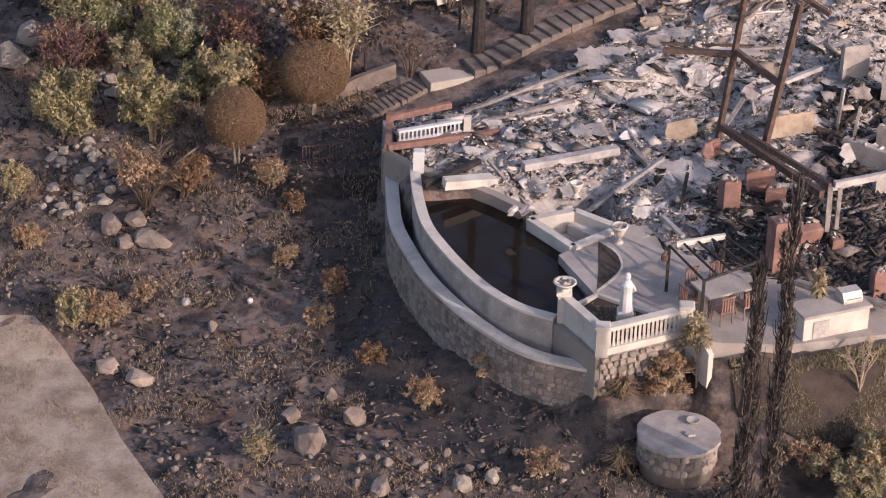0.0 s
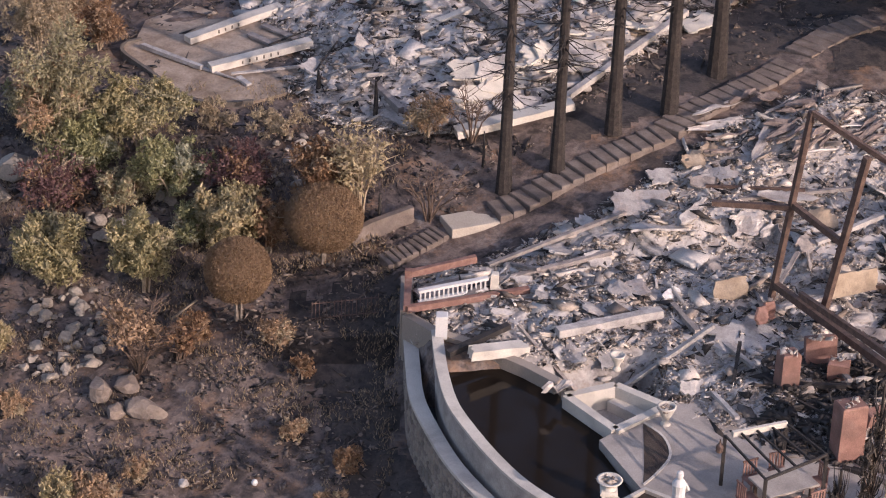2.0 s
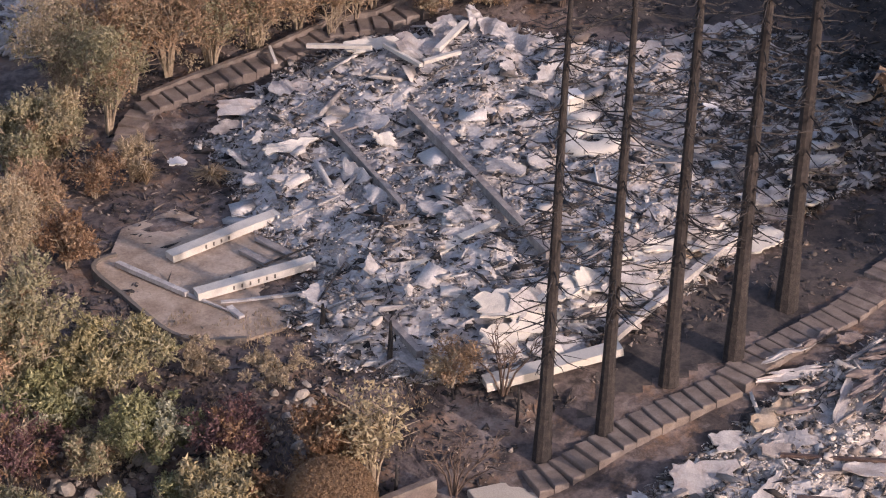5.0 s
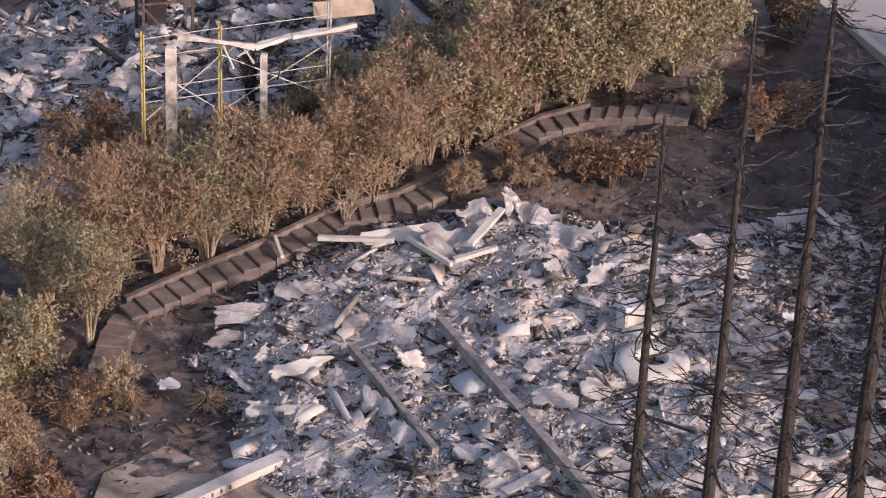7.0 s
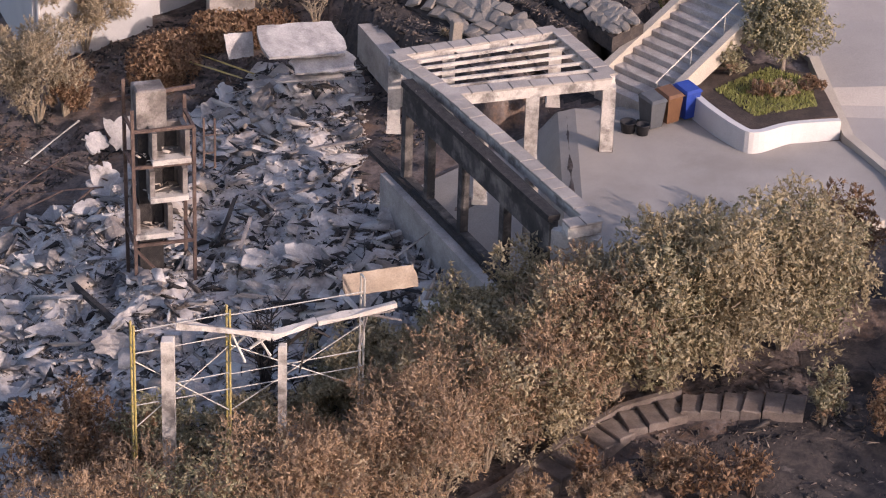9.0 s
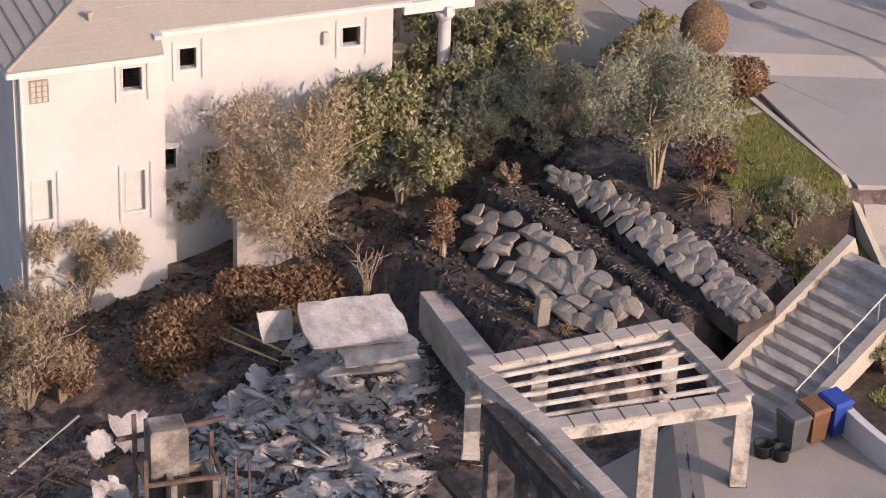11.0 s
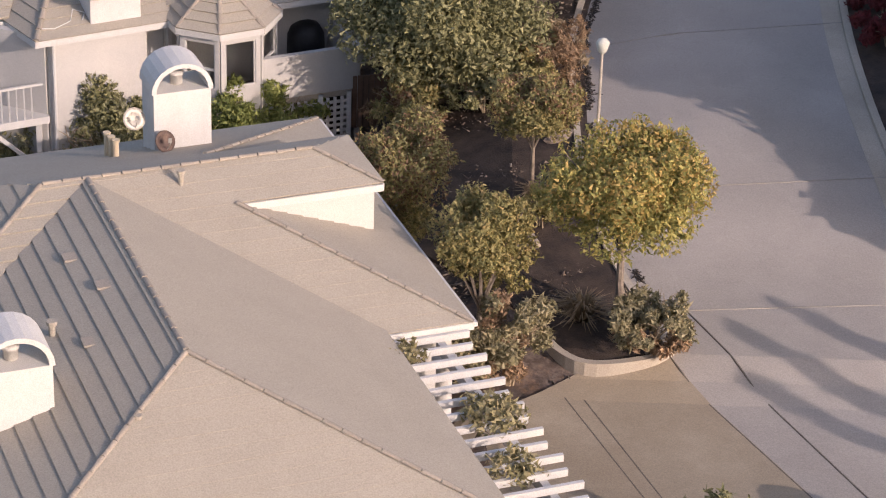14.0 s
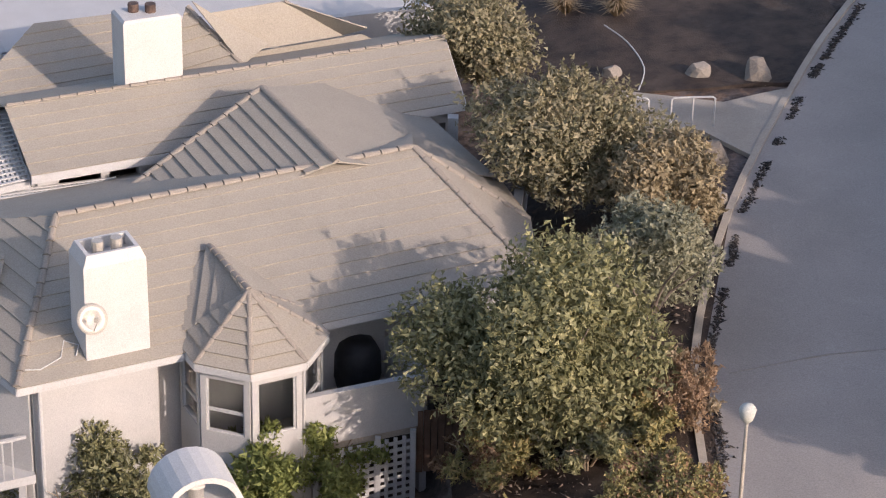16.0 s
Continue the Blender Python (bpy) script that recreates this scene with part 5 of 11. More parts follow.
def onA(x, y):
    return rubble_top(HOUSE_A, x, y, 0.45)


foot = thing("terrace_wall", "dark sooty stone retaining wall under the burnt house", "wall", kind="structure")
part("wall_core", ribbon([(-2.45, 82.2), (-2.5, 84.2)], 0.35, -1.5, 1.6), M["stone"], foot)
part("wall_return", ribbon([(-2.5, 84.2), (-2.45, 85.4), (-0.4, 86.6)], 0.3, -1.0, 1.0), M["stone"], foot)
part("return_wall", ribbon([(-2.45, 82.2), (-1.6, 81.3), (-0.4, 80.65), (1.0, 79.6), (1.85, 78.8)], 0.3, -0.8, 1.5), M["stone"], foot)
pil = thing("white_pillar", "short square white stucco pillar with a flat cap", "pillar", at=(-1.42, 81.05, 1.45))
part("shaft", box(0.34, 0.34, 0.72, bevel=0.02), M["trim"], pil)
slab(0.15, 80.05, 1.65, 1.9, 0.5, 0.28, 28, 0, 8, "thick cream broken coping block lying over the pool edge", 60, "cream", "coping_block", 0.08)

red = thing("burnt_balcony", "scorched red timber balcony frame round a small white balustrade", "balcony")
R = [Vector((-2.43, 81.95, 1.78)), Vector((0.15, 83.0, 1.72)), Vector((-0.2, 84.4, 1.85)), Vector((-2.44, 83.5, 1.85))]
part("front_beam", beam(R[0], R[1] + Vector((0.9, 0.4, 0)), 0.16, 0.2, 0.012), M["rust_red"], red)
part("back_beam", beam(R[3] + Vector((0, 0, 0.2)), R[2] + Vector((-0.3, 0, 0.3)), 0.16, 0.2, 0.012), M["rust_red"], red)
part("side_beam", beam(R[0], R[3], 0.2, 0.22, 0.01), M["rust_red"], red)
part("corner_post", beam(R[3] - Vector((0, 0, 0.4)), R[3] + Vector((0, 0, 0.35)), 0.2, 0.2), M["rust_red"], red)
L0, L1 = Vector((-2.12, 82.37, 1.72)), Vector((-0.15, 83.3, 1.72))
part("lower_rail", beam(L0 + Vector((0, 0, 0.05)), L1 + Vector((0, 0, 0.05)), 0.14, 0.08), M["trim"], red)
part("upper_rail", beam(L0 + Vector((0, 0, 0.41)), L1 + Vector((0, 0, 0.41)), 0.16, 0.08), M["trim"], red)
for i in range(15):
    p = L0 + (L1 - L0) * (i + 0.5) / 15
    part("baluster", box(0.05, 0.06, 0.3, p.x, p.y, p.z + 0.08), M["trim"], red)
part("end_pier", box(0.24, 0.24, 0.62, L1.x + 0.2, L1.y + 0.12, 1.62, bevel=0.03), M["cream"], red)
slab(-1.45, 83.25, 1.72, 1.7, 0.8, 0.04, 30, 0, 0, "grey corrugated roofing sheet inside the red frame", 61, "timber", "roofing_sheet", 0.05)

# rusted steel portal that still stands
portal = thing("steel_portal", "tall rusted steel frame still standing in the debris", "steel frame")
S0, S1, T0, T1 = Vector((8.06, 83.5, 1.7)), Vector((8.51, 82.45, 8.2)), Vector((9.3, 81.95, 1.7)), Vector((9.95, 81.1, 7.55))
part("post", beam(S0, S1, 0.15, 0.17, 0.004), M["steel"], portal)
part("post", beam(T0, T1, 0.18, 0.18, 0.004), M["steel"], portal)
part("side_arm", beam(S0 + (S1 - S0) * 0.5, S0 + (S1 - S0) * 0.5 + Vector((-2.2, 0.3, -0.1)), 0.14, 0.16), M["steel"], portal)
part("top_arm", beam(S1, T1 + Vector((0.9, -0.2, -0.25)), 0.13, 0.15), M["steel"], portal)
part("cross_beam", beam(S0 + (S1 - S0) * 0.52, T0 + (T1 - T0) * 0.5, 0.15, 0.18), M["steel"], portal)
part("lower_beam", beam(S0 + (S1 - S0) * 0.08, T0 + (T1 - T0) * 0.06 + Vector((1.45, -3.6, 0.5)), 0.18, 0.22), M["steel"], portal)
portal2 = thing("door_frame", "leaning charred door frame of grey timber posts", "door frame")
U0, U1 = Vector((10.83, 76.80, 2.10)), Vector((10.81, 76.80, 3.61))
part("post", beam(U0, U1, 0.12, 0.14, 0.01), M["timber"], portal2)
part("post", beam(U0 + Vector((0.3, 0.2, 0)), U1 + Vector((0.32, 0.2, 0.02)), 0.12, 0.14, 0.01), M["timber"], portal2)
part("lintel", beam(U1 + Vector((0.1, 0, 0.05)), U1 + Vector((2.6, 1.1, 0.1)), 0.16, 0.2, 0.01), M["slab"], portal2)
part("brace", beam(U1, Vector((8.7, 82.2, 2.6)), 0.14, 0.18, 0.01), M["steel"], portal2)


def red_block(px, py, pz, sx, sy, sz, yaw, lean, label, seed, name="red_pillar"):
    rng = np.random.default_rng(seed)
    t = thing(name, label, "pillar", at=(px, py, pz), turn=yaw)
    g = box(sx, sy, sz, bevel=0.04, m=pose(0, 0, 0, lean, 0, 0))
    part("shaft", ([Vector(p) + Vector(rng.normal(size=3) * 0.012) for p in g[0]], g[1]), M["red"], t)
    v, f = shards(rng, lambda q: (q.uniform(-sx, sx) * 0.4, q.uniform(-sy, sy) * 0.4, sz), 16, 0.05, 0.2, 0.06)
    big_mesh("broken_top", v, f, M["rubble_warm"], t)
    return t


red_block(8.03, 78.47, 1.45, 0.55, 0.5, 1.45, 20, 0, "square brick-red masonry pillar with a broken top", 71)
red_block(9.40, 75.70, 1.3, 0.75, 0.6, 1.75, 20, 0, "burnt brick-red chimney stub", 72)
red_block(9.11, 79.76, 1.5, 0.9, 0.25, 1.1, 12, -12, "leaning brick-red masonry panel", 73)
red_block(9.54, 79.24, 1.4, 0.6, 0.3, 0.9, -10, 10, "brick-red masonry stub", 74)
red_block(10.17, 76.79, 1.3, 0.8, 0.35, 1.1, 30, 15, "brick-red masonry slab in the debris", 75)
red_block(11.11, 76.51, 1.3, 0.35, 0.3, 0.8, 10, 6, "small brick-red masonry stub", 76)
red_block(12.19, 74.40, 1.3, 0.5, 0.45, 0.9, 10, 0, "brick-red masonry pillar", 77)
slab(7.66, 81.55, 2.3, 1.0, 0.55, 0.07, 60, 75, 10, "curved red metal panel standing on edge", 78, "red", "red_metal_fragment", 0.1, 0.18)
slab(6.84, 83.27, 2.1, 1.1, 0.75, 0.06, 15, 78, 0, "tan plywood panel standing upright in ash", 79, "tan_panel", "plywood_board", 0.08)
slab(10.36, 83.54, 2.3, 1.7, 0.75, 0.06, 25, 80, 0, "tan plywood panel standing upright in ash", 80, "tan_panel", "plywood_board", 0.06)


def debris(top, x, y, length, width, yaw, tilt, roll, mat, bend, seed, up=0.12):
    words = {"slab": "pale broken plaster slab lying in ash", "sheet": "crumpled pale metal sheet lying in ash", "tan_panel": "scorched tan plywood sheet in the debris", "timber": "grey scorched board in the debris", "trim": "white painted fragment in the debris", "cream": "cream stucco fragment in the debris", "poolwall": "grey concrete fragment in the debris", "mauve_board": "scorched brown roof board fallen in a loose fan"}
    names = {"slab": "plaster_slab", "sheet": "metal_sheet", "tan_panel": "plywood_sheet", "timber": "scorched_board", "trim": "white_fragment", "cream": "stucco_fragment", "poolwall": "concrete_fragment", "mauve_board": "roof_board"}
    lift = 0.3 * (abs(math.sin(radians(tilt))) * width + abs(math.sin(radians(roll))) * length)
    return slab(x, y, top(x, y) + up * 0.5 + lift * 0.8, length, width, 0.07 if mat != "sheet" else 0.025, yaw, tilt, roll, words[mat], seed, mat, names[mat], 0.2, bend * 0.9)


def stick(top, x, y, length, w, yaw, rise, mat, label, seed, name="timber_beam"):
    d = Vector((math.cos(radians(yaw)), math.sin(radians(yaw)), 0)) * length / 2
    p, q = Vector((x, y, 0)) - d, Vector((x, y, 0)) + d
    p.z, q.z = top(p.x, p.y) + w * 0.6 + max(0, -rise), top(q.x, q.y) + w * 0.6 + max(0, rise)
    lowest = top(x, y) + w * 0.6
    if (p.z + q.z) / 2 < lowest:
        k = lowest - (p.z + q.z) / 2
        p.z += k
        q.z += k
    return bar_thing(name, p, q, w, w * 0.8, mat, label, "beam")


debris(onA, 4.42, 87.85, 2.2, 1.2, 12, 22, 6, "sheet", 0.1, 300 + 0)
debris(onA, 4.77, 86.62, 2.2, 0.9, 18, -14, 5, "slab", 0.08, 300 + 1)
debris(onA, 5.99, 87.26, 2.0, 0.45, 62, 20, 0, "slab", 0.05, 300 + 2)
debris(onA, 2.92, 87.13, 1.4, 0.5, -60, 25, 0, "slab", 0.04, 300 + 3)
debris(onA, 3.20, 85.23, 1.2, 0.6, 20, 30, 12, "slab", 0.05, 300 + 4)
debris(onA, 2.00, 85.72, 1.0, 0.7, 30, -10, 18, "slab", 0.04, 300 + 5)
debris(onA, 7.67, 87.00, 1.5, 0.8, 25, 48, 12, "sheet", 0.3, 300 + 6)
debris(onA, 8.33, 86.80, 1.4, 0.8, -30, 50, 10, "sheet", 0.3, 300 + 7)
debris(onA, 4.27, 84.07, 0.8, 0.5, 70, 60, 0, "slab", 0.03, 300 + 8)
debris(onA, 2.80, 82.35, 1.2, 0.7, 110, 25, 8, "slab", 0.05, 300 + 9)
debris(onA, 3.89, 83.43, 1.3, 0.8, 20, 10, 4, "sheet", 0.1, 300 + 10)
debris(onA, 7.10, 81.14, 2.3, 1.8, 20, 6, 3, "slab", 0.03, 300 + 11)
debris(onA, 5.16, 83.53, 0.7, 0.4, 40, 35, 0, "trim", 0.05, 300 + 12)
debris(onA, 1.46, 83.24, 1.1, 0.5, 80, 18, 6, "slab", 0.05, 300 + 13)
debris(onA, 11.49, 88.71, 1.3, 0.8, 110, 35, 0, "slab", 0.1, 300 + 14)
debris(onA, 12.67, 85.31, 1.0, 0.9, 10, 75, 0, "timber", 0.05, 300 + 15)
debris(onA, 12.40, 82.15, 1.6, 1.0, 20, 60, 0, "slab", 0.05, 300 + 16)
debris(onA, 8.83, 88.09, 2.0, 0.6, 10, 10, 6, "sheet", 0.1, 300 + 17)
debris(onA, 6.81, 89.33, 1.6, 0.7, 15, 10, -6, "sheet", 0.1, 300 + 18)
debris(onA, 6.27, 90.24, 1.4, 0.7, 30, 20, 6, "tan_panel", 0.1, 300 + 19)
debris(onA, 0.31, 82.15, 0.9, 0.5, 30, 15, 10, "slab", 0.03, 300 + 20)
debris(onA, 2.27, 80.26, 1.0, 0.6, -20, 18, 6, "slab", 0.04, 300 + 21)
debris(onA, 3.32, 80.43, 0.9, 0.7, 30, 25, -10, "slab", 0.04, 300 + 22)
debris(onA, 5.51, 78.61, 0.9, 0.5, 20, 30, 10, "slab", 0.05, 300 + 23)
debris(onA, 10.94, 81.65, 1.5, 0.5, -35, 12, 5, "timber", 0.05, 300 + 24)
debris(onA, 9.88, 87.06, 1.2, 0.6, -40, 25, 10, "tan_panel", 0.08, 300 + 25)
debris(onA, 4.87, 85.99, 1.0, 0.5, 10, 12, 8, "slab", 0.04, 300 + 26)
debris(onA, 6.49, 85.08, 0.8, 0.5, 40, 25, 8, "timber", 0.03, 300 + 27)
debris(onA, 0.82, 84.00, 0.8, 0.4, 10, 14, 8, "slab", 0.04, 300 + 28)
debris(onA, 9.25, 85.77, 1.1, 0.6, 60, 30, 5, "timber", 0.1, 300 + 29)
debris(onA, 6.62, 90.67, 1.0, 0.7, -10, 18, 5, "tan_panel", 0.06, 300 + 33)
debris(onA, 5.27, 89.51, 1.2, 0.8, 20, 8, 4, "slab", 0.05, 300 + 35)
debris(onA, 6.37, 88.93, 1.0, 0.5, 10, 20, 4, "timber", 0.05, 300 + 36)
stick(onA, 1.00, 84.31, 5.4, 0.16, 24, 0.2, "timber", "grey_weathered beam fallen across the debris".replace("_", " "), 0)
stick(onA, 3.32, 81.49, 3.2, 0.3, 22, 0.1, "slab", "pale_heavy_concrete beam fallen across the debris".replace("_", " "), 1)
stick(onA, 1.91, 86.18, 4.6, 0.14, 28, 0.3, "timber", "grey_weathered beam fallen across the debris".replace("_", " "), 2)
stick(onA, 0.63, 85.02, 2.4, 0.12, -55, 0.3, "timber", "grey_weathered beam fallen across the debris".replace("_", " "), 3)
stick(onA, -0.37, 80.55, 2.2, 0.2, 40, 0.1, "char", "scorched_dark beam fallen across the debris".replace("_", " "), 4)
stick(onA, 1.84, 80.08, 3.0, 0.1, -42, 0.1, "timber", "grey_scorched beam fallen across the debris".replace("_", " "), 5)
stick(onA, 4.87, 80.04, 2.6, 0.14, 15, 0.1, "slab", "pale_broken beam fallen across the debris".replace("_", " "), 6)
stick(onA, 5.46, 81.97, 1.8, 0.16, -70, 0.1, "timber", "grey_weathered beam fallen across the debris".replace("_", " "), 7)
stick(onA, 8.84, 88.25, 4.0, 0.12, 8, 0.1, "timber", "grey_weathered beam fallen across the debris".replace("_", " "), 8)
stick(onA, 7.91, 88.56, 3.0, 0.12, -8, 0.2, "steel", "rusted_brown beam fallen across the debris".replace("_", " "), 9)
stick(onA, 8.45, 84.20, 2.0, 0.12, 62, 0.5, "timber", "grey_weathered beam fallen across the debris".replace("_", " "), 10)
stick(onA, 10.57, 86.37, 2.4, 0.16, 30, 0.2, "slab", "pale_scorched beam fallen across the debris".replace("_", " "), 11)
stick(onA, 9.29, 83.26, 2.6, 0.14, 20, 0.2, "slab", "pale_scorched beam fallen across the debris".replace("_", " "), 12)
stick(onA, 11.19, 73.84, 3.4, 0.2, -35, 0.2, "timber", "grey_scorched beam fallen across the debris".replace("_", " "), 13)
stick(onA, 10.43, 74.44, 2.6, 0.14, -30, 0.2, "char", "charred_black beam fallen across the debris".replace("_", " "), 14)
stick(onA, 10.25, 77.88, 2.4, 0.14, 10, 0.1, "char", "charred_black beam fallen across the debris".replace("_", " "), 15)
stick(onA, 6.79, 80.19, 2.0, 0.14, -65, 0.2, "slab", "pale_broken beam fallen across the debris".replace("_", " "), 16)
stick(onA, 6.32, 77.58, 1.6, 0.14, -70, 0.3, "slab", "pale_broken beam fallen across the debris".replace("_", " "), 17)
stick(onA, 12.41, 80.62, 2.6, 0.16, 25, 0.2, "slab", "pale_scorched beam fallen across the debris".replace("_", " "), 18)
stick(onA, 6.75, 79.44, 1.5, 0.1, 80, 0.5, "char", "charred_black beam fallen across the debris".replace("_", " "), 19)
# darker wreckage of charred timber along the east side
rngd = np.random.default_rng(377)


def east_side(r):
    while True:
        x, y = r.uniform(7.5, 15), r.uniform(73.6, 86)
        if inside(HOUSE_A, x, y) and (x > 11.3 or y < 80):
            return x, y, onA(x, y) + 0.02


v, f = chips(rngd, east_side, 7000, 0.06, 0.4, 0.1, flatten=0.35, stick=0.5, power=2.0)
tagged(big_mesh("charred_splinters", v, f, M["litter_dark"]), "black charred timber scraps beside the terrace", "rubble", kind="stuff")
for i in range(34):
    x, y, z = east_side(rngd)
    stick(onA, x, y, 0.8 + 1.8 * rngd.random() ** 2, 0.06 + 0.1 * rngd.random(), 360 * rngd.random(), 0.5 * rngd.random() ** 2, ("char", "mauve_board", "char", "timber", "steel")[i % 5], ("charred black", "scorched brown", "charred black", "grey weathered", "rusted steel")[i % 5] + " beam lying in dark wreckage", 600 + i)
# brown roof boards fanned out over the north end, wall pieces standing round a dark hollow
rngb = np.random.default_rng(390)
for i in range(34):
    debris(onA, 7.0 + 4.8 * rngb.random(), 90.2 + 3.2 * rngb.random(), 1.3 + 1.6 * rngb.random(), 0.14 + 0.34 * rngb.random() ** 2, 15 + 65 * rngb.random(), 25 * rngb.normal(), 8 * rngb.normal(), ("mauve_board", "mauve_board", "mauve_board", "sheet")[i % 4], 0.12, 390 + i, 0.3 * rngb.random())
for x, y, w, h, yaw in ((12.6, 86.6, 0.9, 1.3, 15), (13.6, 85.9, 1.0, 1.5, 80), (12.6, 82.0, 1.7, 0.9, -38), (13.4, 80.6, 1.6, 1.0, 20), (13.7, 83.0, 1.4, 0.8, -30)):
    t = thing("wall_stub", "grey concrete wall piece still standing in the debris", "wall", at=(x, y, onA(x, y) - 0.1), turn=yaw)
    part("wall_core", box(w, 0.28, h, bevel=0.03), M["poolwall"], t)
    v, f = shards(rngb, lambda q: (q.uniform(-w, w) * 0.45, q.uniform(-0.1, 0.1), h), 12, 0.06, 0.2, 0.04)
    big_mesh("broken_top", v, f, M["rubble"], t)
bar_thing("steel_post", (11.9, 84.3, 1.7), (12.0, 84.2, 3.3), 0.09, 0.09, "galv", "thin pale steel post standing in ash", "post")
bar_thing("steel_post", (12.4, 83.8, 1.7), (12.5, 83.75, 2.9), 0.09, 0.09, "galv", "thin pale steel post standing in ash", "post")
# curled sheet that hangs over the pool edge
slab(1.82, 78.12, 1.72, 1.3, 0.3, 0.03, 28, 10, 8, "curled pale metal gutter hanging over the pool edge", 381, "sheet", "bent_gutter", 0.25, 0.3)

# ---- garden stair between the two lower houses ----


def stair_run(parent, line, width, tread, rise_fn, mat, name="step"):
    """Treads laid along a plan line."""
    pts = [Vector((p[0], p[1])) for p in line]
    k, carry = 0, 0.0
    for a, b in zip(pts, pts[1:]):
        L = (b - a).length
        d = (b - a) / L
        s = carry
        while s < L:
            c = a + d * s
            z = rise_fn(c.x, c.y)
            g = box(tread * 0.98, width * random.uniform(0.96, 1.03), 0.42, 0, 0, -0.36, bevel=0.025)
            ob = part(name, g, mat, parent)
            ob.matrix_basis = pose(c.x, c.y, z + 0.05, random.uniform(-1.5, 1.5), random.uniform(-1.5, 1.5), math.degrees(math.atan2(d.y, d.x)) + random.uniform(-2, 2))
            s += tread
            k += 1
        carry = s - L
    return k


stairA = thing("garden_stair", "long tan concrete garden stair climbing between the burnt houses", "stairs", kind="structure")
LINE_A1 = [(-3.19, 86.60), (-2.34, 87.10), (-1.48, 87.76)]
LINE_A2 = [(0.20, 88.49), (0.92, 88.85), (1.89, 89.57), (3.12, 90.38), (4.20, 91.01), (5.21, 91.58), (6.45, 92.97), (8.62, 94.81), (9.58, 95.88)]
stair_run(stairA, LINE_A1, 0.75, 0.21, lambda x, y: ground_height(x, y), M["step"])
stair_run(stairA, LINE_A2, 1.05, 0.42, lambda x, y: ground_height(x, y), M["step"])
land = box(1.7, 1.0, 0.3, 0, 0, -0.25, bevel=0.02)
ob = part("landing", land, M["concrete"], stairA)
ob.matrix_basis = pose(-0.65, 88.13, 1.39, 0, 0, 24) @ pose(0, 0, 0.05)
stair_run(stairA, [(10.01, 96.71), (11.21, 98.12), (12.57, 99.11)], 1.1, 0.45, lambda x, y: ground_height(x, y), M["step"])

# ---- burnt pines ----


def pine(x, y, h, r, seed):
    rng = np.random.default_rng(seed)
    t = thing("burnt_pine", "tall charred pine trunk with bare drooping branches", "tree", "row of burnt pines", at=(x, y, ground_height(x, y) - 0.1))
    n = 9
    pts = [(rng.normal() * 0.03 * i / n, rng.normal() * 0.03 * i / n, h * i / n) for i in range(n + 1)]
    rad = [r * (1.25 if i == 0 else 1) * (1 - 0.86 * (i / n) ** 0.9) for i in range(n + 1)]
    part("trunk", tube(pts, rad, 10), M["trunk_burnt"], t)
    gs = []
    for i in range(int(h * 10)):
        zz = h * (0.2 + 0.79 * rng.random())
        a = rng.random() * 6.283
        L = (0.5 + 1.3 * rng.random()) * (1.15 - 0.7 * zz / h)
        d = Vector((math.cos(a), math.sin(a), 0))
        s = Vector((0, 0, zz)) + d * r * 0.4
        p1, p2 = s + d * L * 0.5 + Vector((0, 0, -0.12 * L)), s + d * L + Vector((rng.normal() * 0.1, rng.normal() * 0.1, (0.05 - 0.3 * rng.random()) * L))
        gs = [tube([s, p1, p2], [0.026, 0.018, 0.008], 3)]
        for k in range(3):
            f = 0.3 + 0.6 * rng.random()
            q = s + (p2 - s) * f
            e = q + (d + Vector((rng.normal(), rng.normal(), rng.normal() * 0.4)) * 0.8) * 0.3 * L * 0.6
            gs.append(tube([q, e], [0.013, 0.005], 3))
        part("branch", join(*gs), M["char"], t)
    return t


pine(0.30, 89.40, 16.2, 0.22, 90 + 0)
pine(1.93, 90.16, 17.6, 0.21, 90 + 1)
pine(3.68, 91.79, 18.5, 0.23, 90 + 2)
pine(5.47, 92.74, 19.2, 0.25, 90 + 3)
pine(7.12, 95.28, 20.0, 0.28, 90 + 4)


def snag(x, y, h, r, seed):
    rng = np.random.default_rng(700 + seed)
    g = join(tube([(0, 0, -0.1), (0.02, 0.03, h * 0.6), (0.0, 0.05, h)], [r, r * 0.8, r * 0.35], 7), tube([(0, 0, h * 0.5), (rng.normal() * 0.2, 0.1, h * 0.9)], [r * 0.5, r * 0.1], 5))
    ob = mesh_object("charred_snag", g[0], g[1], M["char"])
    ob.location = (x, y, ground_height(x, y))
    return tagged(ob, "short charred tree stump standing upright", "stump")


snag(-3.83, 93.08, 1.4, 0.09, 0)
snag(-5.75, 94.67, 0.9, 0.1, 1)
snag(-0.36, 90.52, 1.2, 0.05, 2)
snag(-3.49, 88.47, 0.9, 0.06, 3)
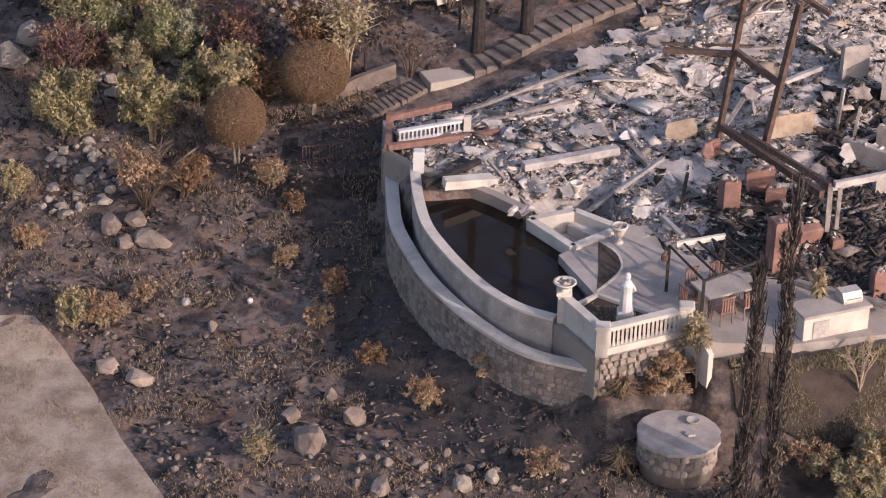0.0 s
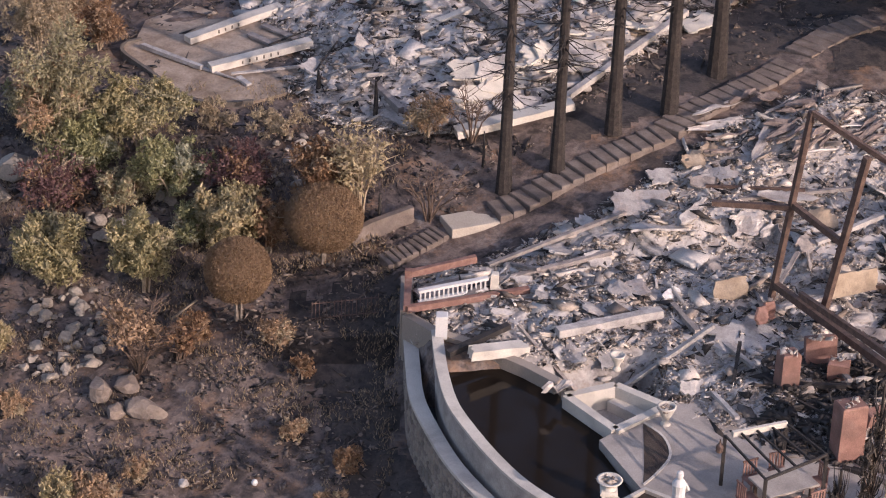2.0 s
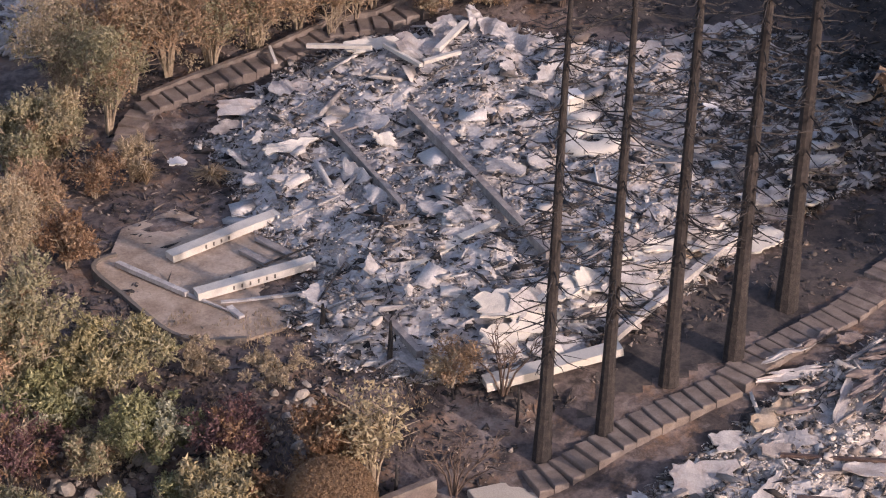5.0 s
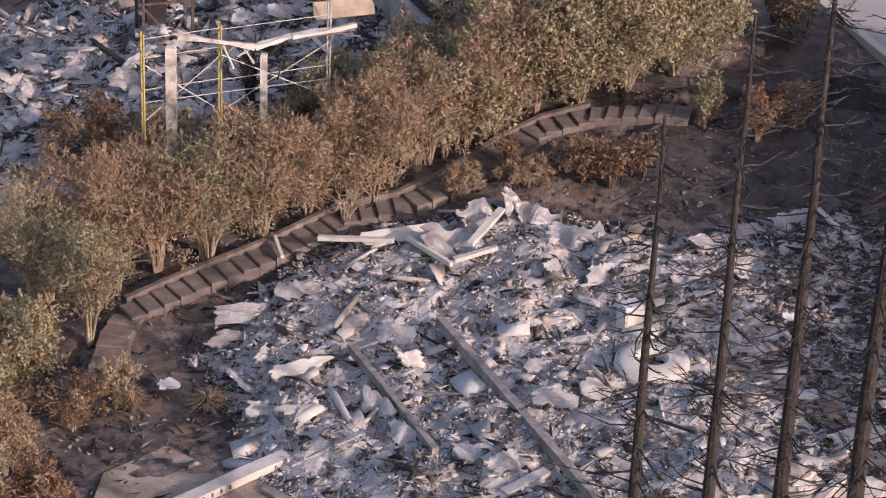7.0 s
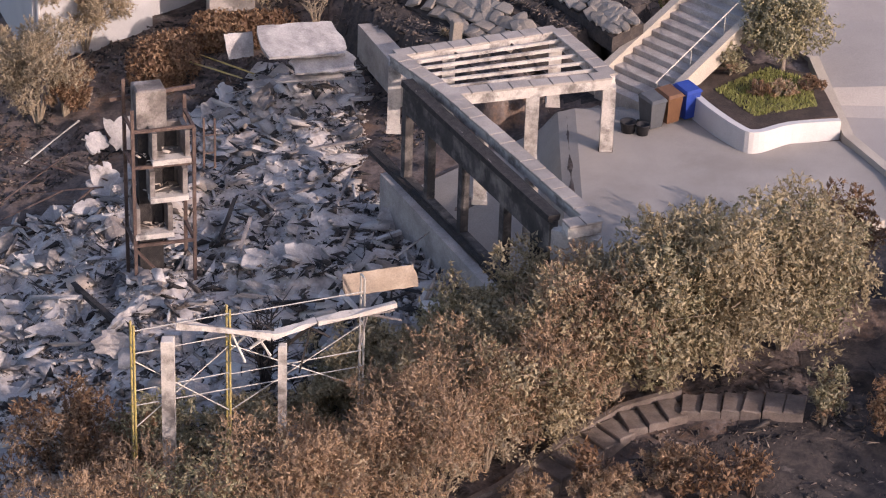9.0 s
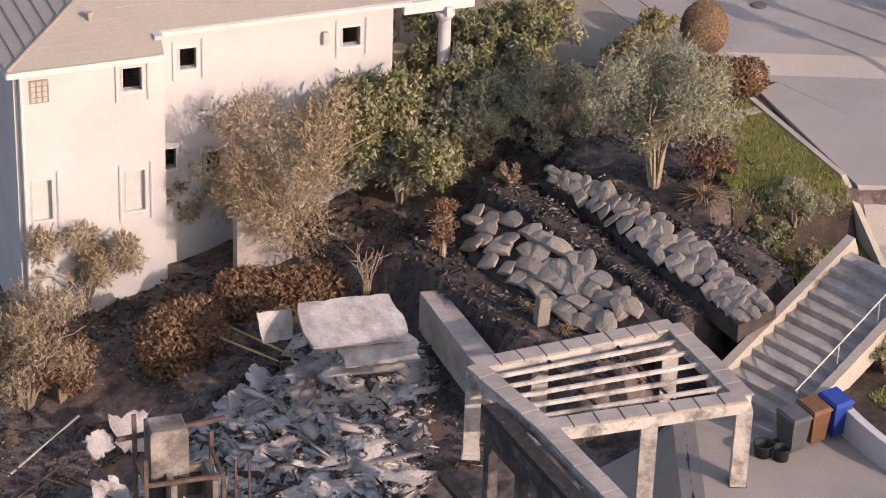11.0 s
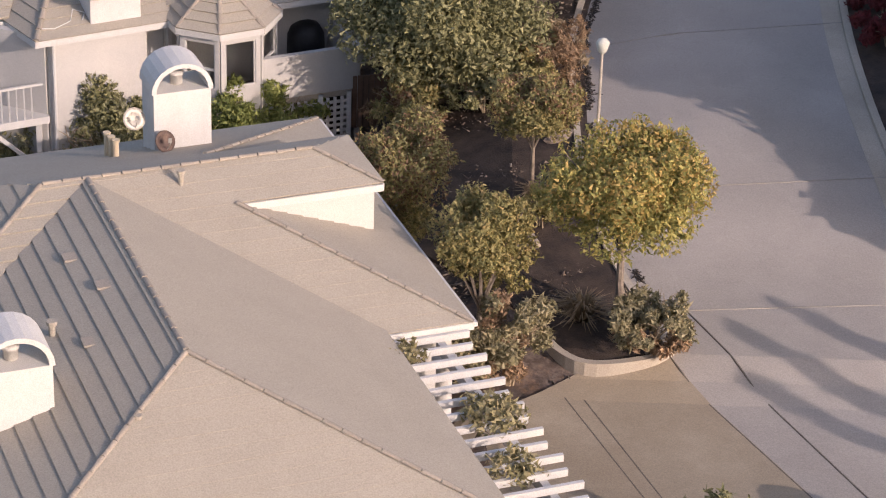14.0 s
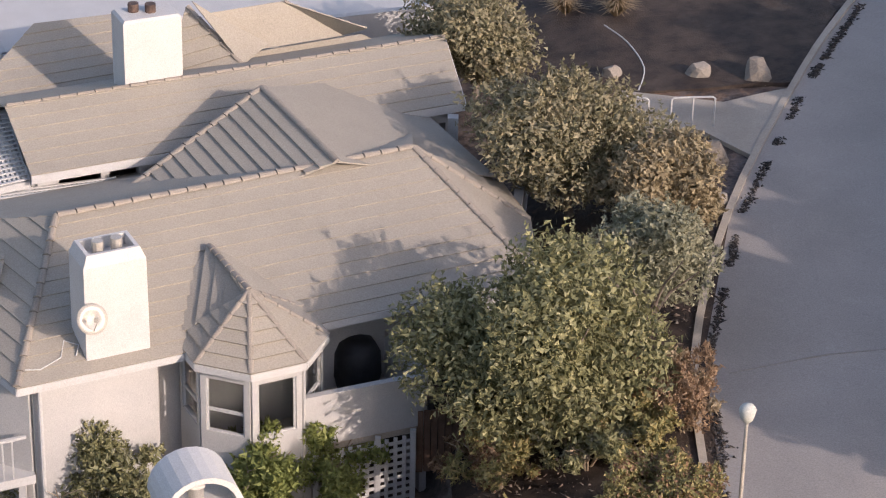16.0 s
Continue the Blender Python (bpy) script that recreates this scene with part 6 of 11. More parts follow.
# low retaining walls and a small iron fence by the stair foot
low = thing("low_wall", "low tan garden retaining wall", "wall", kind="structure")
part("wall_core", ribbon([(-4.43, 87.46), (-3.73, 87.95), (-2.46, 88.48)], 0.22, lambda x, y: ground_height(x, y) - 0.3, lambda x, y: ground_height(x, y) + 0.42), M["step"], low)
fence = thing("iron_fence", "low black iron fence panel by the terrace wall", "fence")
F0, F1 = Vector((-5.25, 84.12, -0.04)), Vector((-3.30, 84.10, 0.28))
for zz in (0.12, 0.62):
    part("rail", beam(F0 + Vector((0, 0, zz)), F1 + Vector((0, 0, zz)), 0.03, 0.03), M["steel"], fence)
for i in range(19):
    p = F0 + (F1 - F0) * i / 18
    part("picket", box(0.02, 0.02, 0.68, p.x, p.y, p.z), M["steel"], fence)

# ---- shrubs of the lower slope ----
U = 58.0
shrub(-13.45, 86.95, 120 * 1.18 / U, 150 / U, "yellowgreen", "yellow-green_leafy_shrub_on_the_stony_slope".replace("_", " "), 500 + 0, int(3200 * 1.2), 0.12 * 0.9, bare=0.08, lobes=18)
shrub(-10.42, 86.36, 105 * 1.18 / U, 155 / U, "yellowgreen", "half-scorched_shrub_with_yellow-green_top".replace("_", " "), 500 + 1, int(3000 * 1.2), 0.11 * 0.9, bare=0.08, lobes=18)
shrub(-7.90, 87.67, 125 * 1.18 / U, 130 / U, "paleyellow", "pale_yellow_dry_shrub_beside_topiary".replace("_", " "), 500 + 2, int(2800 * 1.2), 0.12 * 0.9, bare=0.08, lobes=18)
shrub(-6.76, 87.51, 60 * 1.18 / U, 110 / U, "rust", "rust-brown_scorched_shrub_beside_topiary".replace("_", " "), 500 + 3, int(1400 * 1.2), 0.1 * 0.9, bare=0.08, lobes=18)
shrub(-13.87, 92.12, 170 * 1.18 / U, 240 / U, "olive", "tall_feathery_olive-brown_shrub".replace("_", " "), 500 + 4, int(5200 * 1.2), 0.1 * 0.9, bare=0.08, lobes=18)
shrub(-15.41, 98.50, 150 * 1.18 / U, 170 / U, "feathery", "tan_feathery_scorched_shrub".replace("_", " "), 500 + 5, int(3600 * 1.2), 0.09 * 0.9, bare=0.08, lobes=18)
shrub(-11.27, 92.42, 150 * 1.18 / U, 150 / U, "yellowgreen", "green_and_yellow_dense_shrub".replace("_", " "), 500 + 6, int(3800 * 1.2), 0.1 * 0.9, bare=0.08, lobes=18)
shrub(-10.00, 89.99, 130 * 1.18 / U, 125 / U, "darkgreen", "dark_green_shrub_with_dry_tips".replace("_", " "), 500 + 7, int(3000 * 1.2), 0.1 * 0.9, bare=0.08, lobes=18)
shrub(-13.70, 89.74, 150 * 1.18 / U, 130 / U, "purple", "purple-brown_scorched_shrub_with_pale_stems".replace("_", " "), 500 + 8, int(1100 * 1.2), 0.1 * 0.9, bare=0.08, lobes=18)
shrub(-7.83, 89.72, 130 * 1.18 / U, 120 / U, "purple", "purple-brown_scorched_shrub_on_stony_slope".replace("_", " "), 500 + 9, int(1700 * 1.2), 0.1 * 0.9, bare=0.08, lobes=18)
shrub(-5.20, 88.86, 100 * 1.18 / U, 150 / U, "rust", "orange-brown_scorched_shrub_behind_topiary".replace("_", " "), 500 + 10, int(2400 * 1.2), 0.11 * 0.9, bare=0.08, lobes=18)
shrub(-15.38, 105.10, 190 * 1.18 / U, 150 / U, "olive", "olive-brown_leafy_shrub_above_the_slope".replace("_", " "), 500 + 11, int(4200 * 1.2), 0.11 * 0.9, bare=0.08, lobes=18)
shrub(-14.81, 93.96, 100 * 1.18 / U, 120 / U, "darkgreen", "dark_green_shrub_in_shade".replace("_", " "), 500 + 12, int(2200 * 1.2), 0.1 * 0.9, bare=0.08, lobes=18)
shrub(-12.99, 91.30, 120 * 1.18 / U, 120 / U, "darkgreen", "dark_green_shrub_in_shade".replace("_", " "), 500 + 13, int(2600 * 1.2), 0.1 * 0.9, bare=0.08, lobes=18)
shrub(-11.54, 89.66, 90 * 1.18 / U, 90 / U, "olive", "small_olive_shrub_between_stones".replace("_", " "), 500 + 14, int(1400 * 1.2), 0.09 * 0.9, bare=0.08, lobes=18)
shrub(-13.36, 98.66, 90 * 1.18 / U, 100 / U, "rust", "low_rust-brown_shrub_on_burnt_soil".replace("_", " "), 500 + 15, int(1300 * 1.2), 0.09 * 0.9, bare=0.08, lobes=18)
shrub(-12.10, 104.16, 60 * 1.18 / U, 90 / U, "feathery", "dry_tan_shrub_by_the_patio".replace("_", " "), 500 + 16, int(900 * 1.2), 0.09 * 0.9, bare=0.08, lobes=18)
shrub(-8.89, 93.17, 90 * 1.18 / U, 60 / U, "feathery", "low_tan_dry_shrub".replace("_", " "), 500 + 17, int(900 * 1.2), 0.08 * 0.9, bare=0.08, lobes=18)
shrub(-6.99, 92.71, 110 * 1.18 / U, 60 / U, "feathery", "low_tan_dry_grass_shrub".replace("_", " "), 500 + 18, int(1000 * 1.2), 0.08 * 0.9, bare=0.08, lobes=18)
shrub(-9.06, 87.97, 90 * 1.18 / U, 100 / U, "darkgreen", "dark_scorched_shrub_between_stones".replace("_", " "), 500 + 19, int(1600 * 1.2), 0.09 * 0.9, bare=0.08, lobes=18)
shrub(-11.80, 77.38, 62 * 1.18 / U, 80 / U, "paleyellow", "pale_yellow_dry_shrub_by_the_track".replace("_", " "), 500 + 20, int(1600 * 1.2), 0.09 * 0.9, bare=0.08, lobes=18)
shrub(-10.78, 77.37, 70 * 1.18 / U, 66 / U, "brown", "brown_scorched_shrub_by_the_track".replace("_", " "), 500 + 21, int(1500 * 1.2), 0.08 * 0.9, bare=0.08, lobes=18)
shrub(-9.78, 78.48, 50 * 1.18 / U, 40 / U, "brown", "low_brown_scorched_tuft".replace("_", " "), 500 + 22, int(600 * 1.2), 0.07 * 0.9, bare=0.08, lobes=18)
shrub(-3.88, 78.08, 55 * 1.18 / U, 55 / U, "rust", "low_rust-brown_scorched_tuft".replace("_", " "), 500 + 23, int(650 * 1.2), 0.07 * 0.9, bare=0.08, lobes=18)
shrub(-4.30, 76.60, 60 * 1.18 / U, 40 / U, "brown", "low_brown_scorched_tuft".replace("_", " "), 500 + 24, int(600 * 1.2), 0.07 * 0.9, bare=0.08, lobes=18)
shrub(-5.37, 81.83, 45 * 1.18 / U, 40 / U, "rust", "low_rust-brown_scorched_tuft".replace("_", " "), 500 + 25, int(600 * 1.2), 0.07 * 0.9, bare=0.08, lobes=18)
shrub(-2.55, 74.27, 60 * 1.18 / U, 40 / U, "rust", "low_rust-brown_scorched_tuft".replace("_", " "), 500 + 26, int(600 * 1.2), 0.07 * 0.9, bare=0.08, lobes=18)
shrub(-0.89, 72.04, 60 * 1.18 / U, 60 / U, "brown", "brown_scorched_bush_on_the_slope".replace("_", " "), 500 + 27, int(900 * 1.2), 0.07 * 0.9, bare=0.08, lobes=18)
shrub(1.05, 72.47, 80 * 1.18 / U, 50 / U, "brown", "brown_scorched_bush_by_the_wall".replace("_", " "), 500 + 28, int(900 * 1.2), 0.07 * 0.9, bare=0.08, lobes=18)
shrub(-5.56, 70.25, 60 * 1.18 / U, 55 / U, "olive", "low_scorched_bush_with_dry_stems".replace("_", " "), 500 + 29, int(400 * 1.2), 0.07 * 0.9, bare=0.08, lobes=18)
shrub(2.50, 68.60, 70 * 1.18 / U, 40 / U, "brown", "low_brown_scorched_tuft".replace("_", " "), 500 + 30, int(600 * 1.2), 0.07 * 0.9, bare=0.08, lobes=18)
shrub(-5.47, 79.56, 50 * 1.18 / U, 40 / U, "brown", "low_brown_scorched_tuft".replace("_", " "), 500 + 31, int(500 * 1.2), 0.07 * 0.9, bare=0.08, lobes=18)
shrub(-6.19, 83.09, 60 * 1.18 / U, 60 / U, "brown", "low_brown_scorched_bush".replace("_", " "), 500 + 32, int(800 * 1.2), 0.07 * 0.9, bare=0.08, lobes=18)
shrub(5.95, 70.9, 90 * 1.18 / U, 70 / U, "brown", "brown_scorched_bush_under_the_balustrade".replace("_", " "), 500 + 33, int(1600 * 1.2), 0.08 * 0.9, bare=0.08, lobes=18)
shrub(10.98, 67.63, 120 * 1.18 / U, 80 / U, "olive", "olive-tan_bush_below_the_terrace".replace("_", " "), 500 + 34, int(2600 * 1.2), 0.09 * 0.9, bare=0.08, lobes=18)
shrub(11.84, 68.55, 90 * 1.18 / U, 90 / U, "ochre", "tan_leafy_bush_below_the_terrace".replace("_", " "), 500 + 35, int(1800 * 1.2), 0.09 * 0.9, bare=0.08, lobes=18)
shrub(9.82, 68.55, 80 * 1.18 / U, 60 / U, "brown", "brown_low_bush_below_the_terrace".replace("_", " "), 500 + 36, int(1000 * 1.2), 0.08 * 0.9, bare=0.08, lobes=18)
shrub(-14.64, 84.20, 70 * 1.18 / U, 70 / U, "paleyellow", "pale_dry_shrub_on_the_stony_slope".replace("_", " "), 500 + 37, int(1200 * 1.2), 0.09 * 0.9, bare=0.08, lobes=18)
shrub(-13.73, 81.29, 60 * 1.18 / U, 50 / U, "brown", "low_brown_shrub_by_the_boulders".replace("_", " "), 500 + 38, int(800 * 1.2), 0.08 * 0.9, bare=0.08, lobes=18)
shrub(-8.65, 83.86, 60 * 1.18 / U, 50 / U, "rust", "low_rust-brown_shrub_on_burnt_soil".replace("_", " "), 500 + 39, int(800 * 1.2), 0.08 * 0.9, bare=0.08, lobes=18)
shrub(-2.13, 92.04, 90 * 1.18 / U, 80 / U, "brown", "low_scorched_bush_by_the_stair".replace("_", " "), 500 + 40, int(1000 * 1.2), 0.08 * 0.9, bare=0.08, lobes=18)
topiary(-5.08, 86.92, 0.55, 2.25, 1.95, "clipped", "round clipped topiary scorched orange-brown on a short stem", 601, 11000, 2)
topiary(-7.48, 84.65, 0.75, 1.9, 1.9, "clipped", "round clipped topiary scorched brown on forked stems", 602, 9500, 4)
bare_bush(-10.21, 82.73, 2.9, 2.1, "dead round bush with bare grey twigs and forked pale stem", 603, "darktwig", 12, 14, "brown", 1500)
bare_bush(-4.07, 88.31, 1.2, 3.2, "tall tan multi-stemmed shrub with dry leaves", 604, "twig", 9, 7, "ochre", 1500)
bare_bush(-1.97, 88.32, 2.6, 1.8, "bare scorched shrub beside the stair", 605, "darktwig", 9, 9)
bare_bush(-0.74, 91.56, 2.4, 2.0, "bare dead branches beside a pine", 606, "darktwig", 7, 9)
bare_bush(-9.04, 83.09, 1.6, 1.3, "low bare scorched shrub on burnt soil", 607, "darktwig", 8, 8, "rust", 500)
bare_bush(-13.75, 90.05, 2.4, 2.0, "scorched shrub with pale arching stems", 608, "twig", 9, 8)
bare_bush(11.28, 70.46, 2.0, 1.6, "bare burnt tree with pale branches below the terrace", 609, "twig", 6, 10)
tree(6.79, 70.98, 1.2, 1.1, 1.5, "ochre", "young tree with sparse orange dry leaves", 610, 900, 0.07, 0.035, 9)
tuft(4.65, 70.37, 0.75, 0.9, "palm", "dry brown spiky yucca clump", 611, 150, "yucca")
tuft(4.66, 68.73, 0.8, 0.9, "palm", "dry brown spiky yucca clump", 612, 150, "yucca")
tuft(-11.85, 104.12, 0.7, 0.9, "palm", "dry tan spiky yucca clump", 613, 130, "yucca")
bar_thing("fallen_branch", (-9.50, 84.94, -0.61), (-8.74, 85.20, -0.05), 0.06, 0.05, "twig", "pale fallen branch leaning on a bush", "branch")

# thin scorched grass over the burnt slope
rngg = np.random.default_rng(9)
pg = []
while len(pg) < 26000:
    x, y = rngg.uniform(-16, 6), rngg.uniform(66, 96)
    if noise.fractal((x * 0.5, y * 0.5, 9), 1.0, 2.0, 3) > 0.08 and not (x > -2.6 and y > 70):
        pg.append((x, y))
blades(pg, rngg, 0.1, LEAF["drygrass"], "dry_grass", "thin dry grass left on the burnt slope")

# cinders, twigs and chips strewn over the burnt slope


def litter(outline, n, seed, mat, small, large, label, gap=-0.2):
    rng = np.random.default_rng(seed)
    xs, ys = [p[0] for p in outline], [p[1] for p in outline]

    def where(r):
        while True:
            x, y = r.uniform(min(xs), max(xs)), r.uniform(min(ys), max(ys))
            if inside(outline, x, y) and noise.fractal((x * 0.6 + seed, y * 0.6, 2), 1.0, 2.0, 3) > gap:
                return x, y, ground_height(x, y) + roughness_of_ground(x, y) - 0.03

    v, f = chips(rng, where, int(n * 1.5), small, large * 0.9, 0.03, flatten=0.4, stick=0.45, power=3)
    tagged(big_mesh("ground_litter", v, f, M[mat]), label, "litter", kind="stuff")


SLOPE = [(-17, 79), (-13.1, 78.4), (-12.0, 76.9), (-10.7, 74.6), (-9.5, 72.0), (-8.0, 69.1), (-6.3, 66), (7.5, 64), (8, 69), (3.5, 70.3), (-0.5, 73), (-2.6, 78), (-2.7, 86), (0, 90.5), (6, 95), (6, 97), (-8, 94), (-17, 100)]
litter(SLOPE, 9000, 21, "litter_dark", 0.04, 0.3, "black cinders and charred twigs on the slope")
litter(SLOPE, 7500, 22, "litter_tan", 0.03, 0.24, "tan chips, dry stalks and small stones on the slope", 0.0)
BANK = [(-18, 97), (-10, 95), (-7, 93), (8, 95.5), (12, 99), (12, 118), (2, 118), (-8, 114), (-14, 111), (-18, 106)]
litter(BANK, 6000, 23, "litter_dark", 0.04, 0.3, "black cinders and charred twigs by the ruins")
litter(BANK, 5000, 24, "litter_tan", 0.03, 0.24, "tan chips and dry stalks by the ruins", 0.0)
YARD = [(-20, 131), (-8, 138), (-7, 131.5), (-2, 132.5), (1.5, 134.5), (0.2, 143), (-7, 144), (-19, 139)]
litter(YARD, 6000, 25, "litter_dark", 0.04, 0.25, "black cinders and twigs in the garden")
litter(YARD, 3500, 26, "litter_tan", 0.03, 0.2, "tan chips and dry stalks in the garden", 0.0)
VERGE = [(-12, 157), (-7.5, 154), (-6.5, 158), (-6.9, 168), (-6, 175), (-9, 178), (-12, 168)]
litter(VERGE, 5000, 27, "litter_tan", 0.03, 0.16, "brown bark mulch and dry leaves along the road", -0.6)

# ---- the middle burnt house ----
HOUSE_B = [(-10.55, 106.34), (-8.47, 109.91), (-6.32, 111.80), (-1.96, 112.66), (0.82, 111.33), (3.02, 110.35), (7.96, 111.82), (10.31, 109.88), (14.04, 108.42), (13.32, 103.77), (9.16, 101.25), (3.91, 95.14), (0.81, 93.04), (-1.08, 91.94), (-3.42, 92.20), (-5.67, 93.26), (-6.82, 95.21), (-6.27, 97.97), (-8.62, 100.81), (-9.23, 104.45)]
where_b = rubble_field(HOUSE_B, 0.6, (9500, 5200, 8500), 52, "grey and white ash, broken plaster and charred debris of a burnt house", plates=55)


splinters(where_b, 4500, 152, "black charred splinters among the ash rubble")


def east_of_b(r):
    while True:
        p = where_b(r)
        if p[0] > 4.5 + 1.5 * r.random():
            return p


splinters(east_of_b, 5000, 154, "black charred splinters and soot in the eastern rubble")


def onB(x, y):
    return rubble_top(HOUSE_B, x, y, 0.6)


sheet("patio", [(-12.53, 98.90), (-12.52, 98.23), (-11.61, 96.97), (-10.73, 95.75), (-10.05, 94.92), (-9.14, 94.48), (-7.83, 94.47), (-6.69, 94.94), (-6.16, 95.86), (-7.45, 97.53), (-6.33, 99.07), (-7.71, 101.34), (-8.91, 100.53), (-10.61, 101.98), (-12.07, 100.86), (-12.20, 99.31)], 0.05, M["dirt"], "dusty concrete patio with a curved dark edge", "pavement", rough=0.02)
pk = thing("patio_kerb", "dark curved kerb round the patio", "kerb", kind="structure")
part("kerb", ribbon(curve_points([(*q, 0) for q in [(-12.02, 99.14), (-12.52, 98.82), (-12.52, 98.23), (-11.61, 96.97), (-10.73, 95.75), (-10.05, 94.92), (-9.14, 94.48), (-7.83, 94.47)]], 4), 0.12, lambda x, y: ground_height(x, y) - 0.3, lambda x, y: ground_height(x, y) + 0.14), M["joint"], pk)


def long_beam(a, b, w, h, up, mat, label, seed, notches=0):
    """A long squared beam lying on the ground, with dark sockets along its face if it has them."""
    A, B = Vector((*a, 0)), Vector((*b, 0))
    A.z, B.z = ground_height(*a) + up, ground_height(*b) + up
    t = thing("fallen_beam", label, "beam", at=A)
    part("beam_body", beam(Vector((0, 0, 0)), B - A, w, h, 0.015), M[mat], t)
    d = (B - A).normalized()
    s = d.cross(Vector((0, 0, 1))).normalized()
    for i in range(notches):
        c = (B - A) * (0.3 + 0.07 * i) + s * (w / 2 - 0.005)
        part("bracket", box(0.05, 0.05, h * 0.5, c.x, c.y, c.z - h * 0.25), M["joint"], t)
    return t


def plan(*v):
    return v


long_beam(plan(-10.40, 98.64), plan(-7.42, 100.93), 0.42, 0.22, 0.22, "cream", "long white fallen beam across the patio", 1, 4)
long_beam(plan(-9.43, 96.52), plan(-6.19, 98.01), 0.42, 0.22, 0.22, "cream", "long white fallen beam across the patio", 2, 6)
long_beam(plan(-11.91, 98.50), plan(-9.71, 96.68), 0.16, 0.14, 0.16, "slab", "thin pale fallen rail on the patio", 3)
long_beam(plan(-9.80, 96.81), plan(-8.44, 95.75), 0.07, 0.07, 0.12, "slab", "thin pale fallen strip on the patio", 4)
long_beam(plan(-8.45, 95.93), plan(-8.04, 95.40), 0.2, 0.08, 0.12, "slab", "short pale fragment on the patio", 5)
long_beam(plan(-8.32, 98.95), plan(-7.17, 97.78), 0.25, 0.1, 0.14, "timber", "grey board fallen between beams", 6)
long_beam(plan(-7.91, 99.66), plan(-6.75, 98.41), 0.25, 0.1, 0.14, "timber", "grey board fallen between beams", 7)
long_beam(plan(-8.69, 96.13), plan(-6.25, 96.43), 0.1, 0.06, 0.16, "slab", "thin pale strip beside a beam", 8)
long_beam(plan(-4.33, 96.08), plan(-1.98, 98.28), 0.36, 0.3, 0.42, "cream", "cream broken wall top in the ash", 9)
long_beam(plan(-1.98, 98.28), plan(-0.92, 99.10), 0.3, 0.28, 0.5, "cream", "cream broken wall top in the ash", 10)
long_beam(plan(-3.65, 106.19), plan(0.54, 96.84), 0.22, 0.26, 0.75, "timber", "long grey wall plate running through the debris", 11)
long_beam(plan(-6.01, 105.31), plan(-3.68, 100.01), 0.16, 0.24, 0.7, "timber", "grey wall plate running through the debris", 12)
long_beam(plan(-4.85, 96.13), plan(-3.01, 92.96), 0.22, 0.24, 0.4, "timber", "grey wall plate in the debris", 13)
long_beam(plan(-7.12, 110.36), plan(-4.99, 109.94), 0.14, 0.12, 0.95, "cream", "white straight board on the debris", 14)
long_beam(plan(-4.60, 110.01), plan(-3.37, 108.52), 0.14, 0.12, 0.95, "cream", "white straight board on the debris", 15)
long_beam(plan(-3.29, 108.72), plan(-2.11, 109.16), 0.16, 0.12, 0.95, "cream", "white straight board on the debris", 16)
long_beam(plan(-2.87, 109.33), plan(-1.98, 110.96), 0.2, 0.12, 1.0, "cream", "white straight board on the debris", 17)
long_beam(plan(-8.40, 111.47), plan(-8.12, 110.42), 0.1, 0.1, 0.4, "cream", "short white post leaning by the stair", 18)
long_beam(plan(6.81, 110.51), plan(7.69, 108.93), 0.16, 0.12, 0.8, "cream", "white straight board on the debris", 19)
long_beam(plan(-1.24, 91.72), plan(2.42, 92.83), 0.5, 0.25, 0.3, "cream", "white fallen wall coping beside the pines", 20)
long_beam(plan(2.09, 93.02), plan(6.31, 98.94), 0.22, 0.2, 0.35, "slab", "pale long board beside the pines", 21)
debris(onB, -8.84, 104.66, 1.5, 0.8, 118, 35, 0, "slab", 0.06, 420 + 0)
debris(onB, -8.33, 105.59, 1.1, 0.4, 70, 30, 0, "cream", 0.05, 420 + 1)
debris(onB, -7.20, 104.44, 2.0, 0.5, 28, 25, 0, "cream", 0.05, 420 + 2)
debris(onB, -8.15, 103.08, 1.2, 0.6, 20, 20, 5, "slab", 0.06, 420 + 3)
debris(onB, -7.16, 102.47, 1.6, 0.35, 6, 10, 0, "slab", 0.03, 420 + 4)
debris(onB, -10.80, 104.70, 0.7, 0.45, 20, 10, 8, "trim", 0.05, 420 + 5)
debris(onB, -8.84, 107.93, 2.4, 0.8, 22, 22, 5, "sheet", 0.15, 420 + 6)
debris(onB, -7.52, 108.34, 1.6, 0.9, 25, 15, 8, "sheet", 0.12, 420 + 7)
debris(onB, -9.42, 106.79, 1.4, 0.7, -10, 40, 0, "timber", 0.05, 420 + 8)
debris(onB, -4.55, 110.85, 3.0, 0.6, 24, 30, 0, "cream", 0.06, 420 + 9)
debris(onB, -3.24, 109.86, 2.2, 1.4, 20, 25, 8, "sheet", 0.3, 420 + 10)
debris(onB, -2.66, 111.04, 1.6, 1.0, 40, 35, 12, "sheet", 0.35, 420 + 11)
debris(onB, -1.71, 112.03, 1.0, 1.1, 70, 62, 10, "sheet", 0.3, 420 + 12)
debris(onB, -2.32, 112.11, 1.4, 0.7, 30, 35, 8, "sheet", 0.25, 420 + 13)
debris(onB, -1.02, 111.43, 1.4, 0.8, -20, 30, 10, "sheet", 0.2, 420 + 14)
debris(onB, -5.25, 102.41, 1.5, 0.8, -48, 50, 0, "slab", 0.12, 420 + 15)
debris(onB, -4.58, 101.08, 1.2, 0.6, -48, 30, 0, "slab", 0.1, 420 + 16)
debris(onB, -2.02, 104.72, 0.6, 0.4, 75, 45, 8, "cream", 0.02, 420 + 17)
debris(onB, -2.50, 104.17, 0.6, 0.35, 70, 40, 8, "cream", 0.02, 420 + 18)
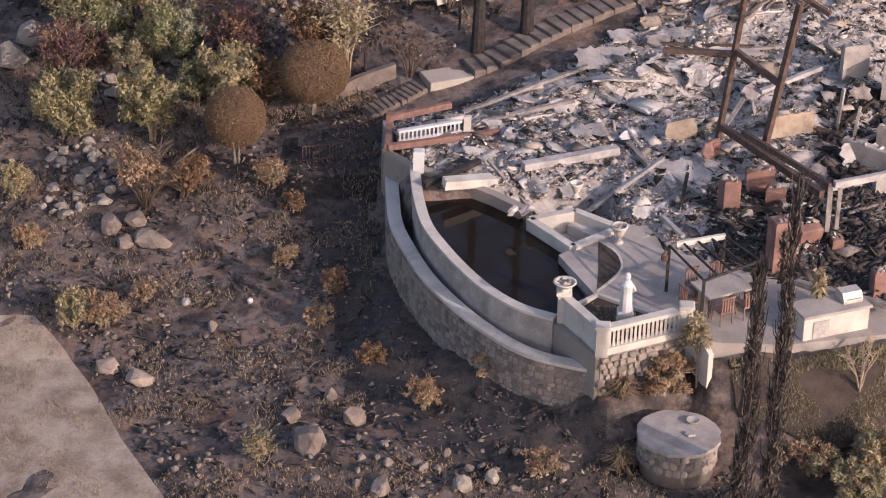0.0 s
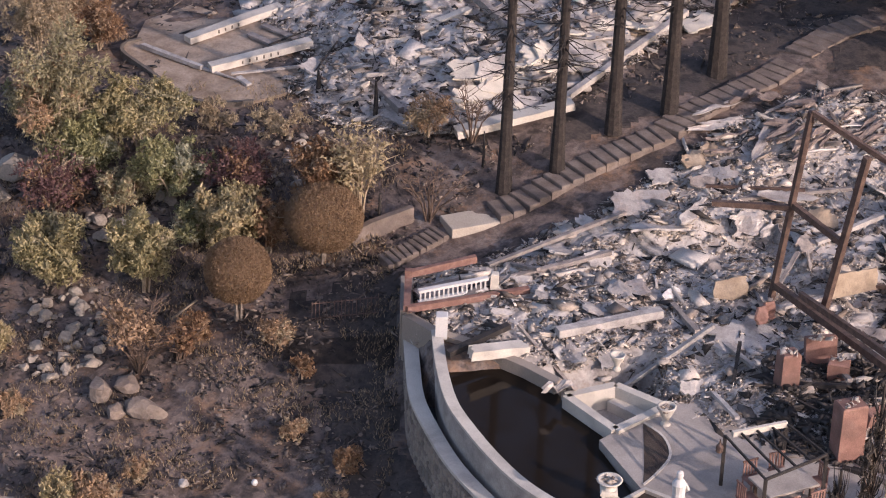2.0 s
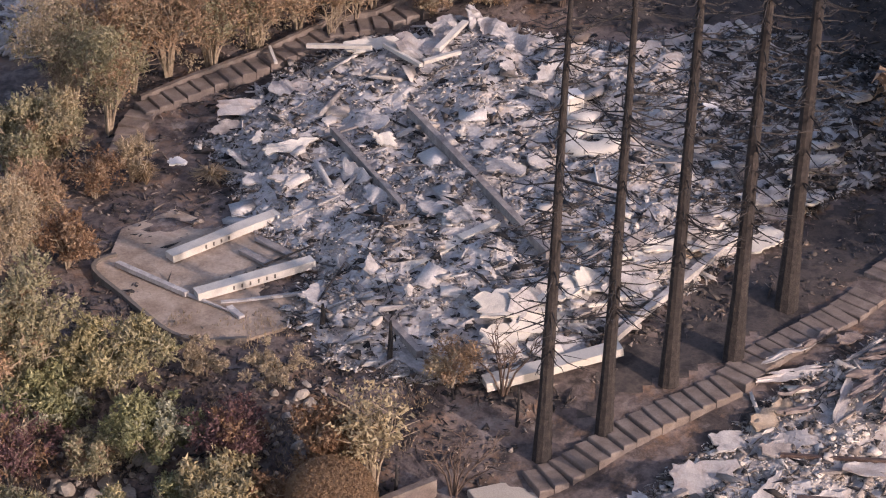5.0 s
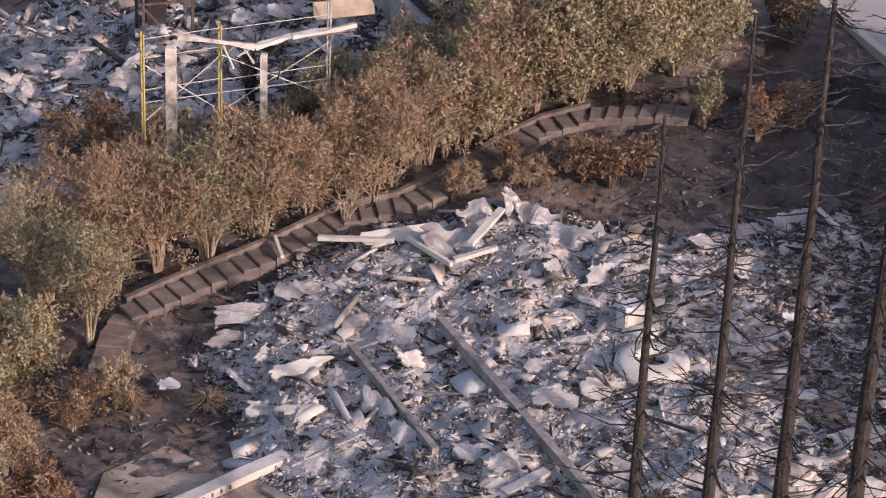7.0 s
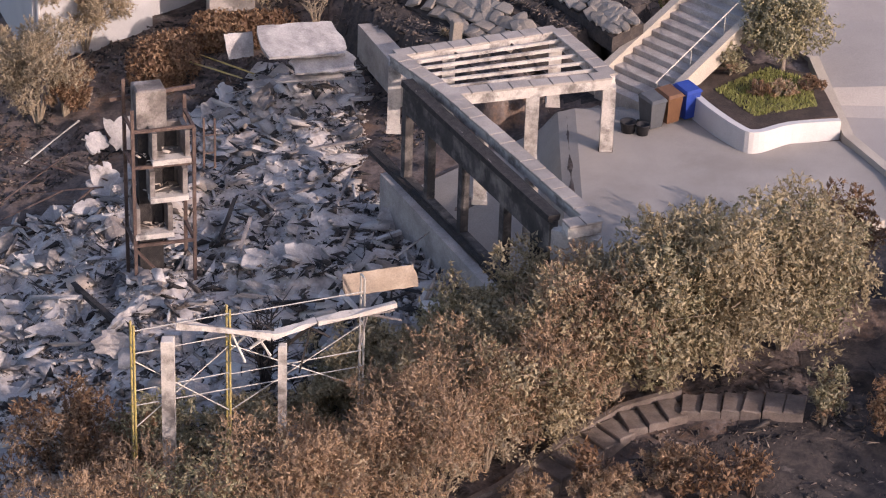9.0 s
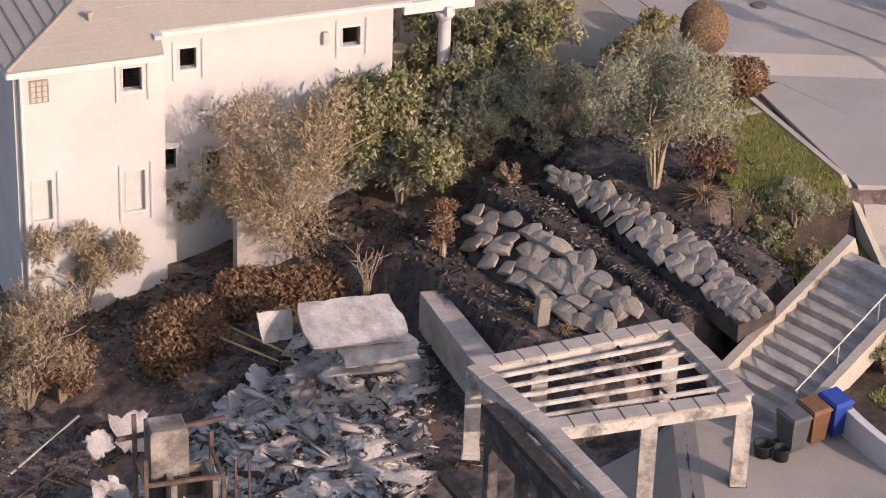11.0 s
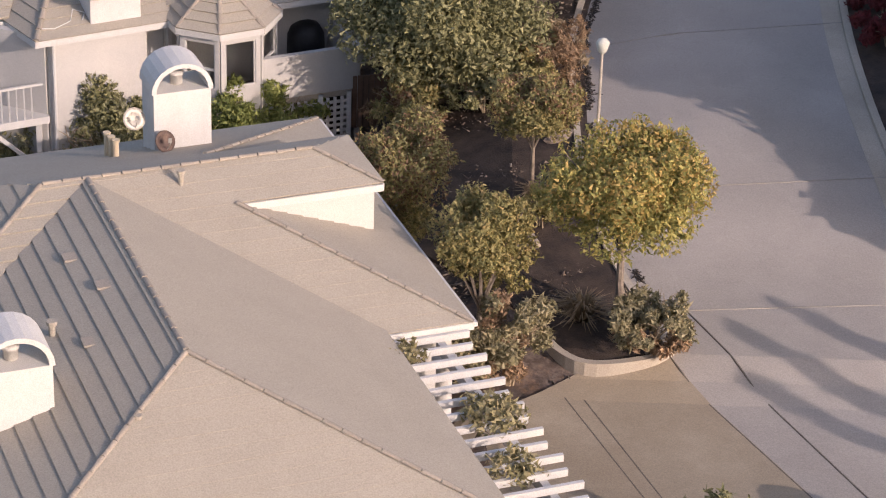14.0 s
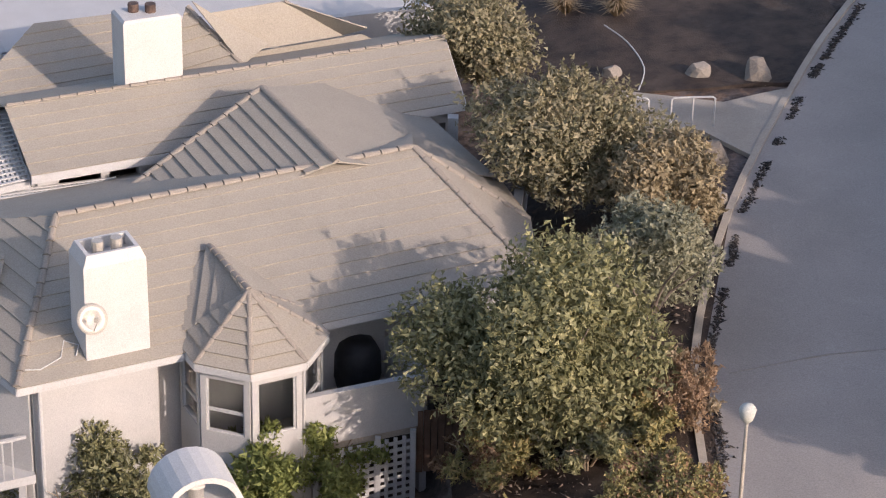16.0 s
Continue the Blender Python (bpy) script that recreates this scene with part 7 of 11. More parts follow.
debris(onB, -4.36, 104.40, 0.9, 0.6, 30, 30, 12, "cream", 0.1, 420 + 19)
debris(onB, -2.54, 99.96, 1.6, 0.8, 20, 10, 8, "slab", 0.1, 420 + 20)
debris(onB, -1.93, 99.30, 1.2, 0.8, 35, 18, 5, "slab", 0.1, 420 + 21)
debris(onB, 0.72, 107.85, 1.0, 0.7, 20, 50, 5, "slab", 0.05, 420 + 22)
debris(onB, -0.61, 108.05, 0.7, 0.5, 40, 35, 8, "slab", 0.05, 420 + 23)
debris(onB, 5.71, 105.58, 0.8, 0.6, 30, 30, 8, "trim", 0.05, 420 + 24)
debris(onB, 4.85, 109.99, 1.2, 0.8, 30, 35, 8, "sheet", 0.1, 420 + 25)
debris(onB, 3.77, 109.04, 1.4, 0.8, 15, 25, 8, "sheet", 0.15, 420 + 26)
debris(onB, 6.26, 110.63, 1.8, 0.9, 35, 30, 0, "sheet", 0.1, 420 + 27)
debris(onB, -0.09, 109.84, 1.6, 0.9, -30, 35, 5, "sheet", 0.25, 420 + 28)
debris(onB, 0.59, 110.05, 1.4, 0.6, 60, 40, 5, "sheet", 0.2, 420 + 29)
debris(onB, -0.67, 102.20, 1.4, 0.9, 15, 8, 5, "slab", 0.1, 420 + 30)
debris(onB, 0.44, 102.70, 1.2, 0.8, 60, 15, 5, "slab", 0.1, 420 + 31)
debris(onB, -5.36, 97.53, 0.8, 0.5, 90, 60, 0, "slab", 0.05, 420 + 32)
debris(onB, -4.44, 96.78, 0.9, 0.6, 80, 40, 0, "slab", 0.1, 420 + 33)
debris(onB, -5.96, 96.13, 1.0, 0.8, 60, 15, 0, "slab", 0.05, 420 + 34)
debris(onB, -3.37, 95.41, 0.6, 0.4, 80, 60, 0, "slab", 0.05, 420 + 35)
debris(onB, -5.16, 94.63, 0.7, 0.5, 10, 20, 0, "slab", 0.05, 420 + 36)
debris(onB, -0.48, 94.49, 2.4, 1.2, 24, 15, 4, "cream", 0.08, 420 + 37)
debris(onB, 1.42, 95.51, 1.6, 1.0, 30, 18, 4, "cream", 0.08, 420 + 38)
debris(onB, 2.90, 96.12, 1.8, 0.9, 32, 18, 4, "slab", 0.1, 420 + 39)
debris(onB, 4.81, 98.05, 1.8, 0.9, 35, 14, 4, "slab", 0.08, 420 + 40)
debris(onB, 6.84, 100.38, 2.0, 0.8, 34, 12, 4, "slab", 0.08, 420 + 41)
debris(onB, 1.60, 95.68, 1.4, 0.9, 60, 35, 5, "cream", 0.08, 420 + 42)
debris(onB, 2.79, 95.40, 1.8, 1.2, 20, 15, 5, "slab", 0.1, 420 + 43)
debris(onB, 0.22, 94.09, 2.2, 0.9, 24, 25, 4, "cream", 0.06, 420 + 44)
debris(onB, -0.79, 93.44, 1.6, 0.8, 30, 25, 4, "cream", 0.06, 420 + 45)
debris(onB, 0.73, 93.13, 1.8, 0.9, 20, 15, 4, "slab", 0.08, 420 + 46)
debris(onB, 4.61, 97.55, 1.2, 0.9, 30, 10, 6, "tan_panel", 0.05, 420 + 47)
debris(onB, 5.32, 97.76, 2.2, 0.5, 35, 18, 0, "slab", 0.05, 420 + 48)
debris(onB, -2.37, 92.60, 1.0, 0.7, 120, 40, 10, "sheet", 0.25, 420 + 49)
debris(onB, -3.13, 92.83, 1.8, 0.4, -40, 15, 0, "slab", 0.05, 420 + 50)
debris(onB, -1.06, 104.07, 0.9, 0.6, 10, 25, 0, "slab", 0.06, 420 + 51)
debris(onB, -4.89, 105.88, 1.2, 0.8, -20, 20, 5, "slab", 0.1, 420 + 52)
rngs = np.random.default_rng(470)
for i in range(26):
    f = i / 25
    x, y = 0.2 + 9.0 * f + rngs.normal() * 0.35, 93.9 + 8.3 * f + rngs.normal() * 0.5
    debris(onB, x, y, 0.9 + 1.3 * rngs.random(), 0.5 + 0.6 * rngs.random(), 38 + 25 * rngs.normal(), 14 * rngs.normal(), 7 * rngs.normal(), ("cream", "slab", "cream", "slab", "timber")[i % 5], 0.1, 470 + i, 0.2)
stick(onB, -5.86, 105.39, 2.2, 0.07, 25, 0.1, "timber", "grey_scorched stick lying in the ash".replace("_", " "), 40 + 0, "fallen_stick")
stick(onB, -3.73, 105.41, 1.8, 0.06, -50, 0.2, "char", "charred_black stick lying in the ash".replace("_", " "), 40 + 1, "fallen_stick")
stick(onB, -6.42, 100.65, 1.8, 0.06, 20, 0.1, "slab", "pale_straight stick lying in the ash".replace("_", " "), 40 + 2, "fallen_stick")
stick(onB, -4.35, 98.66, 1.6, 0.07, 70, 0.3, "char", "charred_black stick lying in the ash".replace("_", " "), 40 + 3, "fallen_stick")
stick(onB, -3.04, 102.79, 2.0, 0.06, -20, 0.1, "timber", "grey_scorched stick lying in the ash".replace("_", " "), 40 + 4, "fallen_stick")
stick(onB, 1.94, 101.00, 2.2, 0.07, -40, 0.2, "char", "charred_black stick lying in the ash".replace("_", " "), 40 + 5, "fallen_stick")
stick(onB, 4.11, 103.36, 2.0, 0.08, -35, 0.2, "timber", "grey_scorched stick lying in the ash".replace("_", " "), 40 + 6, "fallen_stick")
stick(onB, 5.63, 102.45, 2.4, 0.08, -38, 0.2, "timber", "grey_scorched stick lying in the ash".replace("_", " "), 40 + 7, "fallen_stick")
stick(onB, 3.64, 106.59, 2.0, 0.07, 20, 0.2, "char", "charred_black stick lying in the ash".replace("_", " "), 40 + 8, "fallen_stick")
stick(onB, -4.98, 95.55, 2.0, 0.07, 12, 0.1, "slab", "pale_straight stick lying in the ash".replace("_", " "), 40 + 9, "fallen_stick")
stick(onB, 0.02, 93.89, 1.6, 0.07, 8, 0.1, "slab", "pale_straight stick lying in the ash".replace("_", " "), 40 + 10, "fallen_stick")
stick(onB, 0.66, 105.43, 1.6, 0.07, 50, 0.2, "timber", "grey_scorched stick lying in the ash".replace("_", " "), 40 + 11, "fallen_stick")
stick(onB, -5.60, 96.36, 1.4, 0.05, 60, 0.4, "char", "charred_black stick lying in the ash".replace("_", " "), 40 + 12, "fallen_stick")
stick(onB, -6.91, 98.34, 1.6, 0.05, 30, 0.2, "char", "charred_black stick lying in the ash".replace("_", " "), 40 + 13, "fallen_stick")

ring = thing("round_fireplace", "round pale stone fire basin half buried in ash", "fireplace", at=(1.89, 103.78, 3.95))
part("rim", lathe([(0.95, -0.3), (1.0, 0.05), (0.98, 0.2), (0.8, 0.25), (0.46, 0.3), (0.4, 0.28), (0.38, 0.05), (0.36, -0.1)], 26), M["cream"], ring)
part("bowl", lathe([(0.42, -0.12), (0.4, -0.05), (0.05, -0.02)], 16), M["char"], ring)
boxes = thing("white_cabinet", "small white square cabinet standing in ash", "cabinet", at=(1.37, 105.44, 4.0), turn=25)
part("body", box(0.55, 0.5, 0.9, bevel=0.02), M["trim"], boxes)
part("cabinet_door", box(0.46, 0.03, 0.7, 0, -0.265, 0.1), M["cream"], boxes)

# upper garden stair with its low wall
stairB = thing("garden_stair", "tan stone garden stair with a low side wall along scorched hedge", "stairs", kind="structure")
SB = [(-12.64, 106.33), (-12.52, 107.77), (-12.23, 108.72), (-10.54, 109.82), (-8.38, 111.05), (-6.35, 112.51), (-4.78, 112.78), (-3.56, 113.49), (-1.62, 115.32), (-0.53, 116.15), (0.92, 116.56), (2.00, 116.40), (3.43, 116.10)]
stair_run(stairB, SB, 0.9, 0.5, lambda x, y: ground_height(x, y) + 0.1, M["step"])
part("side_wall", ribbon([(p[0] - 0.22, p[1] + 0.55) for p in SB[2:11]], 0.16, lambda x, y: ground_height(x, y) - 0.3, lambda x, y: ground_height(x, y) + 0.3), M["step"], stairB, "low tan side wall")

# ---- scorched hedge behind the middle house ----
V = 51.0
shrub(-14.65, 109.85, 234 / V, 190 / V, "olive", "olive-brown_scorched_shrub_with_bare_stems".replace("_", " "), 800 + 0, int(3510), 0.076, bare=0.11, nstems=9, lobes=22)
shrub(-13.17, 111.51, 264 / V, 210 / V, "brown", "brown_scorched_shrub_in_a_hedge".replace("_", " "), 800 + 1, int(4860), 0.076, bare=0.11, nstems=9, lobes=22)
shrub(-11.70, 110.85, 234 / V, 200 / V, "brown", "brown_scorched_shrub_with_bare_stems".replace("_", " "), 800 + 2, int(3780), 0.076, bare=0.16, nstems=9, lobes=22)
shrub(-10.41, 111.27, 202 / V, 190 / V, "olive", "olive-brown_scorched_shrub_with_pale_stems".replace("_", " "), 800 + 3, int(2970), 0.076, bare=0.18, nstems=9, lobes=22)
shrub(-9.01, 112.20, 202 / V, 190 / V, "brown", "brown_scorched_shrub_with_pale_stems".replace("_", " "), 800 + 4, int(2970), 0.076, bare=0.18, nstems=9, lobes=22)
shrub(-7.56, 112.89, 234 / V, 170 / V, "brown", "orange-brown_scorched_shrub_in_a_hedge".replace("_", " "), 800 + 5, int(4050), 0.076, bare=0.14, nstems=9, lobes=22)
shrub(-6.25, 113.64, 248 / V, 180 / V, "brown", "orange-brown_scorched_shrub_in_a_hedge".replace("_", " "), 800 + 6, int(4320), 0.076, bare=0.14, nstems=9, lobes=22)
shrub(-4.62, 114.88, 248 / V, 180 / V, "brown", "orange-brown_scorched_shrub_in_a_hedge".replace("_", " "), 800 + 7, int(4320), 0.076, bare=0.14, nstems=9, lobes=22)
shrub(-3.26, 116.06, 234 / V, 190 / V, "ochre", "tan_and_brown_scorched_shrub_in_a_hedge".replace("_", " "), 800 + 8, int(4590), 0.085, bare=0.09, nstems=9, lobes=22)
shrub(-2.03, 116.53, 234 / V, 210 / V, "brown", "brown_scorched_shrub_in_a_hedge".replace("_", " "), 800 + 9, int(4590), 0.085, bare=0.11, nstems=9, lobes=22)
shrub(-5.59, 116.90, 198 / V, 130 / V, "ochre", "ochre_leafy_hedge_shrub".replace("_", " "), 800 + 10, int(4320), 0.093, bare=0.05, nstems=9, lobes=22)
shrub(-6.88, 118.18, 198 / V, 120 / V, "ochre", "pale_ochre_leafy_hedge_shrub".replace("_", " "), 800 + 11, int(4050), 0.093, bare=0.05, nstems=9, lobes=22)
shrub(-8.10, 117.20, 144 / V, 90 / V, "ochre", "pale_ochre_leafy_hedge_shrub".replace("_", " "), 800 + 12, int(2970), 0.093, bare=0.05, nstems=9, lobes=22)
shrub(-9.76, 116.32, 144 / V, 100 / V, "ochre", "tan_leafy_hedge_shrub".replace("_", " "), 800 + 13, int(2700), 0.085, bare=0.05, nstems=9, lobes=22)
shrub(-13.78, 115.98, 198 / V, 140 / V, "rust", "rust-brown_shrub_in_a_hedge".replace("_", " "), 800 + 14, int(3780), 0.085, bare=0.05, nstems=9, lobes=22)
shrub(-11.93, 116.19, 171 / V, 120 / V, "olive", "olive_leafy_hedge_shrub".replace("_", " "), 800 + 15, int(3240), 0.085, bare=0.05, nstems=9, lobes=22)
shrub(-4.05, 118.73, 198 / V, 150 / V, "ochre", "ochre_leafy_hedge_shrub".replace("_", " "), 800 + 16, int(4320), 0.093, bare=0.05, nstems=9, lobes=22)
shrub(-2.47, 119.27, 211 / V, 170 / V, "ochre", "ochre_leafy_hedge_shrub".replace("_", " "), 800 + 17, int(4860), 0.093, bare=0.05, nstems=9, lobes=22)
shrub(-0.93, 117.33, 224 / V, 220 / V, "ochre", "tall_ochre_leafy_hedge_shrub".replace("_", " "), 800 + 18, int(6210), 0.093, bare=0.07, nstems=9, lobes=22)
shrub(0.48, 117.75, 237 / V, 240 / V, "ochre", "tall_ochre_and_olive_hedge_shrub".replace("_", " "), 800 + 19, int(7020), 0.093, bare=0.07, nstems=9, lobes=22)
shrub(1.89, 118.15, 251 / V, 240 / V, "ochre", "tall_ochre_and_olive_hedge_shrub".replace("_", " "), 800 + 20, int(7560), 0.093, bare=0.07, nstems=9, lobes=22)
shrub(3.33, 118.77, 237 / V, 220 / V, "ochre", "tall_olive_hedge_shrub_with_pale_leaves".replace("_", " "), 800 + 21, int(6750), 0.093, bare=0.05, nstems=9, lobes=22)
shrub(4.63, 121.47, 158 / V, 120 / V, "rust", "rust-brown_shrub_by_the_drive".replace("_", " "), 800 + 22, int(2430), 0.085, bare=0.05, nstems=9, lobes=22)
shrub(0.32, 113.74, 94 / V, 60 / V, "brown", "dark_brown_scorched_bush_on_dark_ground".replace("_", " "), 800 + 24, int(1300), 0.07, bare=0.05, nstems=9, lobes=22)
shrub(-1.25, 113.40, 102 / V, 50 / V, "brown", "dark_brown_scorched_bush_by_the_stair".replace("_", " "), 800 + 26, int(1300), 0.07, bare=0.05, nstems=9, lobes=22)
shrub(4.02, 115.57, 60 / V, 90 / V, "olive", "olive-brown_scorched_bush_on_dark_ground".replace("_", " "), 800 + 27, int(1000), 0.07, bare=0.05, nstems=9, lobes=22)
shrub(-3.11, 113.20, 76 / V, 60 / V, "brown", "low_brown_scorched_bush_by_the_stair".replace("_", " "), 800 + 30, int(900), 0.07, bare=0.05, nstems=9, lobes=22)
shrub(-14.81, 105.46, 130 / V, 130 / V, "ochre", "ochre_dry_shrub_by_the_stair_foot".replace("_", " "), 800 + 31, int(2970), 0.085, bare=0.07, nstems=9, lobes=22)
shrub(-15.02, 109.14, 150 / V, 200 / V, "feathery", "feathery_tan_scorched_shrub".replace("_", " "), 800 + 32, int(3510), 0.068, bare=0.14, nstems=9, lobes=22)
shrub(-13.24, 107.58, 120 / V, 190 / V, "olive", "olive-brown_shrub_with_bare_stems".replace("_", " "), 800 + 33, int(2430), 0.076, bare=0.18, nstems=9, lobes=22)
shrub(-14.60, 101.10, 110 / V, 120 / V, "brown", "brown_dry_shrub_beside_the_patio".replace("_", " "), 800 + 34, int(2025), 0.085, bare=0.05, nstems=9, lobes=22)
shrub(-13.14, 103.18, 100 / V, 90 / V, "rust", "low_rust-brown_shrub_beside_the_patio".replace("_", " "), 800 + 35, int(1215), 0.068, bare=0.02, nstems=9, lobes=22)
shrub(5.53, 114.80, 70 / V, 90 / V, "rust", "rust-brown_bush_on_dark_ground".replace("_", " "), 800 + 37, int(1080), 0.076, bare=0.05, nstems=9, lobes=22)
shrub(6.59, 115.52, 70 / V, 80 / V, "rust", "rust-brown_bush_on_dark_ground".replace("_", " "), 800 + 38, int(945), 0.076, bare=0.05, nstems=9, lobes=22)
bare_bush(-10.22, 111.05, 1.7, 2.2, "pale bare multi-stemmed shrub by the stair", 830, "twig", 10, 6)
bare_bush(-8.78, 111.96, 1.5, 2.6, "pale bare multi-stemmed shrub in the hedge", 831, "twig", 8, 6)
bare_bush(-6.31, 113.10, 1.6, 2.2, "pale bare multi-stemmed shrub in the hedge", 832, "twig", 7, 6)
bare_bush(-4.06, 115.01, 1.6, 2.0, "pale bare multi-stemmed shrub in the hedge", 833, "twig", 7, 6)
bare_bush(-12.71, 109.90, 1.6, 2.2, "bare tan shrub by the stair foot", 834, "twig", 9, 6)
bare_bush(-15.36, 111.64, 1.8, 2.4, "bare purple-brown shrub in the hedge", 835, "darktwig", 10, 9)
tuft(-11.66, 103.86, 0.6, 1.0, "palm", "dry tan spiky yucca clump", 836, 130, "yucca")
tuft(-9.65, 103.92, 0.9, 0.5, "drygrass", "flattened dry grass clump in ash", 837, 180)
# tall charred column of a burnt topiary
burnt_top = thing("burnt_topiary", "tall clipped cypress charred black and brown", "topiary", at=(6.87, 119.70, 6.09))
v, f = leaves([(0, 0, 0.9, 0.62, 1.2), (-0.05, 0, 1.7, 0.8, 0.9), (-0.08, 0, 2.35, 0.82, 0.85), (-0.08, 0, 2.75, 0.78, 0.6)], 9000, 0.06, np.random.default_rng(5), inner=0.78)
big_mesh("foliage", v, f, LEAF["charleaf"], burnt_top)
v, f = leaves([(-0.05, 0, 1.7, 0.8, 0.9), (-0.08, 0, 2.6, 0.8, 0.8)], 1500, 0.06, np.random.default_rng(6), inner=0.8)
big_mesh("brown_leaves", v, f, LEAF["rust"], burnt_top)
part("trunk", tube([(0, 0, 0), (0, 0, 2.4)], 0.08, 6), M["char"], burnt_top)
kerb2 = part("drive_kerb", ribbon([(5.2, 123.0), (5.75, 123.8), (6.5, 124.3)], 0.18, 5.9, lambda x, y: ground_height(x, y) + 0.22), M["concrete"])
tagged(kerb2, "short pale concrete kerb at the edge of the drive", "kerb", kind="structure")

for i, (x, y, h) in enumerate(((-6.44, 112.3, 1.5), (-5.61, 113.2, 1.4), (-4.39, 114.7, 1.5), (-2.93, 115.9, 1.3), (-2.14, 116.2, 1.4), (0.24, 118.4, 1.2), (-5.1, 113.9, 1.2), (-3.6, 115.3, 1.3))):
    bare_bush(x, y, 1.3, h, "pale bare stems at the foot of the scorched hedge", 1300 + i, "twig", 8, 6)
for i, (x, y, h) in enumerate(((1.22, 113.06, 1.5), (0.4, 113.4, 1.0), (-1.58, 113.97, 1.0), (2.1, 113.3, 1.3))):
    bare_bush(x, y, 1.2, h, "bare rust-brown shrub below the scorched hedge", 1320 + i, "darktwig", 9, 7, "rust", 500)

# ---- the upper burnt house with its carport ----
HOUSE_C = [(-26, 113.5), (-13, 112.6), (-6.0, 115.6), (-2.6, 118.4), (-2.6, 120.2), (-6.2, 127.6), (-7.6, 130.2), (-7.6, 136.4), (-10.5, 137.2), (-12.6, 135.6), (-15.5, 131.5), (-20, 130), (-26, 128)]
where_c = rubble_field(HOUSE_C, 0.8, (5200, 3200, 10500), 53, "blue-grey plaster, ash and twisted debris of a burnt house", plates=9)


def by_scaffold(r):
    while True:
        p = where_c(r)
        if r.random() < 0.22 + 0.78 * (math.hypot((p[0] + 8.5) / 3.2, (p[1] - 117.0) / 1.8) < 1) + 0.5 * (math.hypot((p[0] + 7.5) / 1.6, (p[1] - 123) / 4.0) < 1):
            return p


splinters(by_scaffold, 12000, 153, "black charred splinters and soot in the debris")


def onC(x, y):
    return rubble_top(HOUSE_C, x, y, 0.8)


debris(onC, -15.71, 123.67, 1.8, 0.8, 20, 20, 8, "slab", 0.08, 540 + 0)
debris(onC, -16.82, 125.39, 1.2, 0.6, 10, 15, 8, "slab", 0.05, 540 + 1)
debris(onC, -9.61, 125.49, 1.0, 0.9, 30, 30, 10, "slab", 0.05, 540 + 2)
debris(onC, -8.89, 125.08, 1.3, 1.0, 20, 35, 8, "slab", 0.05, 540 + 3)
debris(onC, -10.20, 125.05, 1.1, 0.8, -15, 20, 8, "slab", 0.05, 540 + 4)
debris(onC, -8.05, 125.27, 1.0, 0.7, 45, 30, 10, "slab", 0.05, 540 + 5)
debris(onC, -6.87, 127.26, 1.2, 0.8, 40, 40, 8, "slab", 0.05, 540 + 6)
debris(onC, -7.82, 127.13, 1.4, 0.5, 20, 20, 5, "slab", 0.05, 540 + 7)
debris(onC, -9.39, 127.06, 0.9, 0.5, 75, 45, 0, "slab", 0.05, 540 + 8)
debris(onC, -8.39, 131.08, 2.2, 0.5, 15, 12, 4, "slab", 0.12, 540 + 9)
debris(onC, -9.87, 129.74, 1.8, 0.6, -28, 18, 4, "slab", 0.06, 540 + 10)
debris(onC, -8.90, 129.75, 1.4, 0.4, 10, 15, 4, "slab", 0.06, 540 + 11)
debris(onC, -10.70, 134.74, 1.2, 0.6, 20, 20, 5, "slab", 0.05, 540 + 12)
debris(onC, -9.72, 132.66, 1.0, 0.7, 40, 20, 5, "slab", 0.05, 540 + 13)
debris(onC, -7.55, 128.47, 1.6, 0.4, -5, 12, 4, "slab", 0.05, 540 + 14)
debris(onC, -9.00, 128.62, 1.5, 0.5, -30, 20, 4, "slab", 0.05, 540 + 15)
debris(onC, -15.02, 131.77, 1.6, 1.0, 25, 8, 5, "slab", 0.05, 540 + 16)
debris(onC, -13.58, 130.80, 1.4, 0.9, 15, 8, 5, "slab", 0.05, 540 + 17)
debris(onC, -15.76, 133.74, 1.0, 0.7, 60, 40, 0, "slab", 0.05, 540 + 18)
debris(onC, -15.01, 133.98, 1.2, 1.2, 10, 75, 0, "slab", 0.02, 540 + 19)
debris(onC, -15.54, 130.49, 1.4, 0.7, 35, 25, 8, "slab", 0.05, 540 + 20)
debris(onC, -11.97, 135.64, 1.0, 0.8, 70, 45, 0, "trim", 0.05, 540 + 21)
debris(onC, -12.44, 135.03, 1.2, 0.6, 60, 30, 0, "slab", 0.05, 540 + 22)
debris(onC, -16.82, 127.61, 1.2, 0.7, 20, 20, 5, "slab", 0.05, 540 + 23)
debris(onC, -16.17, 120.06, 1.6, 0.8, 10, 10, 5, "slab", 0.05, 540 + 24)
debris(onC, -14.52, 117.61, 1.2, 0.8, 10, 10, 5, "slab", 0.05, 540 + 25)
debris(onC, -15.68, 116.77, 1.4, 0.8, 20, 10, 5, "slab", 0.05, 540 + 26)
debris(onC, -10.24, 117.43, 1.2, 0.8, 10, 20, 5, "slab", 0.05, 540 + 27)
debris(onC, -7.81, 119.84, 1.2, 0.8, 80, 30, 5, "slab", 0.05, 540 + 28)
debris(onC, -6.39, 120.58, 1.4, 0.8, 60, 40, 5, "slab", 0.05, 540 + 29)
debris(onC, -4.66, 124.45, 1.9, 1.1, -68, 62, 0, "slab", 0.03, 540 + 30)
debris(onC, -7.10, 122.22, 1.0, 0.8, 20, 40, 5, "slab", 0.1, 540 + 31)
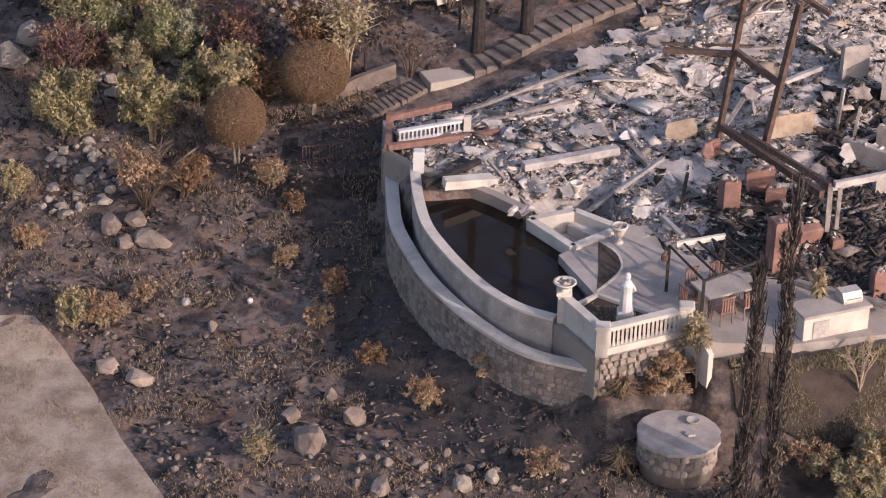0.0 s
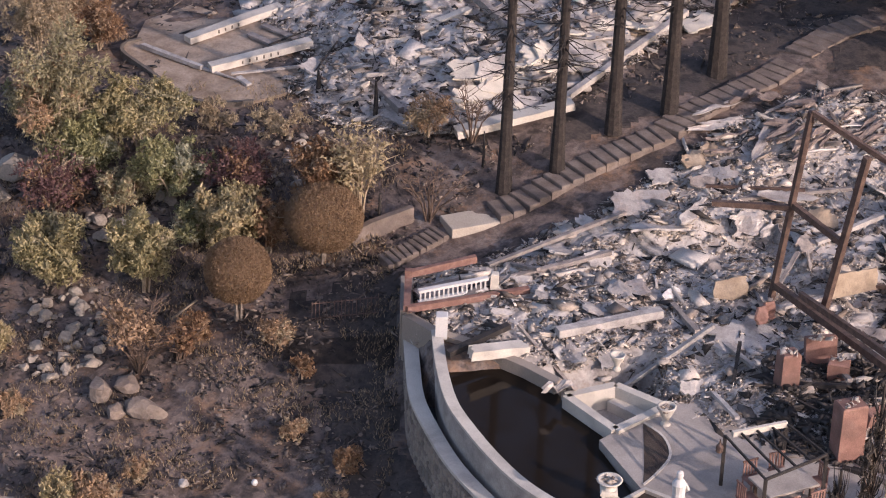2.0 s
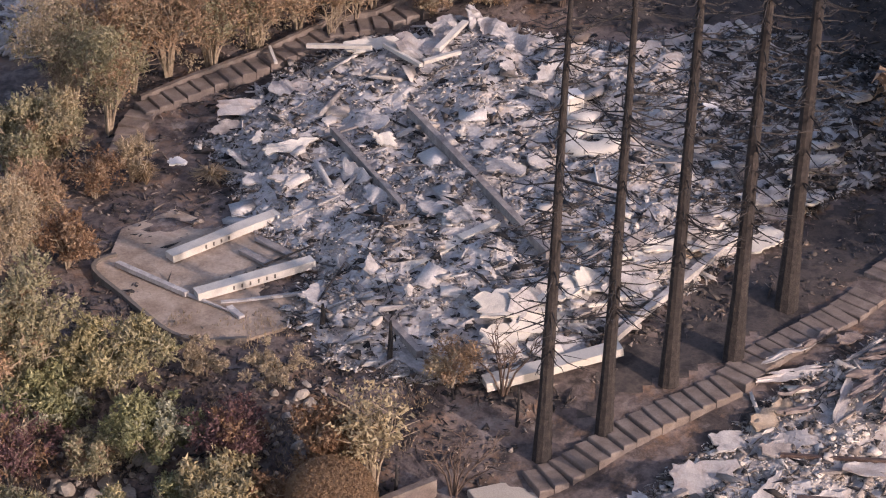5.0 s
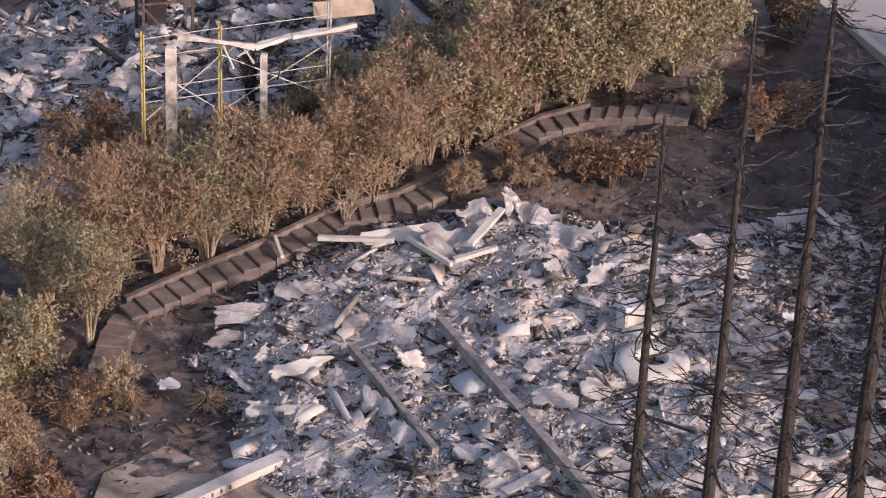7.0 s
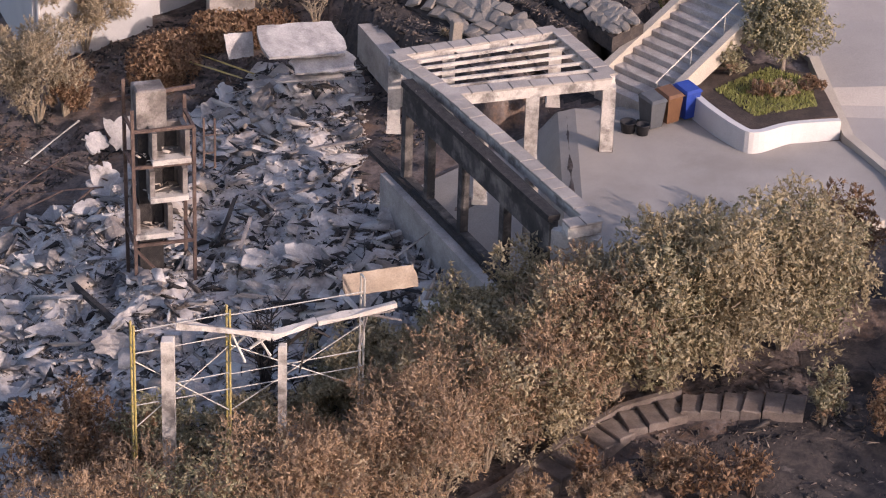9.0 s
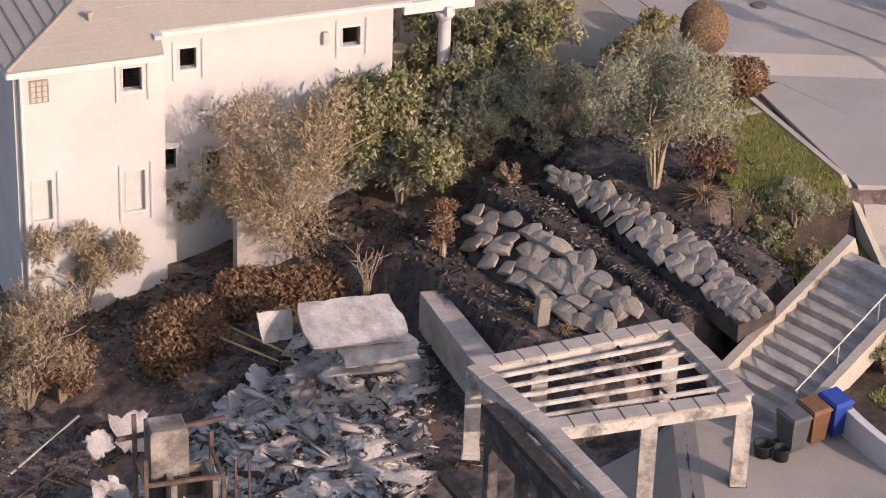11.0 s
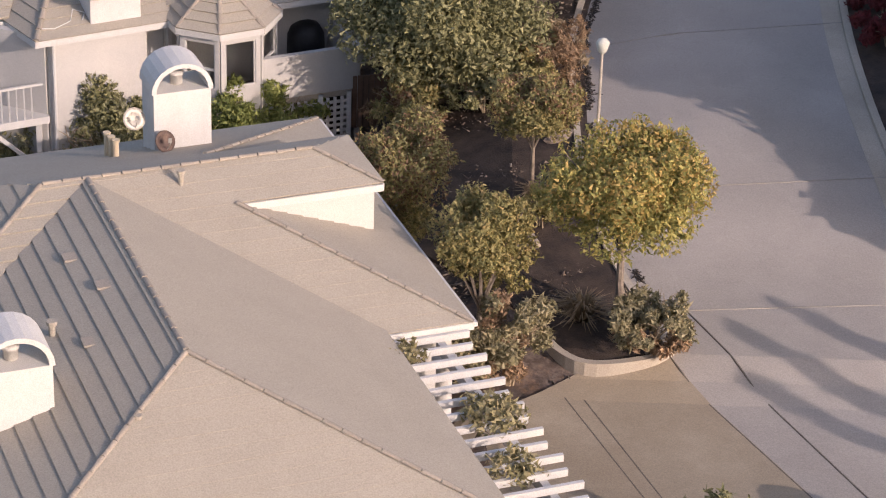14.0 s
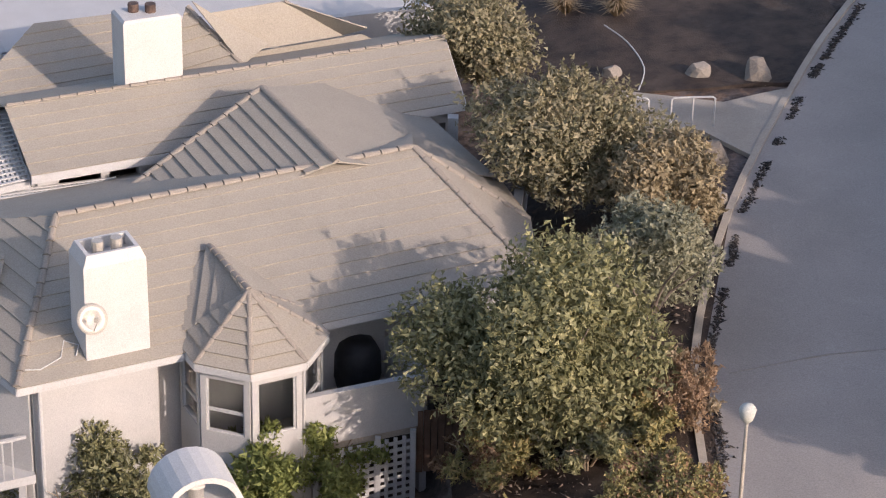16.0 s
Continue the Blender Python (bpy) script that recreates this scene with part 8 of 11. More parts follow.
stick(onC, -17.34, 132.68, 2.4, 0.04, -25, 0.4, "steel", "bent_thin_rusted_rod lying in the debris".replace("_", " "), 70 + 0, "fallen_stick")
stick(onC, -17.43, 132.13, 2.2, 0.04, 30, 0.5, "steel", "bent_thin_rusted_rod lying in the debris".replace("_", " "), 70 + 1, "fallen_stick")
stick(onC, -16.52, 131.60, 2.6, 0.04, -12, 0.4, "steel", "bent_thin_rusted_rod lying in the debris".replace("_", " "), 70 + 2, "fallen_stick")
stick(onC, -17.62, 131.04, 2.4, 0.04, 15, 0.5, "steel", "bent_thin_rusted_rod lying in the debris".replace("_", " "), 70 + 3, "fallen_stick")
stick(onC, -17.10, 133.50, 2.2, 0.04, 45, 0.5, "galv", "bent_thin_pale_rod lying in the debris".replace("_", " "), 70 + 4, "fallen_stick")
stick(onC, -15.93, 132.30, 2.0, 0.04, -40, 0.4, "steel", "bent_thin_rusted_rod lying in the debris".replace("_", " "), 70 + 5, "fallen_stick")
stick(onC, -18.05, 132.87, 2.4, 0.04, -35, 0.5, "steel", "bent_thin_rusted_rod lying in the debris".replace("_", " "), 70 + 6, "fallen_stick")
stick(onC, -16.19, 130.39, 2.4, 0.05, 60, 0.4, "steel", "bent_thin_rusted_rod lying in the debris".replace("_", " "), 70 + 7, "fallen_stick")
stick(onC, -17.89, 130.02, 2.4, 0.05, -50, 0.5, "steel", "bent_thin_rusted_rod lying in the debris".replace("_", " "), 70 + 8, "fallen_stick")
stick(onC, -14.71, 124.32, 3.0, 0.16, -60, 0.3, "char", "long_charred_beam lying in the debris".replace("_", " "), 70 + 9, "fallen_stick")
stick(onC, -10.13, 128.67, 2.6, 0.1, 20, 0.3, "timber", "grey_scorched_beam lying in the debris".replace("_", " "), 70 + 10, "fallen_stick")
stick(onC, -8.99, 131.55, 3.0, 0.1, 12, 0.3, "timber", "grey_scorched_beam lying in the debris".replace("_", " "), 70 + 11, "fallen_stick")
stick(onC, -10.76, 126.23, 1.8, 0.1, 80, 0.5, "timber", "grey_scorched_beam lying in the debris".replace("_", " "), 70 + 12, "fallen_stick")
stick(onC, -7.30, 125.97, 2.0, 0.14, 25, 0.3, "slab", "pale_broken_beam lying in the debris".replace("_", " "), 70 + 13, "fallen_stick")
stick(onC, -11.34, 127.64, 1.6, 0.1, 75, 0.6, "char", "charred_beam lying in the debris".replace("_", " "), 70 + 14, "fallen_stick")
stick(onC, -9.45, 122.93, 2.4, 0.1, -20, 0.3, "char", "charred_beam lying in the debris".replace("_", " "), 70 + 15, "fallen_stick")
stick(onC, -8.05, 128.91, 2.2, 0.08, 80, 0.5, "timber", "grey_scorched_beam lying in the debris".replace("_", " "), 70 + 16, "fallen_stick")
stick(onC, -12.02, 136.46, 2.6, 0.04, -45, 0.6, "yellow", "yellow_scaffold_tube lying in the debris".replace("_", " "), 70 + 17, "fallen_stick")
stick(onC, -12.43, 136.34, 2.6, 0.04, -42, 0.6, "yellow", "yellow_scaffold_tube lying in the debris".replace("_", " "), 70 + 18, "fallen_stick")
stick(onC, -11.52, 135.18, 2.2, 0.04, -45, 0.4, "galv", "pale_metal_tube lying in the debris".replace("_", " "), 70 + 19, "fallen_stick")
rngc = np.random.default_rng(77)
for i in range(70):
    x, y, z = where_c(rngc)
    if x > -20:
        debris(onC, x, y, rngc.uniform(0.7, 1.9), rngc.uniform(0.35, 0.95), rngc.uniform(-70, 70), rngc.uniform(5, 45), rngc.normal() * 9, ("slab", "sheet", "poolwall", "slab", "timber")[i % 5], rngc.uniform(0.12, 0.4), 2000 + i)
# roof plates that slid off as flat sheets
slab(-9.63, 134.61, 6.55, 2.7, 1.7, 0.09, 22, 14, 4, "large flat white roof panel lying tilted on debris", 560, "slab", "roof_sheet", 0.05)
slab(-8.94, 134.16, 6.1, 2.2, 1.2, 0.07, 20, 18, 4, "grey roof panel below a white one", 561, "slab", "roof_sheet", 0.1)
slab(-9.32, 133.78, 5.7, 2.2, 0.3, 0.07, 20, 12, 4, "thin pale panel edge below the roof panels", 562, "slab", "roof_sheet", 0.1)
slab(-11.51, 134.87, 6.2, 0.9, 0.8, 0.06, 20, 70, 0, "white upright panel beside the roof panels", 563, "slab", "wall_sheet", 0.05)
tagged(part("concrete_path", prism([(-8.0, 136.95), (-7.44, 137.1), (-5.95, 133.6), (-6.6, 133.4)], 5.0, 6.12), M["poolwall"]), "grey concrete strip along the house edge", "pavement", kind="structure")

# chimney tower left standing in a steel frame
cx, cy, cz = -12.95, 125.6, 3.1
tower = thing("chimney_tower", "gutted chimney stack standing in a rusted steel angle frame", "chimney", at=(cx, cy, cz), turn=18)
tower.matrix_world = pose(cx, cy, cz, 0, 0, 18) @ Matrix.Diagonal((1.32, 1.2, 1.07, 1))
for sx, sy, h in ((-0.62, -0.45, 5.2), (0.62, -0.45, 4.6), (-0.62, 0.5, 5.6), (0.62, 0.5, 5.0)):
    part("steel_post", beam(Vector((sx, sy, 0)), Vector((sx * 1.02, sy, h)), 0.07, 0.07), M["steel"], tower)
for zz in (1.4, 3.6, 4.6):
    part("steel_rail", beam(Vector((-0.62, -0.45, zz)), Vector((0.62, -0.45, zz)), 0.06, 0.08), M["steel"], tower)
    part("steel_rail", beam(Vector((0.62, -0.45, zz)), Vector((0.62, 0.5, zz)), 0.06, 0.08), M["steel"], tower)
    part("steel_rail", beam(Vector((-0.62, -0.45, zz)), Vector((-0.62, 0.5, zz)), 0.06, 0.08), M["steel"], tower)
part("flue_core", box(0.5, 0.5, 4.4, -0.2, 0.25), M["char"], tower, "sooty black flue core")
part("flue_head", box(0.62, 0.6, 1.1, -0.15, 0.3, 4.35, bevel=0.04), M["sooty"], tower, "grey plastered flue head")
for k, (zz, dx) in enumerate(((1.75, -0.22), (2.75, 0.1), (3.8, 0.16))):
    part("firebox", join(box(0.1, 0.7, 0.8, dx - 0.34, -0.1, zz - 0.1), box(0.1, 0.7, 0.8, dx + 0.34, -0.1, zz - 0.1), box(0.7, 0.7, 0.1, dx, -0.1, zz - 0.14), box(0.7, 0.12, 0.75, dx, 0.25, zz - 0.1)), M["sooty"], tower, "opened soot-stained plaster firebox")
    part("ledge", box(0.8, 0.3, 0.14, dx, -0.38, zz - 0.16), M["scorched"], tower)
    part("throat", box(0.46, 0.04, 0.5, dx, 0.16, zz), M["char"], tower)
part("brace", beam(Vector((-0.62, -0.45, 1.3)), Vector((0.1, -0.5, 0.2)), 0.06, 0.06), M["steel"], tower)
part("side_ladder", join(beam(Vector((0.95, 0.1, 3.1)), Vector((0.95, 0.1, 4.5)), 0.04, 0.04), beam(Vector((1.2, 0.2, 3.0)), Vector((1.2, 0.2, 4.4)), 0.04, 0.04), beam(Vector((0.95, 0.1, 3.5)), Vector((1.2, 0.2, 3.45)), 0.03, 0.03), beam(Vector((0.95, 0.1, 4.0)), Vector((1.2, 0.2, 3.95)), 0.03, 0.03)), M["steel"], tower)
rngc = np.random.default_rng(64)
v, f = shards(rngc, lambda q: (q.normal() * 0.25, q.normal() * 0.2, float(q.choice([1.7, 2.75, 3.7]))), 120, 0.05, 0.2, 0.08)
tagged(big_mesh("loose_plaster", v, f, M["rubble_warm"], tower), kind="stuff")
part("side_bar", beam(Vector((-0.9, 0.6, 5.0)), Vector((0.9, 0.7, 5.1)), 0.06, 0.1), M["steel"], tower)

# scaffold along the street front
scaf = thing("scaffold", "yellow steel scaffold frames with pale cross braces", "scaffold")
SC = [Vector((-12.35, 113.95, 0)), Vector((-10.2, 114.85, 0)), Vector((-7.1, 116.1, 0))]
for i, p in enumerate(SC):
    off = Vector((-0.32, 0.75, 0))
    g = ground_height(p.x, p.y)
    tops = 8.35 if i < 2 else 8.6
    for q in (p, p + off * 0.3):
        part("standard", tube([(q.x, q.y, g), (q.x, q.y, tops)], 0.03, 8), M["yellow" if i < 2 else "galv"], scaf)
    for k in range(8):
        zz = g + 0.7 + k * 0.62
        part("rung", tube([(p.x, p.y, zz), (p.x + off.x * 0.3, p.y + off.y * 0.3, zz)], 0.02, 6), M["yellow" if i < 2 else "galv"], scaf)
for p, q in zip(SC, SC[1:]):
    for a, b in ((8.2, 8.25), (7.6, 7.65), (6.6, 6.65), (6.2, 6.2)):
        part("ledger", tube([(p.x, p.y, a), (q.x, q.y, b)], 0.015, 6), M["galv"], scaf)
    for a, b in ((5.6, 7.4), (7.4, 5.6)):
        part("brace", tube([(p.x, p.y, a), (q.x, q.y, b)], 0.016, 6), M["galv"], scaf)
porch = thing("burnt_porch", "white scorched porch posts under a sagging broken header", "porch")
PH = [Vector((-11.42, 114.57, 8.10)), Vector((-9.23, 114.83, 7.70)), Vector((-8.19, 115.19, 7.90)), Vector((-6.35, 115.95, 8.00))]
for a, b in zip(PH, PH[1:]):
    part("header", beam(a, b, 0.2, 0.13, 0.05), M["scorched"], porch)
for p, k in ((Vector((-11.59, 114.17, 7.90)), 0.3), (Vector((-8.96, 114.77, 7.50)), 0.2)):
    part("post", box(k, k, p.z - 2.8, p.x, p.y, 2.8, bevel=0.02), M["scorched"], porch)
rngp = np.random.default_rng(66)
for i in range(16):
    k = i % 3
    p = PH[k].lerp(PH[k + 1], rngp.random()) + Vector((0, 0, -0.1))
    q = p + Vector((rngp.normal() * 0.5, rngp.normal() * 0.2, -0.4 - 0.9 * rngp.random() if i % 2 else rngp.normal() * 0.15))
    part("broken_lath", beam(p, q, 0.05, 0.04, 0.01), M[("cream", "char", "timber")[i % 3]], porch)
slab(-6.76, 116.94, 8.10, 1.9, 0.55, 0.06, 20, 55, 0, "pale boarded panel leaning on the scaffold", 565, "tan_panel", "boarded_sheet", 0.03)
bare_bush(-9.60, 118.38, 0.8, 3.6, "charred narrow shrub behind the scaffold", 566, "char", 12, 8)

# carport with tiled caps
carport = thing("carport", "white scorched carport with square posts, tiled beam caps and bare purlins", "carport")
CP = {"a": Vector((-6.71, 129.36, 8.55)), "b": Vector((-2.14, 131.48, 8.55)), "c": Vector((-0.74, 128.37, 8.55)), "e": Vector((-5.19, 126.91, 8.55)), "d": Vector((-1.55, 119.75, 8.55))}


def cap_beam(p, q, width=0.46):
    d = (q - p)
    n = max(1, round(d.length / 0.58))
    part("fascia_beam", beam(p - Vector((0, 0, 0.2)), q - Vector((0, 0, 0.2)), width * 0.72, 0.32, 0.006), M["scorched"], carport)
    yaw = math.degrees(math.atan2(d.y, d.x))
    me = bpy.data.meshes.new("cap_tile")
    g = box(d.length / n - 0.025, width, 0.06, bevel=0.012)
    me.from_pydata([tuple(v) for v in g[0]], [], g[1])
    me.materials.append(M["deck"])
    for i in range(n):
        c = p + d * (i + 0.5) / n
        piece("cap_tile", me, carport, pose(c.x, c.y, c.z - 0.04 + random.uniform(-0.008, 0.008), random.uniform(-1, 1), 0, yaw))


for a, b in (("a", "b"), ("b", "c"), ("c", "e"), ("e", "a"), ("e", "d")):
    cap_beam(CP[a], CP[b])
tip = CP["d"] + Vector((0.05, -0.1, 0))
cap_beam(tip + Vector((-0.75, -0.3, 0)), tip + Vector((0.1, 0.1, 0)))
POSTS = [CP["a"], CP["c"], CP["e"] + (CP["c"] - CP["e"]) * 0.52, CP["a"] + (CP["b"] - CP["a"]) * 0.33, CP["b"], CP["e"] + (CP["d"] - CP["e"]) * 0.25, CP["e"] + (CP["d"] - CP["e"]) * 0.6, CP["d"] + Vector((-0.1, 0.3, 0))]
for p in POSTS:
    part("post", join(box(0.36, 0.36, 2.1, p.x, p.y, 6.15), box(0.42, 0.42, 0.12, p.x, p.y, 6.15)), M["scorched"], carport)
for i in range(5):
    f = 0.18 + 0.16 * i
    a = CP["a"] + (CP["e"] - CP["a"]) * f
    b = CP["b"] + (CP["c"] - CP["b"]) * f
    part("purlin", beam(a - Vector((0, 0, 0.1)), b - Vector((0, 0, 0.1)), 0.07, 0.09), M["scorched"], carport)
for f in (0.35, 0.7):
    a = CP["a"] + (CP["b"] - CP["a"]) * f
    b = CP["e"] + (CP["c"] - CP["e"]) * f
    part("tie", beam(a - Vector((0, 0, 0.2)), b - Vector((0, 0, 0.2)), 0.05, 0.06), M["char"], carport)

# burnt-out wall with door openings along the drive


def pierced_wall(parent, p, q, z0, z1, thick, holes, mat, name="wall_panel", top=None):
    """An upright wall from p to q with real openings (s0, s1, za, zb)."""
    p, q = Vector((*p, 0)), Vector((*q, 0))
    L = (q - p).length
    d = (q - p) / L
    yaw = math.degrees(math.atan2(d.y, d.x))
    ss = sorted({0.0, L, *[h[0] for h in holes], *[h[1] for h in holes]})
    zs = sorted({z0, z1, *[h[2] for h in holes], *[h[3] for h in holes]})
    solid = {}
    for i, (a, b) in enumerate(zip(ss, ss[1:])):
        for j, (c, e) in enumerate(zip(zs, zs[1:])):
            solid[i, j] = not any(h[0] < (a + b) / 2 < h[1] and h[2] < (c + e) / 2 < h[3] for h in holes)
    m = pose(p.x, p.y, 0, 0, 0, yaw)
    idx, vv, ff = {}, [], []

    def at(i, j, k):
        if (i, j, k) not in idx:
            idx[i, j, k] = len(vv)
            vv.append(m @ Vector((ss[i], (k - 0.5) * thick, zs[j])))
        return idx[i, j, k]

    for (i, j), ok in solid.items():
        if not ok:
            continue
        ff.append((at(i, j, 0), at(i + 1, j, 0), at(i + 1, j + 1, 0), at(i, j + 1, 0)))
        ff.append((at(i, j + 1, 1), at(i + 1, j + 1, 1), at(i + 1, j, 1), at(i, j, 1)))
        for (di, dj), (e0, e1) in {(-1, 0): ((i, j + 1), (i, j)), (1, 0): ((i + 1, j), (i + 1, j + 1)), (0, -1): ((i, j), (i + 1, j)), (0, 1): ((i + 1, j + 1), (i, j + 1))}.items():
            if not solid.get((i + di, j + dj), False):
                ff.append((at(*e0, 0), at(*e0, 1), at(*e1, 1), at(*e1, 0)))
    return part(name, (vv, ff), M[mat], parent)


garage = thing("burnt_wall", "fire-blackened wall with empty door openings beside the drive", "wall", kind="structure")
pierced_wall(garage, (-6.35, 127.9), (-2.5, 120.0), 5.3, 8.25, 0.24, [(0.25, 1.5, 5.55, 7.5), (1.72, 3.6, 5.55, 7.5), (3.82, 6.05, 5.55, 7.5), (6.3, 7.8, 5.55, 7.5), (8.05, 8.6, 5.55, 7.3)], "blackwall")
pierced_wall(garage, (-6.9, 128.3), (-2.9, 119.6), 2.5, 5.35, 0.3, [], "poolwall", "lower_wall")
part("sill_beam", beam(Vector((-7.3, 129.6, 5.42)), Vector((-2.6, 119.95, 5.42)), 0.3, 0.14, 0.015), M["char"], garage)
for i in range(9):
    f = (i + 0.5) / 9
    c = Vector((-6.42, 127.85, 8.4)).lerp(Vector((-2.6, 119.95, 8.4)), f)
    part("flaked_plate", beam(c - Vector((-0.14, 0.28, 0)) * random.uniform(0.6, 1.3), c + Vector((-0.14, 0.28, 0)) * random.uniform(0.5, 1.2), 0.07, 0.05, 0.01), M[("galv", "char", "timber")[i % 3]], garage)
part("top_plate", beam(Vector((-6.35, 127.9, 8.35)), Vector((-2.5, 120.0, 8.35)), 0.34, 0.16, 0.02), M["char"], garage)
part("end_wall", ribbon([(-2.5, 120.0), (-1.35, 119.5)], 0.3, 4.5, 8.1), M["scorched"], garage)

sheet("drive", [(-6.4, 129.2), (-5.2, 126.9), (-2.4, 120.9), (-1.2, 119.2), (0.2, 119.7), (4.72, 122.43), (5.77, 123.89), (7.3, 124.6), (7.0, 127.6), (5.95, 129.4), (4.5, 129.1), (3.35, 128.5), (2.2, 129.9), (1.45, 131.5), (0.9, 131.0), (-0.6, 132.4), (-2.2, 131.6)], 0.05, M["drive"], "smooth pale blotched concrete drive, toned down for shade", "pavement")
sheet("side_road", [(5.6, 133.5), (6.2, 129.4), (7.2, 127.0), (7.65, 124.4), (8.42, 122.3), (10.1, 118.9), (13, 112), (26, 112), (26, 139.9), (9, 139.9), (4.25, 142.1), (1.62, 145.1), (1.0, 144.6), (2.9, 139.4), (3.78, 136.9)], 0.05, M["road"], "pale concrete road beside the drive", "road")
part("curb", ribbon([(5.6, 133.5), (6.2, 129.4), (7.2, 127.0), (7.65, 124.4), (8.42, 122.3), (10.1, 118.9)], 0.3, 5.5, lambda x, y: ground_height(x, y) + 0.24), M["concrete"])
tagged(bpy.data.objects["curb"], "pale concrete curb with leaf litter", "kerb", kind="structure")
planter = thing("planter_wall", "smooth white curved planter wall beside the drive", "wall", kind="structure")
part("wall_core", ribbon(curve_points([(1.47, 131.75, 0), (2.17, 130.1, 0), (3.0, 128.75, 0), (3.5, 128.5, 0), (4.5, 129.2, 0), (5.95, 129.7, 0)], 5), 0.2, 5.8, lambda x, y: 6.95 - 0.05 * (x - 3)), M["trim"], planter)
tagged(part("planter_lawn", prism([(1.6, 131.9), (2.25, 130.2), (3.1, 128.9), (3.5, 128.65), (4.5, 129.35), (5.9, 129.8), (5.6, 132.5), (4.2, 133.4)], 6.0, 6.86), M["mulch"]), "raised planter bed with green grass and dark edges", "bed", kind="structure")
rngl = np.random.default_rng(31)
pl = [(x, y) for x, y in zip(rngl.uniform(2.4, 5.6, 9000), rngl.uniform(129.6, 133, 9000)) if inside([(2.5, 131.3), (3.5, 129.6), (5.4, 130.4), (5.3, 132.3), (4.2, 133.0)], x, y)]
gb2 = np.array(pl)
nbl = len(gb2)
vb = np.zeros((nbl, 3, 3))
vb[:, :, :2] = gb2[:, None, :] + rngl.normal(size=(nbl, 3, 2)) * 0.018
vb[:, :, 2] = 6.86
vb[:, 2, 2] += 0.06 + 0.06 * rngl.random(nbl)
tagged(big_mesh("planter_grass", vb.reshape(-1, 3), np.arange(3 * nbl).reshape(-1, 3), LEAF["grass"]), "green lawn grass in the raised planter", "grass", kind="stuff")
shrub(3.77, 131.02, 40 / V, 30 / V, "rust", "low_rust-brown_plant_in_the_planter".replace("_", " "), 860 + 0, int(300), 0.07, bare=0.05, z=6.8)
shrub(4.43, 131.07, 45 / V, 30 / V, "brown", "low_brown_plant_in_the_planter".replace("_", " "), 860 + 1, int(300), 0.07, bare=0.05, z=6.8)
shrub(5.28, 131.40, 45 / V, 30 / V, "rust", "low_rust-brown_plant_in_the_planter".replace("_", " "), 860 + 2, int(300), 0.07, bare=0.05, z=6.8)
shrub(3.04, 132.41, 50 / V, 50 / V, "olive", "olive_plant_in_the_planter".replace("_", " "), 860 + 3, int(500), 0.08, bare=0.05, z=6.8)

tree(4.63, 132.84, 0.7, 2.7, 2.0, "olive", "small olive tree in the raised planter", 866, 5200, 0.09, 0.06, 16, z=6.86)

# stair beside the carport
stairC = thing("side_stair", "broad pale concrete stair with a white side wall and steel handrail", "stairs", kind="structure")
s0, s1 = Vector((0.05, 131.6)), Vector((3.1, 134.5))
d = (s1 - s0).normalized()
for i in range(12):
    c = s0 + (s1 - s0) * i / 11
    ob = part("step", box(0.42, 2.3, 0.5, 0, 0, -0.32, bevel=0.015), M["poolwall"], stairC)
    ob.matrix_basis = pose(c.x, c.y, 6.35 + 0.175 * i, 0, 0, math.degrees(math.atan2(d.y, d.x)))
nrm = Vector((-d.y, d.x))
for k, mat, hh in ((1.25, "concrete", 0.35), (-1.25, "concrete", 0.3)):
    a, b = s0 + nrm * k - d * 0.3, s1 + nrm * k + d * 0.4
    part("side_wall", beam(Vector((*a, 6.35)), Vector((*b, 8.55)), 0.26, 0.55, 0.01), M[mat], stairC)
ra, rb = Vector((*(s0 - nrm * 1.0), 7.2)), Vector((*(s1 - nrm * 1.0), 9.2))
part("handrail", tube([ra, rb], 0.022, 8), M["galv"], stairC)
for f in (0.02, 0.35, 0.68, 0.98):
    p = ra + (rb - ra) * f
    part("rail_post", tube([p - Vector((0, 0, 0.85)), p], 0.018, 6), M["galv"], stairC)


def wheelie_bin(x, y, z, yaw, mat, label):
    t = thing("wheelie_bin", label, "bin", "bins beside the stair", at=(x, y, z), turn=yaw)
    v = [(-0.21, -0.23, 0.08), (0.21, -0.23, 0.08), (0.21, 0.25, 0.08), (-0.21, 0.25, 0.08), (-0.27, -0.3, 0.9), (0.27, -0.3, 0.9), (0.27, 0.32, 0.95), (-0.27, 0.32, 0.95)]
    part("body", (v, BOX_F), M[mat], t)
    lv = [(-0.29, -0.35, 0.9), (0.29, -0.35, 0.9), (0.29, 0.35, 0.96), (-0.29, 0.35, 0.96), (-0.24, -0.28, 0.97), (0.24, -0.28, 0.97), (0.24, 0.28, 1.04), (-0.24, 0.28, 1.04)]
    part("lid", (lv, BOX_F), M[mat], t)
    for sx in (-0.24, 0.24):
        w2 = part("wheel", tube([(sx - 0.03, 0.24, 0.11), (sx + 0.03, 0.24, 0.11)], 0.11, 12), M["black"], t)
    part("handle", tube([(-0.2, 0.38, 0.92), (0.2, 0.38, 0.92)], 0.018, 6), M[mat], t)


